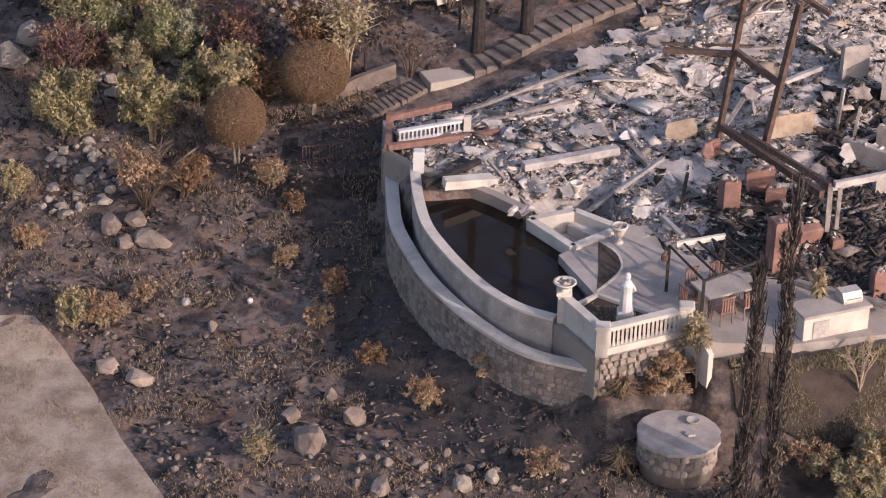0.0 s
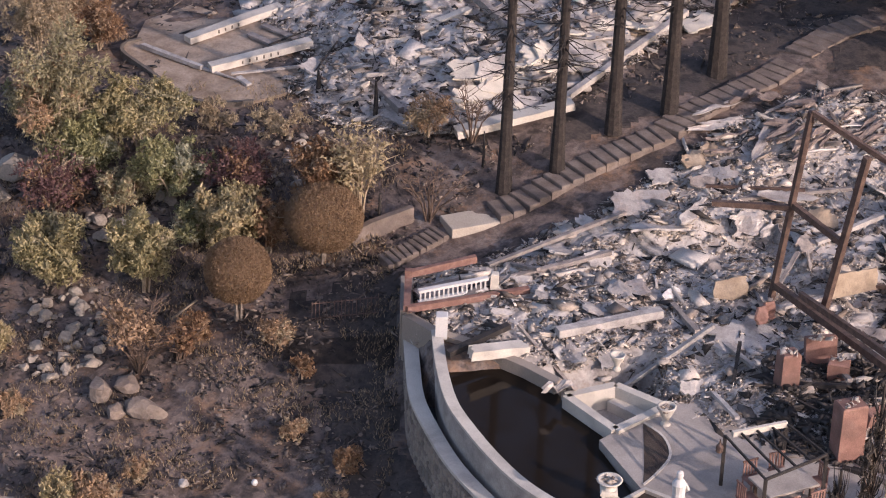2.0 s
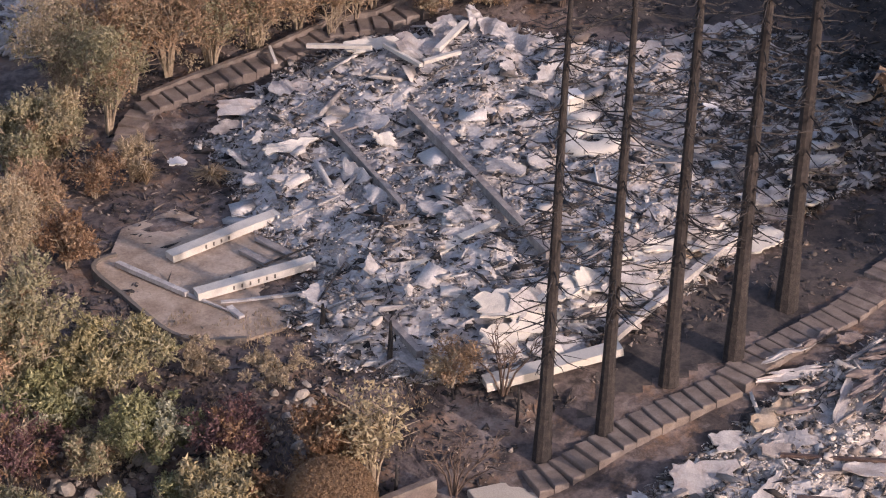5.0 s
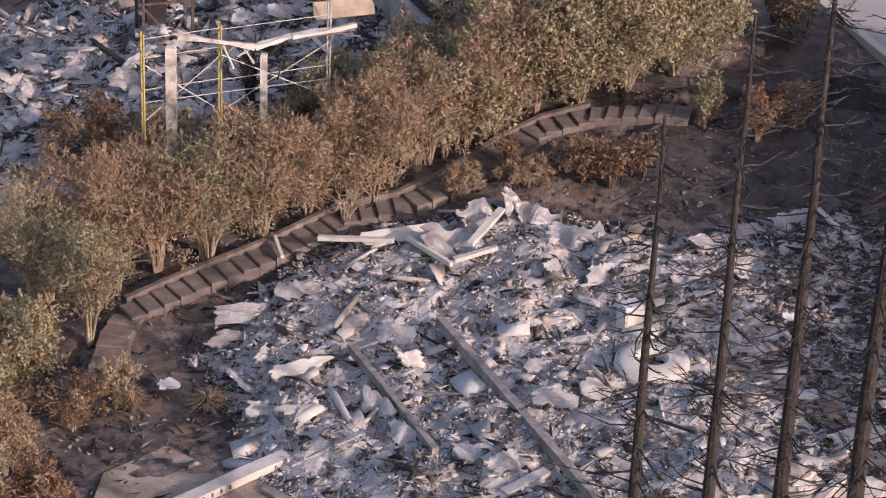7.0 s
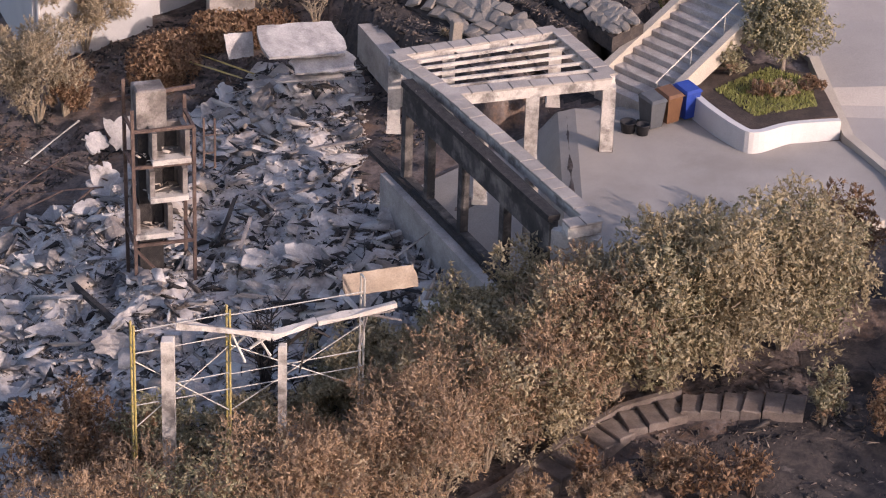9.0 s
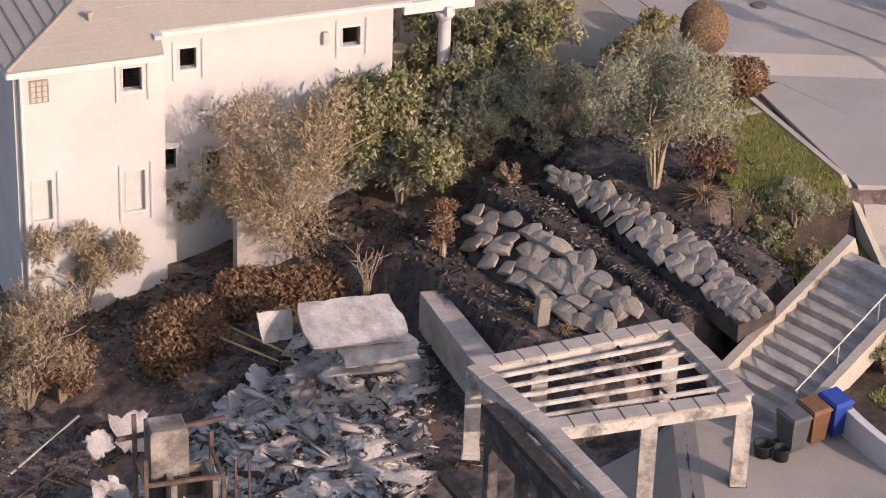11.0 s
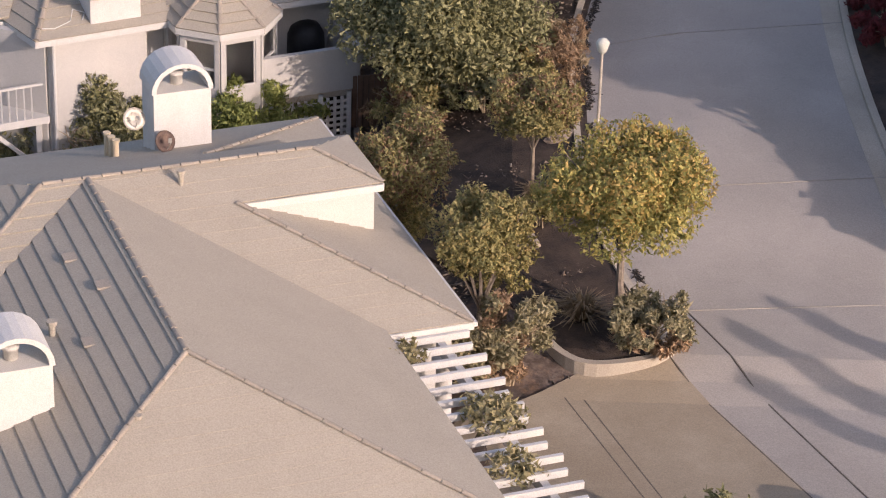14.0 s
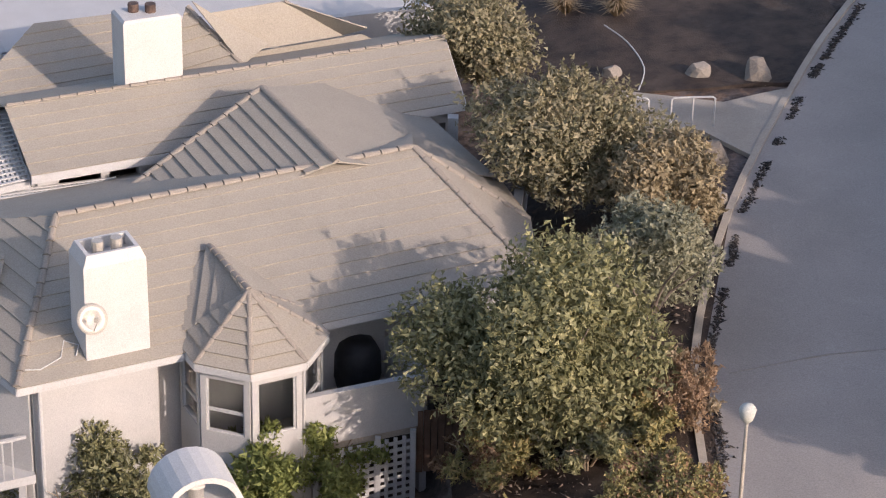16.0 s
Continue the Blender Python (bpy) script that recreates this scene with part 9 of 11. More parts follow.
wheelie_bin(0.62, 129.85, 6.28, 35, "bin_grey", "grey plastic wheelie bin beside the stair")
wheelie_bin(1.12, 130.25, 6.28, 35, "bin_brown", "brown plastic wheelie bin beside the stair")
wheelie_bin(1.66, 130.6, 6.28, 35, "bin_blue", "blue plastic wheelie bin beside the stair")
for x, y, r in ((-0.05, 129.55, 0.24), (0.35, 129.4, 0.2)):
    tub = mesh_object("plastic_tub", *lathe([(r * 0.8, 0), (r, 0.3), (r * 1.08, 0.32), (r * 0.95, 0.32), (r * 0.85, 0.1), (0.02, 0.08)], 16)[:2], M["black"], True)
    tub.location = (x, y, 6.28)
    tagged(tub, "black plastic plant tub on the drive", "tub")

# ---- dry-stone garden walls above the carport ----


def rock_wall(foot, crest, rows, size, seed, label, mat="pale_rock", cap=1):
    """A battered bank of earth faced with fitted fieldstones, from its foot line up to its crest line."""
    rng = np.random.default_rng(seed)
    t = thing("rock_wall", label, "rock wall", kind="structure")
    foot, crest = [Vector(p) for p in foot], [Vector(p) for p in crest]

    def at(line, f):
        k = min(int(f * (len(line) - 1)), len(line) - 2)
        return line[k].lerp(line[k + 1], f * (len(line) - 1) - k)

    back = Vector((0.45, 0.33, 0))
    v, fc = [], []
    for i in range(13):
        p, q = at(foot, i / 12), at(crest, i / 12)
        v += [p - Vector((0, 0, 0.6)), p - Vector((0, 0, 0.14)), q - Vector((0, 0, 0.14)), q + back * 0.6 - Vector((0, 0, 0.16)), q + back * 0.6 - Vector((0, 0, 1.2))]
        if i:
            fc += [(5 * i - 5 + j, 5 * i + j, 5 * i + (j + 1) % 5, 5 * i - 5 + (j + 1) % 5) for j in range(5)]
    part("earth_core", (v, fc + [(0, 1, 2, 3, 4), (64, 63, 62, 61, 60)]), M["black_soil"], t)
    kinds = []
    for i in range(8):
        me = bpy.data.meshes.new("rock")
        g = rock_geometry(rng, 1.4, 0.5, 1.15, 0.12)
        me.from_pydata(g[0], [], g[1])
        me.materials.append(M[mat])
        kinds.append(me)
    k = 0
    for r in range(rows + cap):
        f = rng.random() * 0.05
        while f < 1:
            p, q = at(foot, f), at(crest, f)
            along = (at(foot, min(1, f + 0.05)) - at(foot, max(0, f - 0.05))).normalized()
            up = (q - p).normalized()
            out = along.cross(up).normalized()
            if out.y > 0:
                out = -out
            h = (q - p).length / rows
            w = size * rng.uniform(0.7, 1.5)
            c = p.lerp(q, min(1.0, (r + 0.5) / rows + rng.normal() * 0.06)) + out * 0.02
            if r == rows:
                c = q + back * rng.uniform(0.3, 0.8)
            turn = Matrix((along, -out, up)).transposed().to_4x4()
            ob = piece("rock", kinds[k % 8], t, Matrix.Translation(c) @ turn @ pose(0, 0, 0, rng.normal() * 8, rng.normal() * 14, rng.normal() * 8 + 180 * (k % 2)) @ Matrix.Diagonal((w * 1.16, w * rng.uniform(0.7, 1.0), 1.1 * max(h, size * 0.6) * rng.uniform(1.2, 1.55), 1)))
            f += w * 0.84 / (foot[-1] - foot[0]).length
            k += 1
    return t


rock_wall([(-6.8, 138.24, 6.55), (-5.71, 136.76, 6.55), (-5.06, 136.03, 6.55), (-4.43, 135.05, 6.55), (-3.56, 134.12, 6.55)], [(-6.66, 139.63, 7.3), (-5.04, 138.16, 7.4), (-4.01, 136.87, 7.4), (-3.4, 135.86, 7.4), (-2.34, 133.84, 7.3)], 4, 0.5, 71, "dry-stone retaining wall of large tan boulders", "pale_rock", 0)
rock_wall([(-4.82, 140.51, 7.6), (-3.92, 139.32, 7.65), (-2.45, 136.59, 7.7), (-0.94, 134.13, 7.7), (-0.4, 133.2, 7.7)], [(-4.74, 140.79, 7.85), (-2.99, 139.09, 8.05), (-1.16, 136.5, 8.1), (0.0, 133.95, 8.1), (0.25, 133.4, 8.05)], 3, 0.32, 72, "dry-stone retaining wall of small pale fieldstones", cap=0)

# ---- tiled roofs ----


def clip(poly, lo, hi):
    """The part of a flat polygon (u, v) between two heights v."""
    for level, keep in ((lo, 1), (hi, -1)):
        out = []
        for (au, av), (bu, bv) in zip(poly, poly[1:] + poly[:1]):
            a, b = (av - level) * keep, (bv - level) * keep
            if a >= 0:
                out.append((au, av))
            if (a > 0 > b) or (a < 0 < b):
                f = a / (a - b)
                out.append((au + (bu - au) * f, av + (bv - av) * f))
        poly = out
        if len(poly) < 3:
            return []
    return poly


def roof_plane(parent, corners, course=0.37, lift=0.034, mat="roof", name="tile_course"):
    """A slope of overlapping tile courses; the first two corners give the eave line. Corners in world metres."""
    P3 = [Vector(c) for c in corners]
    nrm = Vector((0, 0, 0))
    for i in range(len(P3)):
        a, b = P3[i], P3[(i + 1) % len(P3)]
        nrm += Vector(((a.y - b.y) * (a.z + b.z), (a.z - b.z) * (a.x + b.x), (a.x - b.x) * (a.y + b.y)))
    nrm.normalize()
    if nrm.z < 0:
        nrm = -nrm
    u = (P3[1] - P3[0])
    u = (u - nrm * u.dot(nrm)).normalized()
    v = nrm.cross(u)
    if v.z < 0:
        u, v = -u, -v
    o = P3[0]
    flat = [((p - o).dot(u), (p - o).dot(v)) for p in P3]
    part("underlay", ([o + u * a + v * b - nrm * 0.02 for a, b in flat], [tuple(range(len(flat)))]), M[mat], parent)
    low, high = min(b for a, b in flat), max(b for a, b in flat)
    k = low
    while k < high - 0.02:
        poly = clip(flat, k, k + course)
        if len(poly) >= 3:
            area = sum(poly[i][0] * poly[(i + 1) % len(poly)][1] - poly[(i + 1) % len(poly)][0] * poly[i][1] for i in range(len(poly)))
            if area < 0:
                poly = poly[::-1]
            n = len(poly)
            topv = [o + u * a + v * b + nrm * (0.012 + lift * (1 - (b - k) / course)) for a, b in poly]
            botv = [o + u * a + v * b - nrm * 0.01 for a, b in poly]
            part(name, (topv + botv, [tuple(range(n))] + [(n + i, n + (i + 1) % n, (i + 1) % n, i) for i in range(n)]), M[mat], parent)
        k += course


def ridge_line(parent, p, q, r=0.1, step=0.42, mat="ridge"):
    """A row of half-round cap tiles along a ridge or hip."""
    p, q = Vector(p), Vector(q)
    d = q - p
    n = max(1, round(d.length / step))
    rot = d.to_track_quat("X", "Z").to_matrix().to_4x4()
    L = d.length / n
    v, f = [], []
    for x, rr in ((L * 0.08, r * 1.15), (L * 1.02, r * 0.9)):
        for j in range(6):
            a = math.pi * j / 5
            v.append((x, math.cos(a) * rr, math.sin(a) * rr * 0.75))
    f = [(j, j + 1, 7 + j, 6 + j) for j in range(5)] + [(5, 4, 3, 2, 1, 0), (6, 7, 8, 9, 10, 11)]
    me = bpy.data.meshes.new("ridge_tile")
    me.from_pydata(v, [], f)
    me.materials.append(M[mat])
    for i in range(n):
        piece("ridge_tile", me, parent, Matrix.Translation(p + d * i / n + Vector((0, 0, 0.03))) @ rot)


def fascia(parent, p, q, depth=0.16, thick=0.05, mat="trim"):
    part("fascia", beam(Vector(p) - Vector((0, 0, depth / 2)), Vector(q) - Vector((0, 0, depth / 2)), thick, depth), M[mat], parent)


def window(parent, p, d, n, w, h, blind=False, trim_left=True):
    """A window at p (its lower middle on the wall face), along d, facing n: frame, sill, pane and a dark room behind."""
    d, n, up = Vector((*d, 0)), Vector((*n, 0)), Vector((0, 0, 1))
    p = Vector(p)
    win = part("window", join(beam(p - d * w / 2 + n * 0.02, p - d * w / 2 + up * h + n * 0.02, 0.05, 0.05), beam(p + d * w / 2 + n * 0.02, p + d * w / 2 + up * h + n * 0.02, 0.05, 0.05), beam(p - d * w / 2 + n * 0.02, p + d * w / 2 + n * 0.02, 0.06, 0.05), beam(p - d * w / 2 + up * h + n * 0.02, p + d * w / 2 + up * h + n * 0.02, 0.05, 0.05)), M["trim"], parent)
    q = p - n * 0.1
    part("pane", ([q - d * w / 2, q + d * w / 2, q + d * w / 2 + up * h, q - d * w / 2 + up * h], [(0, 1, 2, 3)]), M["curtain"] if blind else M["glass"], win)
    if trim_left:
        for s in (-1, 1):
            e = p + d * s * (w / 2 + 0.14) + n * 0.035
            part("side_trim", beam(e - up * 0.25, e + up * (h + 0.2), 0.05, 0.06), M["trim"], win)
    return win


def local_frame(ox, oy, degrees_along):
    c, s = math.cos(radians(degrees_along)), math.sin(radians(degrees_along))
    return lambda a, b, z=None: ((ox + c * a - s * b, oy + s * a + c * b) if z is None else (ox + c * a - s * b, oy + s * a + c * b, z))


def house_walls(parent, f, outline, z0, z1, holes_by_edge, mat="white", thick=0.22):
    for i in range(len(outline)):
        a, b = outline[i], outline[(i + 1) % len(outline)]
        za = z1[i] if isinstance(z1, (list, tuple)) else z1
        pierced_wall(parent, f(*a), f(*b), z0, za, thick, holes_by_edge.get(i, []), mat, "wall")


# ---- white house above the carport ----
# local frame: a runs west from the front east corner, b runs north into the house
def W1(a, b, z=None):
    x, y = -8.51 - 0.930 * a - 0.367 * b, 143.45 - 0.367 * a + 0.930 * b
    return (x, y) if z is None else (x, y, z)


SL, ZR = 0.36, 13.06
h1 = thing("white_house", "intact white stucco house with hipped tan concrete tile roof", "house")
roof1 = part("roof", ([W1(0.3, 0.6, 11.0), W1(10.2, 0.6, 11.0), W1(10.2, 17.0, 11.0), W1(-1.2, 17.0, 11.0), W1(-1.2, 7.9, 11.0), W1(0.3, 7.9, 11.0)], [(0, 1, 2, 3, 4, 5)]), M["trim"], h1, "hipped roof of tan concrete tiles")
zf = lambda b: 11.3 + SL * b
zm = lambda b: ZR - SL * (12.5 - b)
zk = lambda b: ZR - SL * (b - 12.5)
roof_plane(roof1, [W1(0, 0, zf(0)), W1(6.85, 0, zf(0)), W1(6.95, -0.8, zf(-0.8)), W1(11.0, -0.8, zf(-0.8)), W1(4.9, 4.9, ZR)], lift=0.008)
roof_plane(roof1, [W1(0, 0, 11.3), W1(0, 7.4, 11.3), W1(4.9, 12.5, ZR), W1(4.9, 4.9, ZR)], lift=0.008)
roof_plane(roof1, [W1(0, 7.4, zm(7.4)), W1(-1.9, 7.35, zm(7.35)), W1(2.0, 11.3, zm(11.3)), W1(-1.3, 11.3, zm(11.3)), W1(-0.1, 12.5, ZR), W1(4.9, 12.5, ZR)], lift=0.008)
roof_plane(roof1, [W1(-1.9, 7.35, 11.2), W1(-1.9, 17.6, 11.2), W1(2.0, 13.7, 12.6), W1(2.0, 11.3, 12.6)])
roof_plane(roof1, [W1(-1.3, 11.3, 12.63), W1(-1.3, 13.7, 12.63), W1(-0.1, 12.5, ZR)])
roof_plane(roof1, [W1(-1.9, 17.6, zk(17.6)), W1(11.2, 17.6, zk(17.6)), W1(5.9, 12.5, ZR), W1(-0.1, 12.5, ZR), W1(-1.3, 13.7, zk(13.7)), W1(2.0, 13.7, zk(13.7))])
roof_plane(roof1, [W1(11.0, -0.8, 11.0), W1(11.0, 6.8, 11.0), W1(4.9, 12.5, ZR), W1(4.9, 4.9, ZR)])
roof_plane(roof1, [W1(11.0, 6.8, 11.0), W1(11.6, 6.8, 11.0), W1(5.9, 12.5, ZR), W1(4.9, 12.5, ZR)])
roof_plane(roof1, [W1(11.6, 6.8, 11.0), W1(11.6, 18.2, 11.0), W1(5.9, 12.5, ZR)])
for a, b in ((W1(4.9, 4.9, ZR), W1(4.9, 12.5, ZR)), (W1(4.9, 4.9, ZR), W1(0, 0, 11.3)), (W1(4.9, 4.9, ZR), W1(11.0, -0.8, 11.0)), (W1(5.9, 12.5, ZR), W1(-0.1, 12.5, ZR)), (W1(2.0, 11.3, 12.63), W1(-1.9, 7.35, 11.2)), (W1(-0.1, 12.5, ZR), W1(-1.3, 11.3, 12.63)), (W1(5.9, 12.5, ZR), W1(11.6, 6.8, 11.0)), (W1(2.0, 13.7, 12.63), W1(-1.9, 17.6, 11.2))):
    ridge_line(roof1, a, b, 0.06)
for a, b in ((W1(0, 0, 11.28), W1(6.85, 0, 11.28)), (W1(6.95, -0.8, 10.98), W1(11.0, -0.8, 10.98)), (W1(0, 0, 11.28), W1(0, 7.4, 11.28)), (W1(0, 7.38, 11.2), W1(-1.9, 7.35, 11.2)), (W1(-1.9, 7.35, 11.18), W1(-1.9, 17.6, 11.18)), (W1(2.0, 11.28, 12.6), W1(-1.3, 11.28, 12.6)), (W1(-1.3, 11.3, 12.6), W1(-1.3, 13.7, 12.6)), (W1(11.0, -0.8, 10.98), W1(11.0, 6.8, 10.98))):
    fascia(h1, a, b)
for a, b in ((W1(0.02, -0.05, 11.22), W1(6.85, -0.05, 11.22)), (W1(-1.95, 7.35, 11.14), W1(-1.95, 17.6, 11.14))):
    part("gutter", beam(Vector(a), Vector(b), 0.1, 0.1), M["trim"], h1)
F1 = [(0.4, 0.45), (6.95, 0.45), (6.95, -0.35), (10.65, -0.35), (10.65, 17.2), (-1.5, 17.2), (-1.5, 7.8), (0.4, 7.8)]
house_walls(h1, W1, F1, 3.2, [11.3, 11.3, 10.9, 10.9, 11.0, 11.0, 11.1, 11.0], {0: [(0.83, 1.38, 10.0, 10.6), (5.34, 5.84, 9.93, 10.58), (5.93, 6.43, 7.1, 7.75), (4.6, 5.15, 6.85, 7.5)], 2: [(0.48, 1.03, 9.9, 10.6), (0.46, 1.01, 6.45, 7.65), (2.92, 3.47, 6.55, 7.75)]})
u1, n1 = (-0.930, -0.367), (0.367, -0.930)
for a, z, w, h, bl in ((1.5, 10.0, 0.55, 0.6, False), (5.99, 9.93, 0.5, 0.65, False), (6.58, 7.1, 0.5, 0.65, False), (5.27, 6.85, 0.55, 0.65, False)):
    window(h1, W1(a, 0.36, z), u1, n1, w, h, bl)
for a, z, w, h, bl in ((7.7, 9.9, 0.55, 0.7, False), (7.68, 6.45, 0.55, 1.2, True), (10.15, 6.55, 0.55, 1.2, True)):
    window(h1, W1(a, -0.44, z), u1, n1, w, h, bl)
part("white_gable_wall", ([W1(2.0, 11.36, 12.6), W1(-1.1, 11.36, 12.5), W1(-1.1, 11.36, 11.5), W1(-1.1, 11.3, 11.5), W1(2.0, 11.3, 12.58), W1(-1.1, 11.3, 12.5)], [(0, 1, 2), (4, 3, 5), (1, 0, 4, 5), (2, 1, 5, 3)]), M["white"], h1)
part("glass_block_frame", box(0.5, 0.04, 0.64, m=Matrix.Translation(W1(10.13, -0.465, 9.92)) @ pose(0, 0, 0, 0, 0, 21.5)), M["timber"], h1)
for i in range(3):
    for j in range(4):
        part("glass_block", box(0.1, 0.05, 0.12, m=Matrix.Translation(W1(10.28 - 0.15 * i, -0.47, 9.95 + 0.15 * j)) @ pose(0, 0, 0, 0, 0, 21.5)), M["galv"], h1)
part("downpipe", tube([W1(10.6, -0.5, 10.8), W1(10.6, -0.5, 4.5)], 0.05, 8), M["trim"], h1)
part("wall_lamp", box(0.14, 0.14, 0.35, m=Matrix.Translation(W1(2.25, 0.28, 10.2)) @ pose(0, 0, 0, 0, 0, 21.5)), M["galv"], h1)
# pipes and vents that come through the roof
for a, b, zz, r, h in ((6.9, 7.4, 12.3, 0.07, 0.35), (6.2, 3.6, 12.3, 0.05, 0.3), (8.9, 2.2, 11.5, 0.05, 0.3), (3.0, 12.0, 12.85, 0.06, 0.3), (8.5, 0.6, 11.45, 0.06, 0.25)):
    pv = part("roof_vent", tube([W1(a, b, zz - 0.1), W1(a, b, zz + h)], r, 8), M["roof"], roof1)
    part("vent_cap", tube([W1(a, b, zz + h), W1(a, b, zz + h + 0.08)], r * 1.6, 8), M["roof"], pv)
for a, b in ((4.35, 3.9), (5.6, 8.3), (5.9, 9.8), (6.3, 6.6)):
    zz = zf(b) if b < a else (ZR - SL * abs(a - 4.9))
    part("flat_vent", box(0.4, 0.34, 0.05, m=Matrix.Translation(W1(a, b, zz + 0.02)) @ pose(-12 if b < a else 0, 0, 0, 0, 0, 21.5)), M["ridge"], roof1)
for x, y in ((-17.68, 156.65), (-17.56, 156.46), (-17.44, 156.29)):
    fp = part("flue_pipe", tube([(x, y, 11.9), (x, y, 12.48)], 0.07, 10), M["terracotta"], roof1)
    part("pipe_rim", tube([(x, y, 12.48), (x, y, 12.54)], 0.09, 10), M["terracotta"], fp)


def vault_chimney(a, b, z0, z1, w, dpt, house, dish):
    """A white stack whose head is a barrel vault open to the front over a flue pot."""
    m = Matrix.Translation(W1(a, b, 0)) @ pose(0, 0, 0, 0, 0, 21.5)
    st = part("chimney", box(w, dpt, z1 - z0, 0, 0, z0, m=m), M["trim"], house)
    v, f = [], []
    n = 12
    for y in (-dpt / 2 - 0.03, dpt / 2 + 0.03):
        for r in (w / 2 + 0.05, w / 2 - 0.06):
            for j in range(n + 1):
                t = math.pi * j / n
                v.append(m @ Vector((math.cos(t) * r, y, z1 + math.sin(t) * r * 0.95)))
    k = n + 1
    for j in range(n):
        f += [(j, j + 1, 2 * k + j + 1, 2 * k + j), (k + j + 1, k + j, 3 * k + j, 3 * k + j + 1), (j + 1, j, k + j, k + j + 1), (2 * k + j, 2 * k + j + 1, 3 * k + j + 1, 3 * k + j)]
    part("vault", (v, f), M["trim"], st)
    g = lathe([(0.14, 0), (0.14, 0.22), (0.17, 0.22), (0.17, 0.28), (0.1, 0.3)], 12)
    part("flue_pot", ([m @ (Vector(p) + Vector((0, 0, z1))) for p in g[0]], g[1], True), M["trim"], st)
    if dish:
        satellite(m @ Vector((-w / 2 - 0.38, -0.1, z1 - 0.72)), 0.26, st)
        satellite(m @ Vector((-w / 2 + 0.14, -dpt / 2 - 0.2, z1 - 1.08)), 0.25, st, "steel", 40)


def satellite(p, r, parent, mat="galv", turn=25):
    g = lathe([(0.02, 0.0), (r * 0.6, 0.035), (r, 0.1), (r, 0.115), (r * 0.55, 0.05), (0.02, 0.015)], 18)
    m = Matrix.Translation(p) @ pose(0, 0, 0, 62, 0, turn)
    ds = part("satellite_dish", ([m @ Vector(q) for q in g[0]], g[1], True), M[mat], parent)
    part("dish_arm", tube([m @ Vector((0, -r * 0.8, 0.06)), m @ Vector((0, -r * 0.3, r * 1.2))], 0.01, 6), M["galv"], ds)
    part("receiver", box(0.07, 0.07, 0.09, m=Matrix.Translation(m @ Vector((0, -r * 0.2, r * 1.2)))), M["galv"], ds)


vault_chimney(8.1, 5.55, 11.3, 13.15, 1.35, 1.0, h1, False)
vault_chimney(2.0, 15.9, 11.4, 13.42, 1.32, 1.0, h1, True)

# white pergola along the drive side
pg1 = thing("white_pergola", "white timber pergola with slatted beams on a round column", "pergola")
for i in range(14):
    b = 0.75 + 0.5 * i
    part("slat", beam(Vector(W1(0.1, b, 11.02)), Vector(W1(-1.65 - 0.12 * (i % 2), b, 11.02)), 0.09, 0.15), M["trim"], pg1)
part("front_beam", beam(Vector(W1(0.1, 0.2, 10.98)), Vector(W1(-1.9, 0.2, 10.98)), 0.16, 0.32), M["trim"], pg1)
part("long_beam", beam(Vector(W1(-1.15, 0.0, 10.8)), Vector(W1(-1.15, 7.3, 10.8)), 0.16, 0.26), M["trim"], pg1)
for b in (0.35, 7.0):
    ob = part("column", lathe([(0.24, 0), (0.24, 0.12), (0.18, 0.18), (0.17, 1.9), (0.2, 1.95), (0.27, 2.05), (0.27, 2.15)], 16), M["trim"], pg1)
    ob.matrix_basis = Matrix.Translation(W1(-1.15, b, 8.55))
for i, (px, py) in enumerate(((0.1, 6.6), (-0.9, 4.2), (-0.6, 2.0), (-1.0, 3.7))):
    x, y = W1(px, py)
    rng = np.random.default_rng(900 + i)
    v, f = leaves([(0, 0, 0, 0.5, 0.5), (0.3, 0.3, -0.1, 0.35, 0.6)], 420, 0.08, rng, inner=0.1)
    vine = big_mesh("climbing_vine", v, f, LEAF["yellowgreen"])
    vine.location = (x, y, 11.15)
    tagged(vine, "green climbing vine spilling over the pergola", "vine")
for b, z in ((1.6, 8.75), (2.6, 8.75)):
    pot = mesh_object("plant_pot", *lathe([(0.18, 0), (0.26, 0.4), (0.3, 0.42), (0.3, 0.5), (0.24, 0.5), (0.2, 0.35), (0.02, 0.33)], 14)[:2], M["terracotta"], True)
    pot.location = (*W1(-0.3, b), 8.72)
    tagged(pot, "terracotta pot standing under the pergola", "pot")
bw = thing("garden_wall", "white garden wall below the house front", "wall", kind="structure")
part("wall_core", ribbon([(-12.89, 139.99), (-11.50, 140.77)], 0.25, 4.5, 6.6), M["poolwall"], bw)

# ---- drive, road, planter and lawn above ----
ROAD_EDGE = [(-4.37, 152.24), (-5.1, 153.9), (-6.3, 158.0), (-6.75, 161.0), (-6.9, 164.0), (-6.85, 168.6), (-5.75, 174.4), (-3.65, 180.8), (-1.8, 185.5), (3, 196)]
sheet("road", [(-5.15, 153.63), (-2.15, 147.85), (0.2, 145.6), (1.6, 145.2), (4.2, 142.2), (9, 140), (20, 140), (24, 200)] + ROAD_EDGE[:0:-1] + [(-5.1, 153.6)], 0.03, M["road"], "pale concrete road curving uphill", "road", step=0.8)
sheet("driveway", [W1(0.3, 0.6), W1(0.3, 7.8), W1(-1.4, 7.9), (-8.4, 151.9), (-7.2, 152.9), (-5.1, 153.5), (-5.12, 153.63), (-2.12, 147.85), (0.1, 145.5), (-1.6, 145.0), (-4.5, 144.4)], 0.04, M["tan_drive"], "tan concrete driveway with dark joints", "pavement", step=0.8)


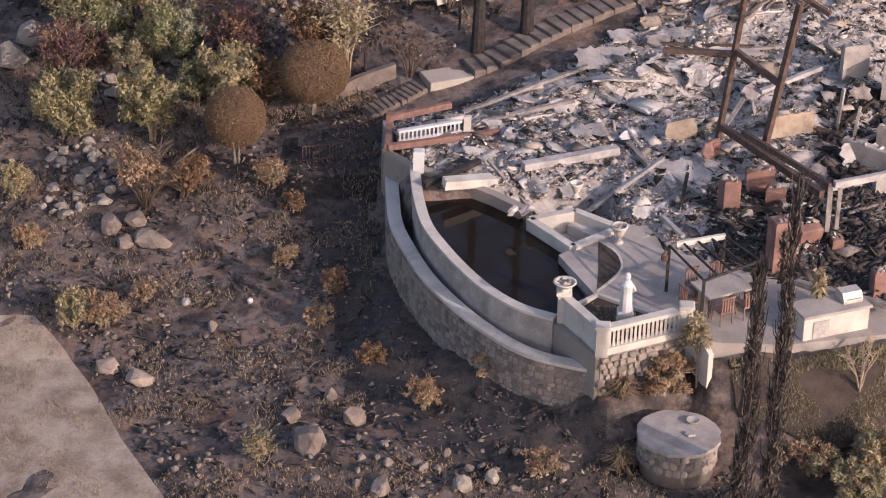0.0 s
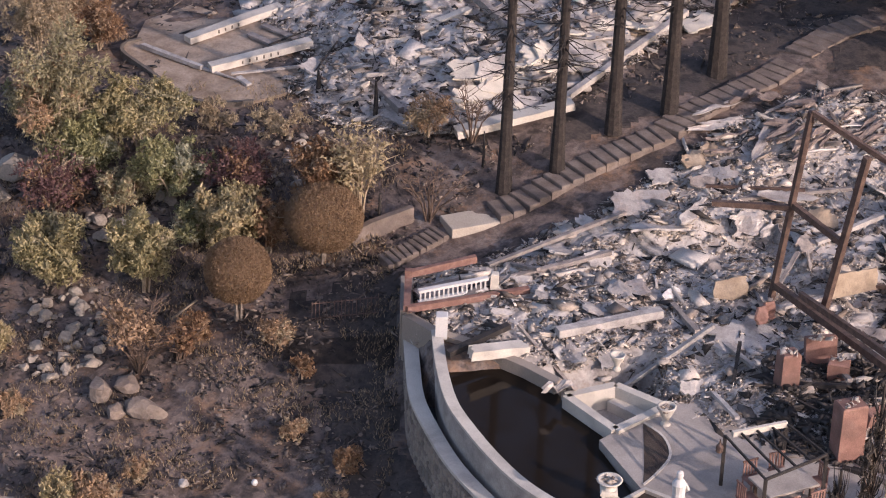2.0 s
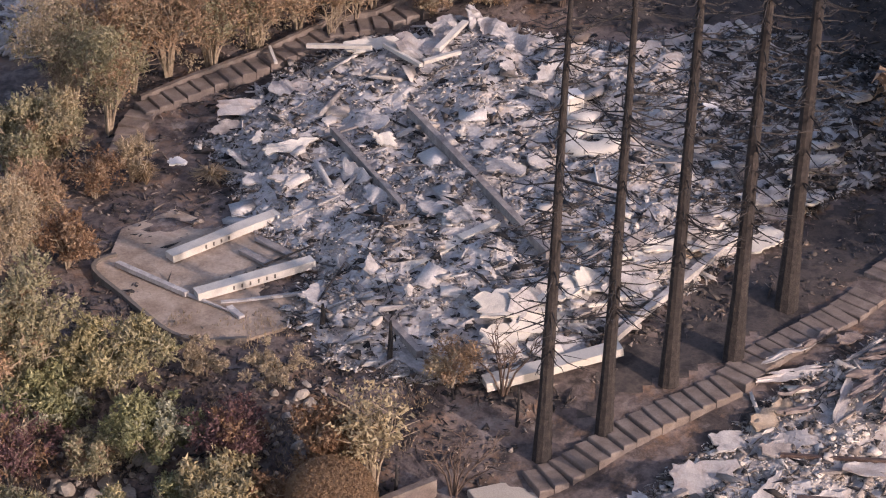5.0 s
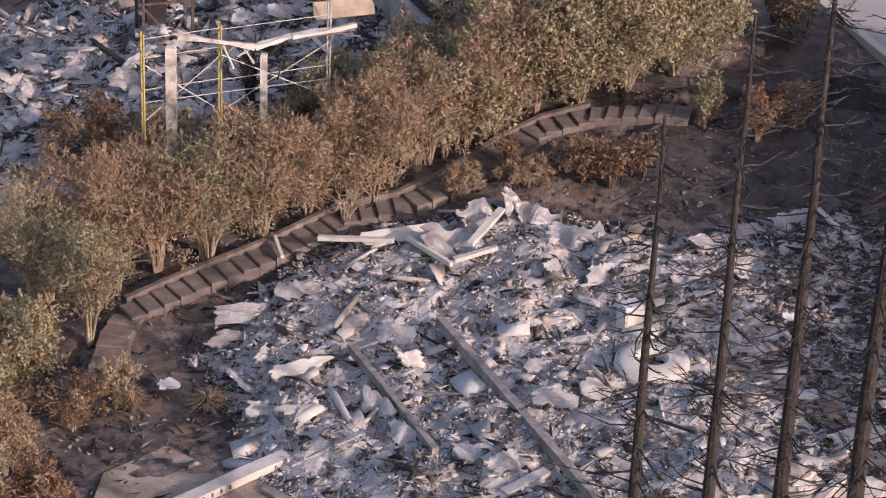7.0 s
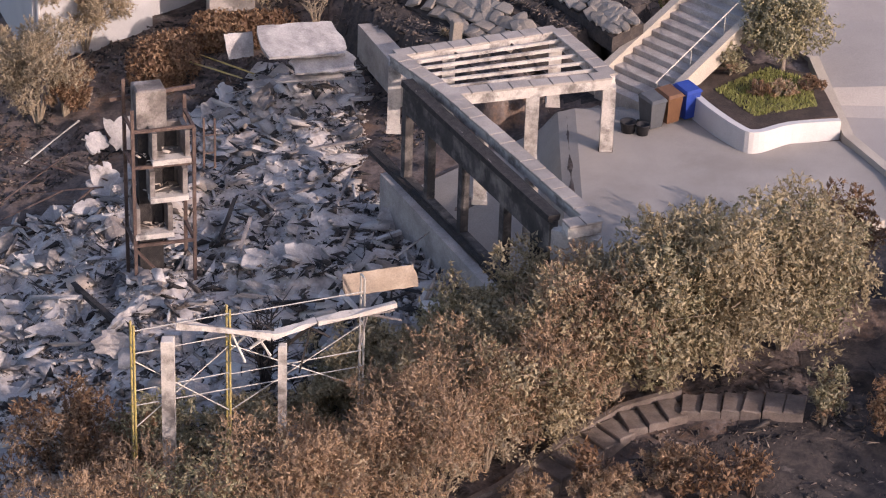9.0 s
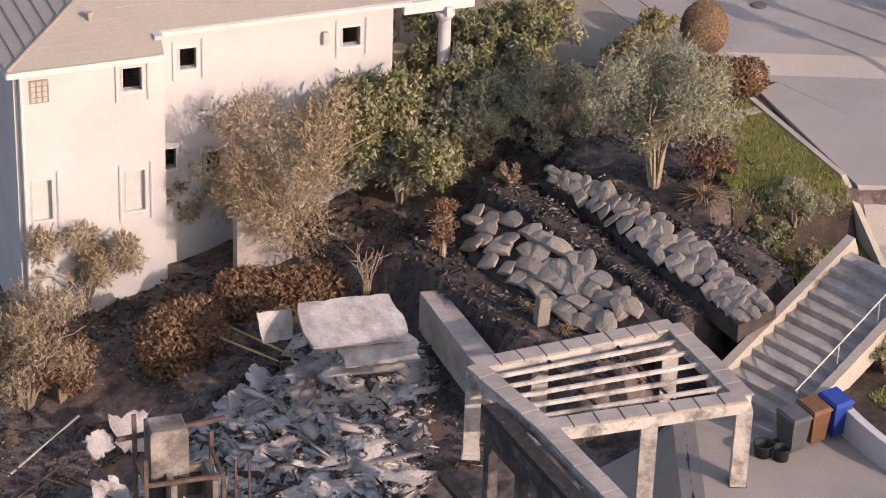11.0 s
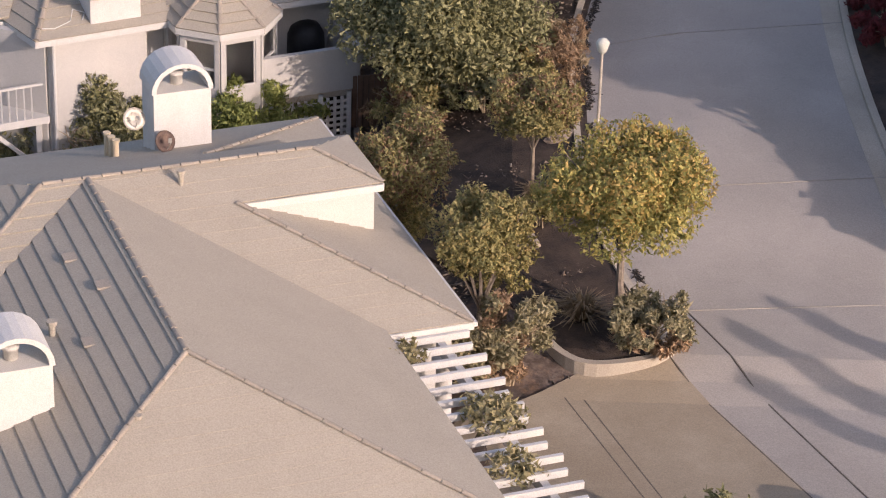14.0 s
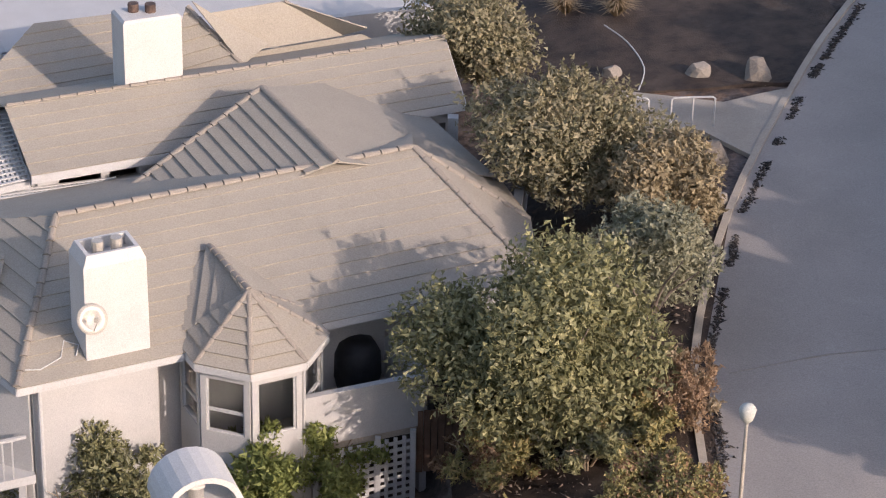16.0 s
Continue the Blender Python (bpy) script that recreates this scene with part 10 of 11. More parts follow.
def joint(a, b, w=0.028, mat="joint"):
    pts = [Vector((*a, 0)).lerp(Vector((*b, 0)), k / 32) for k in range(33)]
    ob = part("expansion_joint", ribbon(pts, w, lambda x, y: ground_height(x, y) - 0.05, lambda x, y: ground_height(x, y) + 0.044), M[mat])
    tagged(ob, "dark straight expansion joint in concrete", "joint", kind="structure")


for pair in ([(-7.66, 152.74), (-5.45, 147.16)], [(-7.33, 152.90), (-5.09, 147.18)], [(-5.15, 153.63), (-2.15, 147.85)], [(-4.59, 155.36), (-0.30, 146.38)]):
    joint(*pair)
joint((-6.3, 160.2), (2.4, 161.4), 0.03, "drive")
joint((-6.2, 167.8), (3.0, 169.8), 0.03, "drive")
joint((-4.8, 155.4), (2.2, 156.2), 0.03, "drive")
rngt = np.random.default_rng(41)
GUT = [(x + 0.32, y) for x, y in ROAD_EDGE[1:9]]


def gutter_point(r):
    i = r.integers(len(GUT) - 1)
    f = r.random()
    x, y = GUT[i][0] + (GUT[i + 1][0] - GUT[i][0]) * f, GUT[i][1] + (GUT[i + 1][1] - GUT[i][1]) * f
    if noise.noise((y * 0.9, 3, 5)) < -0.05:
        return gutter_point(r)
    x += r.normal() * (0.05 + 0.09 * max(0, noise.noise((x * 0.7, y * 0.7, 1))))
    return x, y, ground_height(x, y) + 0.03


v, f = chips(rngt, gutter_point, 4200, 0.03, 0.11, 0.01, flatten=0.2)
tagged(big_mesh("gutter_litter", v, f, M["litter_dark"]), "dark leaf litter in the road gutter", "litter", kind="stuff")
FAR_EDGE = [(14.0, 154.2), (6.0, 154.2), (2.9, 154.5), (1.85, 155.4), (1.2, 158.3), (0.8, 161.4), (0.52, 164.4), (0.4, 168.3), (0.52, 171.6), (0.95, 175.5), (2.2, 181.0), (5, 192)]
gut = part("gutter_pan", ribbon(curve_points([(*p, 0) for p in FAR_EDGE], 4), 0.5, lambda x, y: ground_height(x, y) - 0.1, lambda x, y: ground_height(x, y) + 0.036, side=0.36), M["concrete"])
tagged(gut, "pale concrete gutter pan along the far kerb", "gutter", kind="structure")
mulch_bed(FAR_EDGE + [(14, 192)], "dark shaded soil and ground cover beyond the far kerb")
for k, (x, y, w2, h) in enumerate(((1.35, 167.9, 1.9, 1.0), (1.5, 169.6, 2.0, 1.3), (1.65, 171.4, 2.1, 1.4), (1.9, 173.2, 2.2, 1.4), (2.3, 175.2, 2.3, 1.5))):
    shrub(x, y, w2, h, "maroon", "maroon-leaved shrub beyond the far kerb", 1160 + k, 3600, 0.09, bare=0.0, lobes=14)
for k, (x, y, w2, h) in enumerate(((2.9, 155.6, 1.6, 0.6), (2.5, 158.4, 1.8, 0.7), (2.1, 161.3, 1.5, 0.6), (1.7, 164.6, 1.4, 0.5), (3.0, 163.0, 2.0, 0.9), (3.4, 159.8, 2.0, 0.9))):
    shrub(x, y, w2, h, "darkgreen", "low dark green shrub in the shade beyond the far kerb", 1170 + k, 1800, 0.08, bare=0.0, lobes=12)
kb = thing("road_kerb", "low pale concrete kerb along the road", "kerb", kind="structure")
part("kerb", ribbon(curve_points([(*p, 0) for p in ROAD_EDGE[1:]], 4), 0.17, lambda x, y: ground_height(x, y) - 0.2, lambda x, y: ground_height(x, y) + 0.1), M["concrete"], kb)
part("far_kerb", ribbon(curve_points([(*p, 0) for p in FAR_EDGE], 4), 0.2, lambda x, y: ground_height(x, y) - 0.2, lambda x, y: ground_height(x, y) + 0.13), M["concrete"], kb)
mulch_bed([(-8.2, 155.0), (-7.0, 153.2), (-5.2, 153.7), (-6.35, 158.0), (-6.6, 161), (-6.65, 168.6), (-5.7, 174.4), (-6.5, 178), (-10, 176), (-12, 168), (-11, 160)])
plw = thing("planter_kerb", "curved tan concrete planter kerb at the driveway", "kerb", kind="structure")
part("kerb", ribbon(curve_points([(*q, 0) for q in [(-8.23, 155.37), (-8.06, 154.81), (-7.62, 153.62), (-6.95, 152.97), (-5.92, 153.12), (-5.08, 153.61), (-4.59, 154.69)]], 4), 0.18, 8.4, 9.2), M["concrete"], plw)
cover = mesh_object("manhole_cover", *lathe([(0.22, 0), (0.24, 0.02), (0.2, 0.03), (0.02, 0.03)], 18)[:2], M["joint"], True)
cover.location = (1.50, 149.71, 8.8)
tagged(cover, "small round dark iron cover in the drive", "manhole")
LAWN = [(-0.3, 143.2), (0.85, 143.95), (2.69, 139.07), (3.5, 137.0), (4.3, 135.2), (2.3, 133.9), (1.91, 134.1), (1.09, 135.7), (0.23, 137.5), (-0.6, 139.7), (-0.75, 141.2)]
sheet("lawn", LAWN, 0.04, M["mulch"], "green lawn beside the road", "lawn", rough=0.02)
rngq = np.random.default_rng(33)
lx, ly = [p[0] for p in LAWN], [p[1] for p in LAWN]
pq = []
while len(pq) < 42000:
    x, y = rngq.uniform(min(lx), max(lx)), rngq.uniform(min(ly), max(ly))
    if inside(LAWN, x, y):
        pq.append((x, y))
blades(pq, rngq, 0.09, LEAF["grass"], "lawn_grass", "green mown lawn grass")
edge_kerb = part("lawn_kerb", ribbon([(0.77, 143.86), (2.73, 139.36), (3.62, 136.91), (4.4, 135.1), (5.6, 133.5)], 0.16, 7.0, lambda x, y: ground_height(x, y) + 0.15), M["concrete"])
tagged(edge_kerb, "narrow pale kerb between lawn and drive", "kerb", kind="structure")

ubox = thing("utility_box", "grey-green metal utility cabinet beside the hedge", "utility box", at=(-1.05, 145.13, 8.55), turn=20)
part("body", box(1.0, 0.7, 0.72), M["green_box"], ubox)
part("lid", box(1.06, 0.76, 0.06, 0, 0, 0.72, bevel=0.015), M["green_box"], ubox)
topiary(-0.41, 146.12, 0.15, 1.25, 1.5, "brown", "round clipped globe topiary scorched dark brown", 951, 9000, 2)


def clipped_hedge(a, b, w, h, leaf, label, seed, count):
    rng = np.random.default_rng(seed)
    a, b = Vector((*a, 0)), Vector((*b, 0))
    L = (b - a).length
    t = thing("clipped_hedge", label, "hedge", at=(a.x, a.y, ground_height(a.x, a.y)), turn=math.degrees(math.atan2((b - a).y, (b - a).x)))
    lob = [(s + rng.normal() * 0.04, rng.normal() * 0.05, h * 0.55, w * 0.62, h / w * 0.9) for s in np.arange(w * 0.3, L, w * 0.4)]
    v, f = leaves(lob, count, 0.075, rng, inner=0.75)
    v[:, 2] = np.maximum(v[:, 2], 0.02)
    big_mesh("foliage", v, f, LEAF[leaf], t)
    for s in np.arange(0.2, L, 0.4):
        part("stem", tube([(s, 0, 0), (s + 0.1, rng.normal() * 0.1, h * 0.7)], [0.03, 0.01], 5), M["bark"], t)


clipped_hedge((-1.34, 144.40), (1.11, 144.72), 0.8, 0.95, "rust", "clipped low hedge scorched rust-brown beside the drive", 952, 6500)
for x, y in [(0.22, 142.76), (0.71, 143.10)]:
    st = mesh_object("stepping_stone", *box(0.5, 0.32, 0.08, bevel=0.02), M["concrete"])
    st.matrix_world = pose(x, y, ground_height(x, y) + 0.03, 0, 0, 25)
    tagged(st, "pale rectangular stepping stone beside the lawn", "stone")

# ---- planting round the white house ----
T = 66.0
shrub(-11.60, 140.97, 340 / T, 350 / T, "feathery", "tall_feathery_tan_shrub_against_the_white_wall".replace("_", " "), 960 + 0, int(9500), 0.08, bare=0.06, nstems=8, lobes=12)
shrub(-10.29, 145.87, 165 / T, 130 / T, "olive", "dark_olive_shrub_against_the_white_wall".replace("_", " "), 960 + 1, int(4200), 0.09, bare=0.03, nstems=8, lobes=12)
shrub(-8.59, 142.30, 280 / T, 270 / T, "darkgreen", "large_dark_green_glossy_shrub".replace("_", " "), 960 + 2, int(8000), 0.11, bare=0.08, nstems=8, lobes=12)
shrub(-7.27, 144.66, 220 / T, 170 / T, "darkgreen", "dark_green_glossy_shrub_in_a_hedge".replace("_", " "), 960 + 3, int(6000), 0.1, bare=0.05, nstems=8, lobes=12)
shrub(-6.41, 143.26, 200 / T, 170 / T, "sage", "grey-green_shrub_in_a_shady_hedge".replace("_", " "), 960 + 4, int(4600), 0.09, bare=0.05, nstems=8, lobes=12)
shrub(-5.34, 144.85, 210 / T, 160 / T, "darkgreen", "green_glossy_shrub_in_a_hedge".replace("_", " "), 960 + 5, int(4600), 0.1, bare=0.05, nstems=8, lobes=12)
shrub(-4.64, 142.84, 210 / T, 190 / T, "sage", "grey-green_sage_shrub_on_the_bank".replace("_", " "), 960 + 6, int(5200), 0.08, bare=0.05, nstems=8, lobes=12)
shrub(-2.09, 139.18, 280 / T, 280 / T, "sage", "tall_grey-green_sage_shrub".replace("_", " "), 960 + 7, int(6800), 0.08, bare=0.08, nstems=8, lobes=12)
shrub(-2.50, 144.24, 120 / T, 130 / T, "yellowgreen", "yellow-green_shrub_by_the_drive".replace("_", " "), 960 + 8, int(3200), 0.1, bare=0.05, nstems=8, lobes=12)
shrub(-1.86, 145.58, 110 / T, 100 / T, "crape", "rust_and_green_shrub_by_the_drive".replace("_", " "), 960 + 9, int(2600), 0.09, bare=0.05, nstems=8, lobes=12)
shrub(-14.77, 142.09, 180 / T, 190 / T, "feathery", "olive-tan_shrub_below_the_white_wall".replace("_", " "), 960 + 10, int(4200), 0.08, bare=0.15, nstems=8, lobes=12)
shrub(-16.84, 139.68, 220 / T, 190 / T, "feathery", "olive-tan_spreading_shrub_below_the_white_wall".replace("_", " "), 960 + 11, int(4600), 0.08, bare=0.15, nstems=8, lobes=12)
shrub(-17.81, 135.97, 230 / T, 230 / T, "feathery", "tan_feathery_scorched_tree_by_the_ruin".replace("_", " "), 960 + 12, int(6000), 0.08, bare=0.2, nstems=8, lobes=12)
shrub(-17.00, 136.10, 120 / T, 130 / T, "rust", "rust-brown_shrub_by_the_ruin".replace("_", " "), 960 + 13, int(2400), 0.09, bare=0.1, nstems=8, lobes=12)
shrub(-7.45, 138.40, 55 / T, 110 / T, "rust", "small_rust-red_upright_shrub".replace("_", " "), 960 + 14, int(900), 0.08, bare=0.15, nstems=8, lobes=12)
shrub(-5.79, 140.56, 60 / T, 40 / T, "drygrass", "low_dry_grass_shrub".replace("_", " "), 960 + 15, int(500), 0.08, bare=0.0, nstems=8, lobes=12)
shrub(0.72, 138.19, 120 / T, 60 / T, "darkgreen", "low_dark_green_shrub_on_the_bank".replace("_", " "), 960 + 16, int(1600), 0.08, bare=0.0, nstems=8, lobes=12)
shrub(1.50, 138.40, 140 / T, 90 / T, "sage", "sparse_grey-green_shrub_by_the_lawn".replace("_", " "), 960 + 17, int(1400), 0.07, bare=0.05, nstems=8, lobes=12)
shrub(1.68, 137.04, 60 / T, 70 / T, "olive", "small_olive_shrub_by_the_rocks".replace("_", " "), 960 + 18, int(700), 0.07, bare=0.1, nstems=8, lobes=12)
shrub(-4.11, 140.38, 90 / T, 40 / T, "brown", "low_brown_scorched_plant_on_the_bank".replace("_", " "), 960 + 19, int(600), 0.07, bare=0.0, nstems=8, lobes=12)
shrub(-2.57, 137.96, 60 / T, 40 / T, "brown", "low_brown_scorched_plant_on_the_bank".replace("_", " "), 960 + 20, int(400), 0.07, bare=0.0, nstems=8, lobes=12)
shrub(-0.65, 139.50, 110 / T, 90 / T, "purple", "red-brown_shrub_by_the_lawn".replace("_", " "), 960 + 21, int(900), 0.08, bare=0.0, nstems=8, lobes=12)
shrub(-5.52, 153.54, 140 / T, 110 / T, "olive", "low_olive-brown_shrub_in_the_planter".replace("_", " "), 960 + 22, int(3200), 0.09, bare=0.05, nstems=8, lobes=12)
shrub(-8.61, 152.59, 120 / T, 150 / T, "olive", "green_shrub_beside_the_pergola".replace("_", " "), 960 + 23, int(3600), 0.09, bare=0.05, nstems=8, lobes=12)
shrub(-9.34, 152.48, 90 / T, 100 / T, "olive", "green_shrub_beside_the_pergola".replace("_", " "), 960 + 24, int(2200), 0.09, bare=0.05, nstems=8, lobes=12)
shrub(-7.87, 158.96, 60 / T, 70 / T, "crape", "brown_and_green_shrub_in_mulch".replace("_", " "), 960 + 25, int(900), 0.09, bare=0.05, nstems=8, lobes=12)
shrub(-7.58, 166.13, 2.4, 1.7, "brown", "brown dry leafy shrub beside the kerb", 986, 2600, 0.085, bare=0.04, nstems=9, lobes=16)
shrub(-8.27, 165.02, 1.9, 1.4, "crape", "brown and yellow shrub by the kerb", 987, 2200, 0.09, bare=0.05, nstems=8, lobes=12)
shrub(-11.08, 165.93, 2.8, 1.5, "rust", "rust-brown dry shrub under the broad tree", 988, 2800, 0.085, bare=0.04, nstems=8, lobes=14)
shrub(-9.47, 165.91, 1.8, 1.2, "crape", "olive and rust shrub under the broad tree", 989, 1800, 0.085, bare=0.04, nstems=8, lobes=12)
shrub(-9.17, 165.17, 180 / T, 100 / T, "darkgreen", "dark_low_shrub_in_shade".replace("_", " "), 960 + 27, int(2200), 0.09, bare=0.0, nstems=8, lobes=12)
shrub(-10.97, 165.42, 150 / T, 130 / T, "crape", "rust_and_green_shrub_by_the_fence".replace("_", " "), 960 + 28, int(2400), 0.09, bare=0.1, nstems=8, lobes=12)
clipped_hedge((-13.16, 138.60), (-10.19, 138.94), 1.0, 1.2, "rust", "clipped hedge scorched rust-brown above the ruin", 990, 6500)
clipped_hedge((-14.72, 136.43), (-13.55, 137.38), 1.2, 1.8, "rust", "clipped upright shrub scorched rust-brown above the ruin", 991, 5200)
bare_bush(-9.39, 138.46, 1.0, 1.7, "pale bare multi-stemmed shrub by the roof panels", 992, "twig", 9, 5)
tuft(-0.89, 138.18, 0.9, 0.5, "palm", "red-brown spiky flax clump on the bank", 993, 140, "flax")
tuft(-5.21, 141.19, 0.7, 0.35, "drygrass", "dry grass clump on the dark bank", 994, 120)
tuft(-5.32, 135.59, 0.4, 0.3, "drygrass", "dry grass clump below the rock wall", 995, 80)
tuft(-4.42, 134.57, 0.4, 0.3, "drygrass", "dry grass clump below the rock wall", 996, 80)
tuft(-6.99, 154.96, 1.1, 0.8, "drygrass", "spiky yellow-green flax in the planter", 997, 200, "flax")
tuft(-8.03, 160.35, 0.6, 0.5, "palm", "spiky tan flax in mulch", 998, 90, "flax")
stones([(0.9, 134.0), (1.3, 134.3), (1.9, 133.9), (1.8, 133.2), (0.9, 133.0)], 14, 0.3, 0.5, 999, "tan rounded rock beside the lawn", "rock")
post = mesh_object("stone_post", *box(0.3, 0.3, 1.1, bevel=0.03), M["pale_rock"])
post.matrix_world = pose(-5.02, 135.03, 6.1, 3, 2, 20)
tagged(post, "short weathered post in front of the rock wall", "post")

# ---- trees along the road ----
tree(-6.12, 154.99, 2.2, 3.9, 2.5, "autumn", "round street tree turning from green to orange", 1001, 15000, 0.085, 0.09, 30, upright=26, turning="orange", lobe=0.15)
tree(-9.29, 154.51, 1.3, 2.6, 3.0, "crape", "small tree with olive and rust leaves by the eave", 1002, 8500, 0.075, 0.07, 18, upright=26, lobe=0.14)
tree(-11.19, 159.03, 0.8, 3.3, 3.5, "crape", "small tree with olive-green and rust leaves", 1003, 8500, 0.075, 0.07, 18, upright=30, turning="rust", lobe=0.14)
tree(-8.03, 160.92, 1.2, 2.6, 2.1, "crape", "young tree with rust and green leaves on a staked trunk", 1004, 5600, 0.07, 0.05, 14, upright=18, turning="rust", lobe=0.14)
tree(-10.25, 166.4, 0.5, 5.3, 4.3, "darkgreen", "broad dark green tree beside the house", 1005, 17000, 0.11, 0.12, 26)
tree(-7.91, 169.75, 0.4, 3.5, 2.9, "sage", "grey-green feathery tree beside the road", 1006, 9000, 0.085, 0.09, 18)
tree(-9.32, 175.06, 0.5, 4.3, 3.2, "olive", "broad olive and tan tree beside the path", 1007, 14000, 0.1, 0.1, 24)
tree(-7.38, 173.46, 0.4, 3.4, 2.3, "ochre", "tan and olive tree beside the kerb", 1008, 8000, 0.1, 0.09, 18)
tree(-11.62, 181.52, 0.8, 3.6, 2.4, "olive", "olive-brown tree behind the far roofs", 1009, 9000, 0.11, 0.1, 20)

# street lamp
lamp = thing("street_lamp", "pale green painted street lamp with a small lantern head", "street lamp", at=(-6.47, 161.8, 9.35))
part("pole", tube([(0, 0, -0.2), (0, 0, 0.6), (0, 0, 3.25)], [0.06, 0.045, 0.035], 10), M["galv"], lamp)
part("lantern_head", lathe([(0.05, 3.22), (0.12, 3.3), (0.17, 3.5), (0.12, 3.58), (0.03, 3.62)], 10), M["curtain"], lamp)

# ---- second white house with the bay turret ----
W2 = local_frame(-20.57, 165.09, 26.8)
h2 = thing("bay_house", "white stucco house with tan tile roof and an eight-sided bay", "house")
E2, R2Z = 10.9, 12.4
roof2 = part("roof", ([W2(0.3, 0.5, 10.75), W2(12, 0.5, 10.75), W2(12, 7.6, 10.75), W2(0.3, 7.6, 10.75)], [(0, 1, 2, 3)]), M["trim"], h2, "hipped roof of tan concrete tiles")
roof_plane(roof2, [W2(0, 0, E2), W2(11.7, 0, E2), W2(10.6, 4.1, R2Z), W2(2.25, 4.05, R2Z)], lift=0.024)
roof_plane(roof2, [W2(11.7, 0, E2), W2(12.75, 2.5, E2), W2(10.6, 4.1, R2Z)])
roof_plane(roof2, [W2(12.75, 2.5, E2), W2(13.0, 4.4, E2), W2(10.6, 4.1, R2Z)])
roof_plane(roof2, [W2(12.5, 8.2, E2), W2(-1.6, 8.2, E2), W2(2.25, 4.05, R2Z), W2(10.6, 4.1, R2Z)])
roof_plane(roof2, [W2(0, 0, E2), W2(-1.6, 8.2, E2), W2(2.25, 4.05, R2Z)])
roof_plane(roof2, [W2(-6, 1.6, E2), W2(-0.2, 1.6, E2), W2(1.0, 3.7, 11.9), W2(-6, 5.0, 12.2)])
ridge_line(roof2, W2(2.25, 4.05, R2Z), W2(10.6, 4.1, R2Z), 0.09)
ridge_line(roof2, W2(10.6, 4.1, R2Z), W2(11.7, 0, E2), 0.08)
ridge_line(roof2, W2(10.6, 4.1, R2Z), W2(12.75, 2.5, E2), 0.08)
ridge_line(roof2, W2(0, 0, E2), W2(2.25, 4.05, R2Z), 0.08)
fascia(h2, W2(0, 0, E2), W2(11.7, 0, E2))
fascia(h2, W2(11.7, 0, E2), W2(12.75, 2.5, E2))
fascia(h2, W2(0, 0, E2), W2(-1.6, 8.2, E2))
fascia(h2, W2(-6, 1.6, E2), W2(-0.3, 1.6, E2))
house_walls(h2, W2, [(0.4, 0.4), (3.0, 0.4), (3.0, 0.9), (11.4, 0.9), (12.3, 2.4), (12.4, 7.8), (-1.0, 7.8), (-1.0, 2.0)], 5.5, 10.85, {3: [(6.4, 7.6, 9.2, 10.5)]})
part("downpipe", tube([W2(0.5, 0.15, 10.8), W2(0.5, 0.15, 7)], 0.05, 8), M["trim"], h2)
# bay
BAY = [(5.05 + 1.42 * math.cos(radians(a)), 0.1 + 1.42 * math.sin(radians(a))) for a in (157.5, 202.5, 247.5, 292.5, 337.5, 22.5)]
bayr = part("bay_roof", ([W2(a, b, E2 - 0.02) for a, b in BAY], [(0, 1, 2, 3, 4, 5)]), M["trim"], h2)
apex = W2(5.05, 0.15, 11.95)
back = W2(5.05, 2.4, 11.9)
for k in range(5):
    a, b = BAY[k], BAY[k + 1]
    oa, ob2 = [(5.05 + (q[0] - 5.05) * 1.12, 0.1 + (q[1] - 0.1) * 1.12) for q in (a, b)]
    roof_plane(bayr, [W2(*oa, E2 + 0.02), W2(*ob2, E2 + 0.02), apex], course=0.3, lift=0.045)
    ridge_line(bayr, apex, W2(*ob2, E2 + 0.02), 0.06, 0.3)
    fascia(h2, W2(*oa, E2 + 0.02), W2(*ob2, E2 + 0.02), 0.16)
roof_plane(bayr, [W2(3.45, 0.6, E2 + 0.02), W2(3.9, 1.6, 11.4), back, apex], course=0.3, lift=0.05)
roof_plane(bayr, [W2(6.65, 0.6, E2 + 0.02), W2(6.2, 1.6, 11.4), back, apex], course=0.3, lift=0.05)
ridge_line(bayr, apex, back, 0.07, 0.3)
for k in range(5):
    a, b = BAY[k], BAY[k + 1]
    pa, pb = Vector(W2(*a)), Vector(W2(*b))
    L = (pb - pa).length
    d2 = (pb - pa) / L
    pierced_wall(h2, pa, pb, 7.0, 10.9, 0.14, [(0.12, L - 0.12, 9.35, 10.6)], "white", "bay_wall")
    c = (pa + pb) / 2
    nn = Vector((d2.y, -d2.x))
    wb2 = window(h2, (c.x, c.y, 9.35), d2, nn, L - 0.28, 1.25, False, False)
    if k != 2:
        part("mullion", beam(Vector((pa.x, pa.y, 9.85)), Vector((pb.x, pb.y, 9.85)), 0.06, 0.06), M["trim"], wb2)
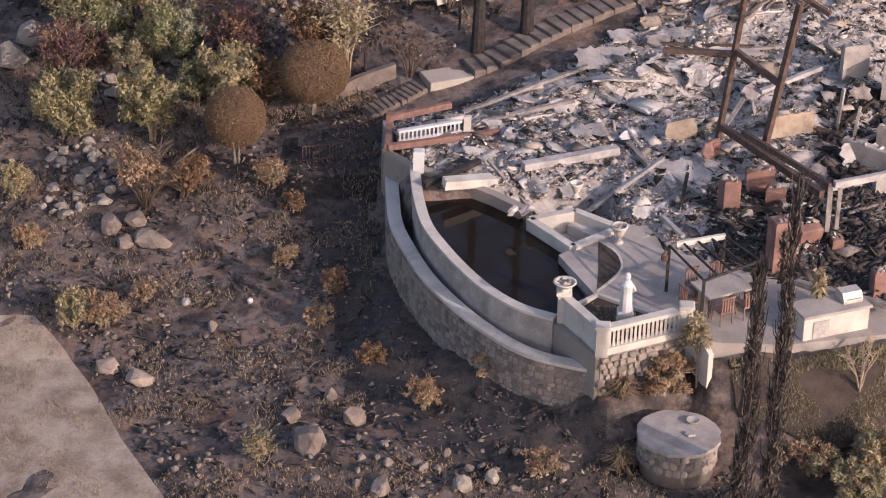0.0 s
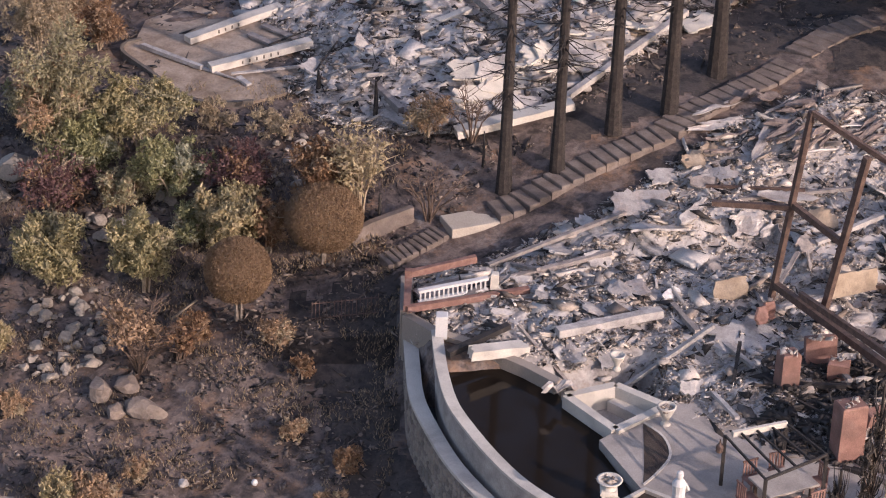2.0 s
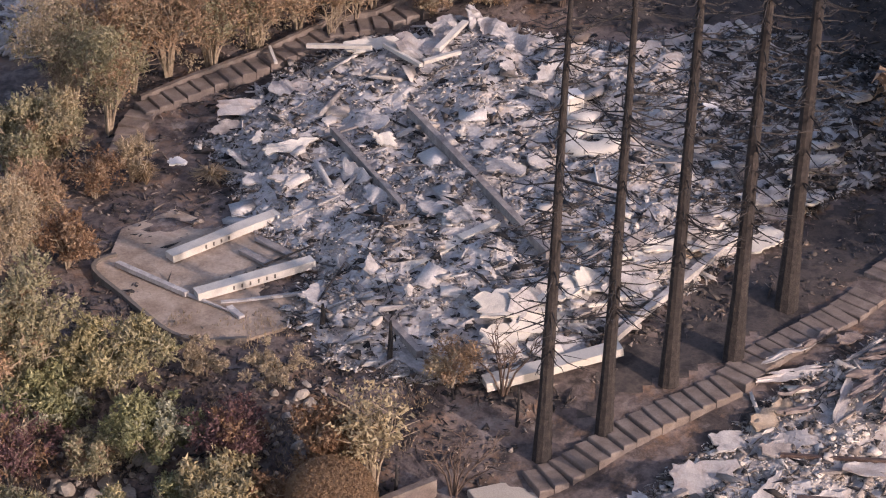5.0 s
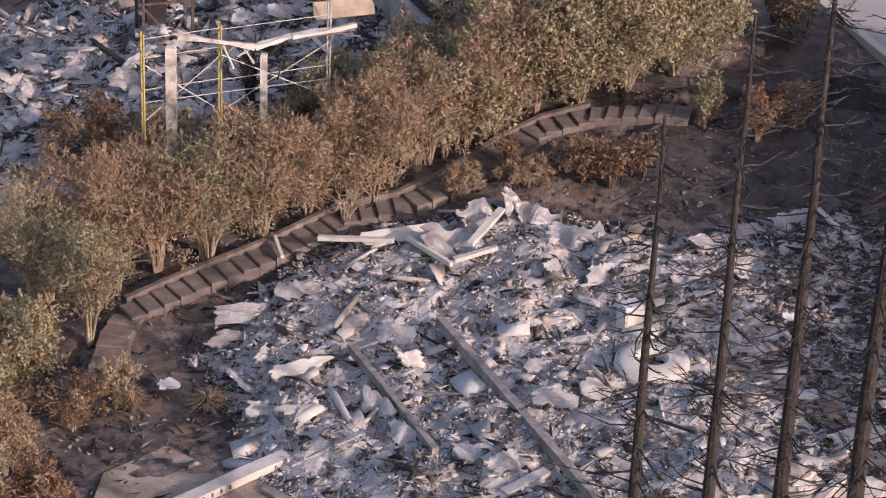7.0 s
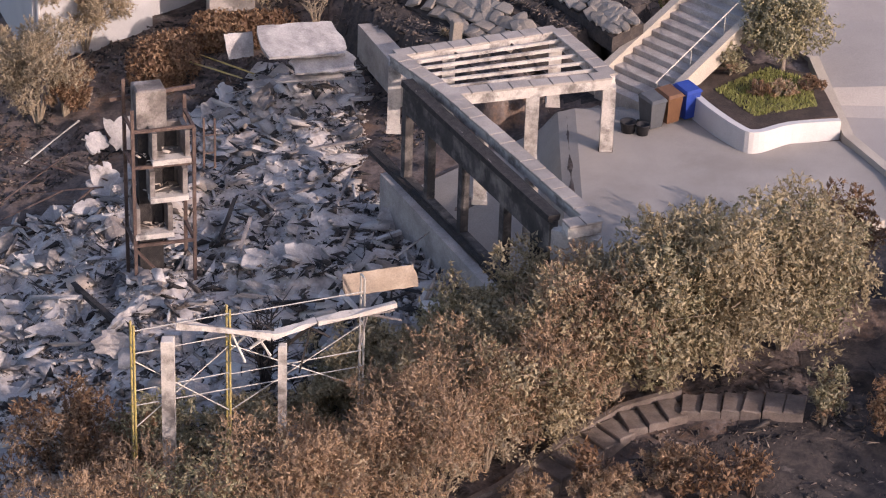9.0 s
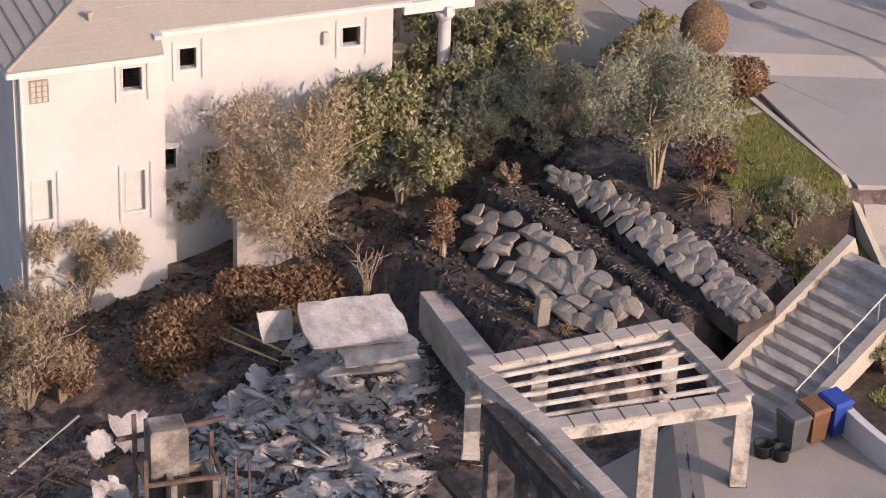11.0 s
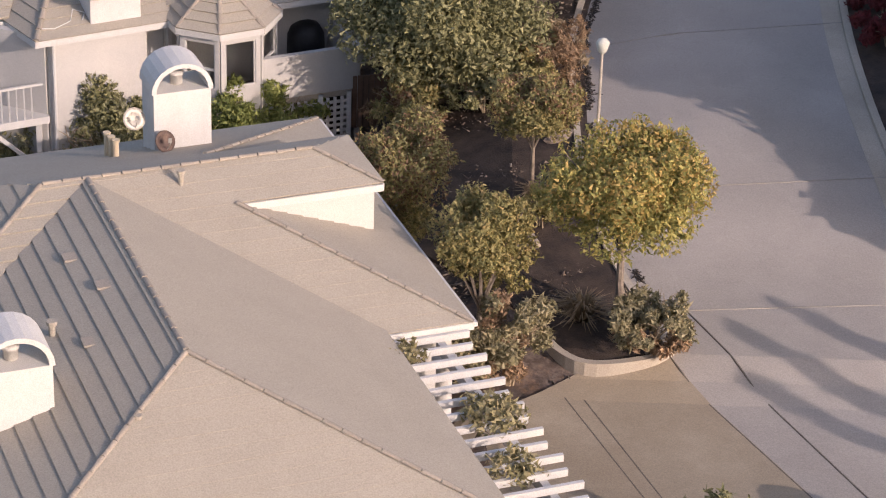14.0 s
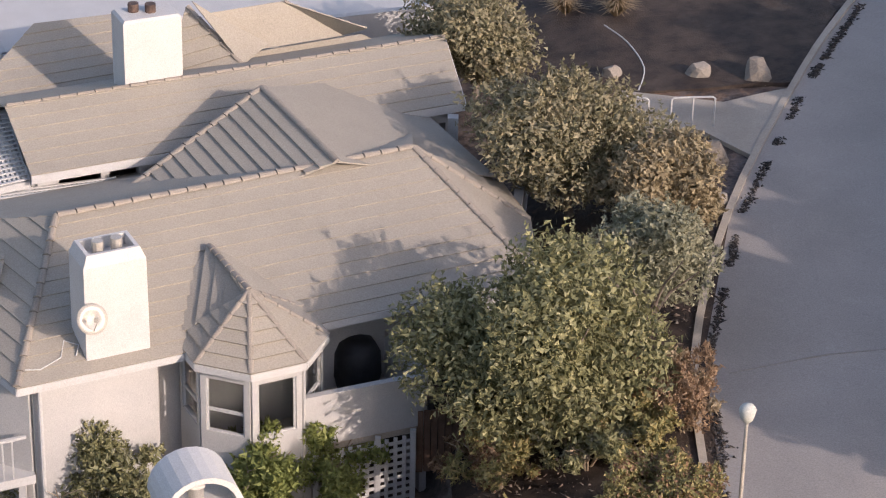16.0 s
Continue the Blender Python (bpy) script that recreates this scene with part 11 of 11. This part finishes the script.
# chimney with a dish
cm = Matrix.Translation(W2(2.25, 0.75, 0)) @ pose(0, 0, 0, 0, 0, 26.8)
chv = [cm @ Vector(p) for p in ((-0.68, -0.45, 10.9), (0.68, -0.45, 10.9), (0.68, 0.45, 10.9), (-0.68, 0.45, 10.9), (-0.66, -0.45, 13.1), (0.66, -0.45, 13.1), (0.66, 0.45, 13.1), (-0.66, 0.45, 13.1), (-0.56, -0.38, 13.35), (0.56, -0.38, 13.35), (0.56, 0.38, 13.35), (-0.56, 0.38, 13.35), (-0.48, -0.3, 13.35), (0.48, -0.3, 13.35), (0.48, 0.3, 13.35), (-0.48, 0.3, 13.35), (-0.48, -0.3, 13.1), (0.48, -0.3, 13.1), (0.48, 0.3, 13.1), (-0.48, 0.3, 13.1))]
cf = []
for lay in range(4):
    cf += [(4 * lay + j, 4 * lay + (j + 1) % 4, 4 * lay + 4 + (j + 1) % 4, 4 * lay + 4 + j) for j in range(4)]
ch2 = part("chimney", (chv, cf + [(16, 17, 18, 19)]), M["trim"], h2)
for k in (-0.2, 0.2):
    part("flue_cap", tube([cm @ Vector((k, 0, 13.1)), cm @ Vector((k, 0, 13.45))], 0.12, 10), M["galv"], ch2)
satellite(cm @ Vector((-0.6, -0.6, 12.05)), 0.32, ch2)
part("coiled_cable", tube([W2(0.15, 0.4, 11.1), W2(0.6, 0.3, 11.06), W2(1.1, 0.5, 11.12), W2(1.3, 0.9, 11.25), W2(1.55, 0.7, 11.2), W2(1.4, 0.45, 11.12)], 0.015, 5), M["trim"], roof2)
# terrace with a parapet, lattice and grill
terr = thing("terrace", "white stucco terrace with parapet beside the bay", "terrace", kind="structure")
PA, PB = Vector((-15.12, 166.62)), Vector((-12.53, 167.78))
TN = Vector((PB.y - PA.y, PA.x - PB.x)).normalized()
part("parapet", ribbon([PA, PB], 0.16, 8.75, 9.95), M["white"], terr)
part("lower_wall", ribbon([PA, PA.lerp(PB, 0.1)], 0.16, 6.5, 8.75), M["white"], terr)
part("floor", prism([tuple(PA), tuple(PB), tuple(PB - TN * 2.4), tuple(PA - TN * 2.4)], 8.55, 8.8), M["concrete"], terr)
part("end_wall", ribbon([PB, PB - TN * 2.2], 0.16, 6.5, 9.95), M["white"], terr)
# upright dark sheet whose colour gives the shade under the terrace
part("back_wall", ribbon([PA - TN * 0.9, PB - TN * 0.9], 0.1, 6.5, 8.55), M["mulch"], terr, "dark sheet for the shade of the open crawl space")
grl = thing("covered_grill", "round barbecue under a black fitted cover", "grill", at=(-14.01, 169.19, 8.8))
part("cover", lathe([(0.46, 0), (0.54, 0.3), (0.52, 0.85), (0.4, 1.08), (0.16, 1.17), (0.02, 1.18)], 8), M["black"], grl)


def lattice(parent, p, q, z0, z1, step=0.15, w=0.06, mat="trim"):
    """Crossed slats with square holes between two posts."""
    p, q = Vector((*p, 0)), Vector((*q, 0))
    L = (q - p).length
    n = int(L / step)
    for i in range(n + 1):
        c = p + (q - p) * i / n
        part("slat", beam(Vector((c.x, c.y, z0)), Vector((c.x, c.y, z1)), w, 0.02), M[mat], parent)
    k = z0
    while k <= z1:
        part("slat", beam(Vector((p.x, p.y, k)), Vector((q.x, q.y, k)), 0.02, w), M[mat], parent)
        k += step


lat = thing("lattice_fence", "white square lattice fence below the terrace", "fence")
LA, LB, LC = [PA.lerp(PB, k) + TN * 0.12 for k in (0.13, 0.62, 0.9)]
for a, b in ((LA, LA.lerp(LB, 0.97)), (LB, LC)):
    lattice(lat, a, b, 7.1, 8.6, 0.17, 0.085)
for a in (LA, LB, LC):
    part("post", box(0.12, 0.12, 1.7, a[0], a[1], 7.0), M["trim"], lat)
wf = thing("board_fence", "short red-brown board fence behind shrubs", "fence")
for i in range(9):
    part("board", box(0.14, 0.03, 1.5, LC[0] + 0.14 + 0.15 * i, LC[1] + 0.1 + 0.04 * i, 7.6), M["fence_wood"], wf)
# balcony at the west end
balc = thing("balcony", "white balcony with thin railings at the house end", "balcony")
part("floor", prism([W2(-3.6, 0.2), W2(0.35, 0.2), W2(0.35, 2.0), W2(-3.6, 2.0)], 8.5, 8.7), M["trim"], balc)
for i in range(18):
    p = W2(-3.5 + 0.2 * i, 0.25)
    part("baluster", box(0.03, 0.03, 0.9, p[0], p[1], 8.7), M["trim"], balc)
part("handrail", beam(Vector(W2(-3.6, 0.25, 9.62)), Vector(W2(0.2, 0.25, 9.62)), 0.07, 0.06), M["trim"], balc)
for s in (-3.4, 0.1):
    part("post", beam(Vector(W2(s, 0.35, 5.5)), Vector(W2(s, 0.35, 8.5)), 0.14, 0.14), M["trim"], balc)
part("brace", beam(Vector(W2(0.1, 0.3, 7.2)), Vector(W2(-1.2, 0.3, 8.5)), 0.1, 0.1), M["trim"], balc)
part("doors", box(1.8, 0.05, 2.0, m=Matrix.Translation(W2(-2.2, 1.95, 8.7)) @ pose(0, 0, 0, 0, 0, 26.8)), M["black"], balc, "dark glazed balcony doors")
shrub(-15.82, 166.09, 2.3, 2.4, "citrus", "bright yellow-green shrub below the bay", 1050, 3800, 0.1, bare=0.02, z=7.3)
shrub(-14.42, 166.95, 2.5, 2.0, "citrus", "bright yellow-green shrub below the terrace", 1051, 3400, 0.1, bare=0.02, z=7.3)
shrub(-19.20, 165.92, 3.0, 2.9, "darkgreen", "dark green shrub against the white wall", 1052, 5200, 0.09, bare=0.02, z=6.4)
shrub(-21.16, 166.02, 1.6, 1.7, "darkgreen", "dark green shrub by the balcony", 1053, 2200, 0.09, bare=0.02, z=6.4)

# ---- roofs further up the hill ----
h3 = thing("long_house", "long white house with a tan tile gable roof", "house")
W3 = local_frame(-21.52, 173.42, 25.1)
roof3 = part("roof", ([W3(0.1, 0.3, 11.4), W3(10.6, 0.3, 11.4), W3(10.6, 4.0, 11.4), W3(0.1, 4.0, 11.4)], [(0, 1, 2, 3)]), M["trim"], h3)
roof_plane(roof3, [W3(0, 0, 11.5), W3(10.7, 0, 11.5), W3(11.1, 2.15, 12.28), W3(0.05, 2.15, 12.28)], lift=0.024)
roof_plane(roof3, [W3(11.1, 4.3, 11.5), W3(0, 4.3, 11.5), W3(0.05, 2.15, 12.28), W3(11.1, 2.15, 12.28)])
ridge_line(roof3, W3(0.05, 2.15, 12.28), W3(11.1, 2.15, 12.28), 0.06)
fascia(h3, W3(0, 0, 11.5), W3(10.7, 0, 11.5), 0.2)
fascia(h3, W3(10.7, 0, 11.5), W3(11.1, 2.15, 12.28))
house_walls(h3, W3, [(0.2, 0.35), (10.4, 0.35), (10.4, 4.0), (0.2, 4.0)], 7.0, 11.4, {0: [(0.5, 1.5, 10.5, 11.2), (1.7, 2.4, 10.5, 11.2), (9.0, 10.1, 9.4, 10.95)]}, "white")
part("porch_post", box(0.25, 0.25, 2.4, *W3(10.3, -0.2), 8.9), M["trim"], h3)
wing = part("wing_roof", ([W2(6, 4.5, 10.8), W2(9, 4.5, 10.8), W2(9, 9, 10.8), W2(6, 9, 10.8)], [(0, 1, 2, 3)]), M["trim"], h3)
K1, K2, KA = Vector((-16.52, 176.05, 12.62)), Vector((-14.59, 172.28, 12.60)), Vector((-19.55, 172.9, 11.25))
kr = (K2 - K1).normalized()
kw = KA - K1
kw -= kr * kw.dot(kr)
ke = Vector((-kw.x, -kw.y, kw.z))
kl = (K2 - K1).length
roof_plane(wing, [KA, KA + kr * kl * 0.5, K2, K1], course=0.33, lift=0.05)
roof_plane(wing, [K1 + ke - kr * 2, K2 + ke - kr * 0.4, K2, K1], lift=0.012)
ridge_line(wing, K1, K2, 0.08)
ridge_line(wing, KA, K1, 0.08)
h4 = thing("far_house", "tan tiled roofs of a house further up the hill", "house")
roof4 = part("roof", ([(-24, 181, 10.6), (-12, 186, 10.6), (-13, 192, 10.6), (-26, 189, 10.6)], [(0, 1, 2, 3)]), M["trim"], h4)
roof_plane(roof4, [(-23.9, 177.09, 11.3), (-19.05, 179.28, 11.3), (-19.27, 181.55, 12.25), (-22.49, 180.41, 12.1)], lift=0.03)
roof_plane(roof4, [(-19.26, 178.67, 11.3), (-17.24, 179.14, 11.8), (-18.68, 180.1, 12.9)], course=0.33, lift=0.05)
roof_plane(roof4, [(-17.24, 179.14, 11.8), (-16.82, 180.08, 11.85), (-17.95, 179.7, 12.85), (-18.68, 180.1, 12.9)], lift=0.02)
roof_plane(roof4, [(-17.0, 180.0, 11.85), (-14.94, 181.04, 11.85), (-16.37, 180.6, 12.9), (-18.24, 179.82, 12.85)], lift=0.024)
roof_plane(roof4, [(-14.94, 181.04, 11.85), (-14.29, 180.45, 12.3), (-16.37, 180.6, 12.9)], lift=0.024)
roof_plane(roof4, [(-17.72, 179.82, 11.2), (-13.62, 181.71, 11.2), (-14.47, 181.49, 11.7), (-16.98, 180.21, 11.7)], lift=0.03)
ridge_line(roof4, (-18.68, 180.1, 12.9), (-17.24, 179.14, 11.8), 0.07)
ridge_line(roof4, (-16.37, 180.6, 12.9), (-14.94, 181.04, 11.85), 0.06)
house_walls(h4, lambda a, b: (a, b), [(-23.5, 181.5), (-12.5, 185.5), (-13.5, 191), (-25.5, 187)], 8.0, 10.9, {}, "white")
c4 = Vector((-19.32, 177.4, 11.0))
ch4 = part("chimney", box(1.42, 0.9, 2.89, m=Matrix.Translation(c4) @ pose(0, 0, 0, 0, 0, 25), bevel=0.06), M["trim"], h4)
for k in (-0.3, 0.1):
    part("flue_cap", tube([(c4.x + k, c4.y, 13.84), (c4.x + k, c4.y, 14.09)], 0.13, 10), M["steel"], ch4)
lp = thing("lattice_pergola", "white lattice pergola roof between the houses", "pergola")
for (c0, c1, c2, c3), n, m2 in (([Vector((-22.11, 172.58, 11.0)), Vector((-19.72, 173.56, 11.0)), Vector((-19.74, 174.32, 11.05)), Vector((-22.25, 173.43, 11.05))], 26, 7), ([Vector((-22.67, 173.02, 11.3)), Vector((-21.61, 173.65, 11.3)), Vector((-22.55, 176.43, 11.6)), Vector((-23.68, 175.99, 11.6))], 12, 16)):
    for k in range(n):
        f = k / (n - 1)
        part("slat", beam(c0.lerp(c1, f), c3.lerp(c2, f), 0.055, 0.03), M["trim"], lp)
    for k in range(m2):
        f = k / (m2 - 1)
        part("slat", beam(c0.lerp(c3, f) + Vector((0, 0, 0.03)), c1.lerp(c2, f) + Vector((0, 0, 0.03)), 0.055, 0.03), M["trim"], lp)
    part("edge_beam", beam(c0 - Vector((0, 0, 0.1)), c1 - Vector((0, 0, 0.1)), 0.1, 0.16), M["trim"], lp)
    for q in (c0.lerp(c1, 0.3), c0.lerp(c1, 0.97)):
        part("post", box(0.12, 0.12, 3.0, q.x, q.y, q.z - 3.15), M["trim"], lp)

# path with white hoop rails, boulders and hoses
sheet("garden_path", [(-7.95, 180.68), (-5.49, 179.81), (-3.77, 180.47), (-5.02, 177.00), (-6.13, 178.42), (-7.75, 178.74)], 0.07, M["concrete"], "pale concrete path from the road to the garden", "pavement")
hoop = thing("hoop_rail", "white tubular hoop handrail beside the path", "handrail")
for a, b in (((-6.86, 178.64, 10.60), (-5.82, 178.58, 10.69)), ((-8.22, 178.94, 10.50), (-7.41, 178.65, 10.56))):
    a, b = Vector(a), Vector(b)
    up = Vector((0, 0, 0.85))
    part("hoop", tube([a, a + up * 0.95, a + up + (b - a) * 0.06, b + up - (b - a) * 0.06, b + up * 0.95, b], 0.028, 8), M["trim"], hoop)
    part("rail_post", tube([(a + b) / 2, (a + b) / 2 + up], 0.025, 8), M["trim"], hoop)
boulder(-6.02, 176.99, 1.2, 0.8, 0.7, "grey rounded boulder beside the path", 1081, "pale_rock")
boulder(-4.55, 181.23, 1.0, 0.8, 0.7, "grey rounded boulder in shade", 1082, "pale_rock")
boulder(-5.98, 181.39, 0.8, 0.6, 0.6, "grey rounded boulder in shade", 1083, "pale_rock")
boulder(-8.13, 181.62, 0.6, 0.5, 0.5, "grey rounded boulder in shade", 1084, "pale_rock")
boulder(-5.95, 174.95, 0.7, 0.5, 0.5, "grey rounded boulder beside the kerb", 1085, "pale_rock")
boulder(-7.27, 163.06, 0.9, 0.5, 0.35, "flat tan boulder in the mulch", 1086)
boulder(-8.19, 158.30, 1.0, 0.7, 0.45, "pale boulder in the mulch", 1087, "pale_rock")
hose = part("garden_hose", tube(curve_points([(-8.26, 184.44, 10.85), (-7.71, 183.39, 10.84), (-7.34, 181.91, 10.79), (-7.53, 180.69, 10.71)], 5), 0.02, 5), M["trim"])
tagged(hose, "pale garden hose lying on dark ground", "hose")
tuft(-7.94, 185.02, 0.8, 0.9, "drygrass", "tall yellow ornamental grass clump", 1088, 200)
tuft(-9.26, 185.59, 0.8, 0.7, "drygrass", "tan ornamental grass clump", 1089, 160)
mulch_bed([(-10.74, 180.76), (-8.09, 180.54), (-3.75, 180.77), (-2.17, 185.12), (-3.10, 187.92), (-10.74, 188.50)], "dark mulch with boulders behind the path")

# ---- tall trees east of the road, which throw their long shadows over it ----
for i, (x, y, w, h, th) in enumerate(((5.8, 156.3, 3.8, 3.7, 0.9), (6.3, 158.7, 5.0, 6.4, 0.9), (6.2, 161.8, 5.0, 6.4, 0.8), (9.0, 155.5, 4, 4, 3), (8.0, 161, 5, 5.5, 1.2), (7.0, 164.5, 5.5, 6.5, 0.8), (7.2, 168, 6, 6.5, 0.8), (7.5, 171.5, 6, 6.5, 0.8), (7.8, 175, 6, 6.5, 0.8), (8.0, 178.5, 6, 7, 0.8), (8.5, 182, 6, 7, 1.0), (13, 163, 7, 9, 1.2), (13.5, 169, 7, 9, 1.2), (14, 175, 7, 9, 1.2), (14, 181, 7, 9, 1.2))):
    tree(x, y, th, w, h, "darkgreen", "tall dark green tree standing east of the road", 1100 + i, 9000, 0.36, 0.16, 22)
for i, (x, y, th, w, h) in enumerate(((10.2, 144.7, 3.4, 0.55, 5.2), (9.2, 143.5, 3.2, 0.55, 5.0), (9.07, 142.0, 3.4, 0.5, 5.0), (8.8, 147.2, 1.4, 1.2, 3.2))):
    tree(x, y, th, w, h, "darkgreen", "slender columnar tree standing east of the road", 1140 + i, 1500, 0.16, 0.1, 26, lobe=0.3)
# out-of-view shade casters, added to darken the ground east of the ruins
for i, (x, y, w, h, th) in enumerate(((15.5, 95, 6, 6.5, 1.5), (16.5, 100, 6, 6.5, 1.5), (21, 99, 7, 8, 2), (15.5, 104.5, 5, 5.5, 1.5), (22, 94, 8, 9, 2), (19, 107, 6, 6.5, 2), (15.0, 110, 5.5, 5.5, 1.0), (14.5, 114, 5, 5, 1.0), (17, 112.5, 5, 7, 1.5), (24, 103, 7, 8, 2), (13.2, 107, 4.5, 5, 0.8), (13.2, 110.8, 4.2, 4.5, 0.6), (13.2, 103.5, 4.5, 5, 0.8))):
    tree(x, y, th, w, h, "brown", "unseen tree added east of the ruins to cast shade", 1120 + i, 3000, 0.26, 0.18, 16)
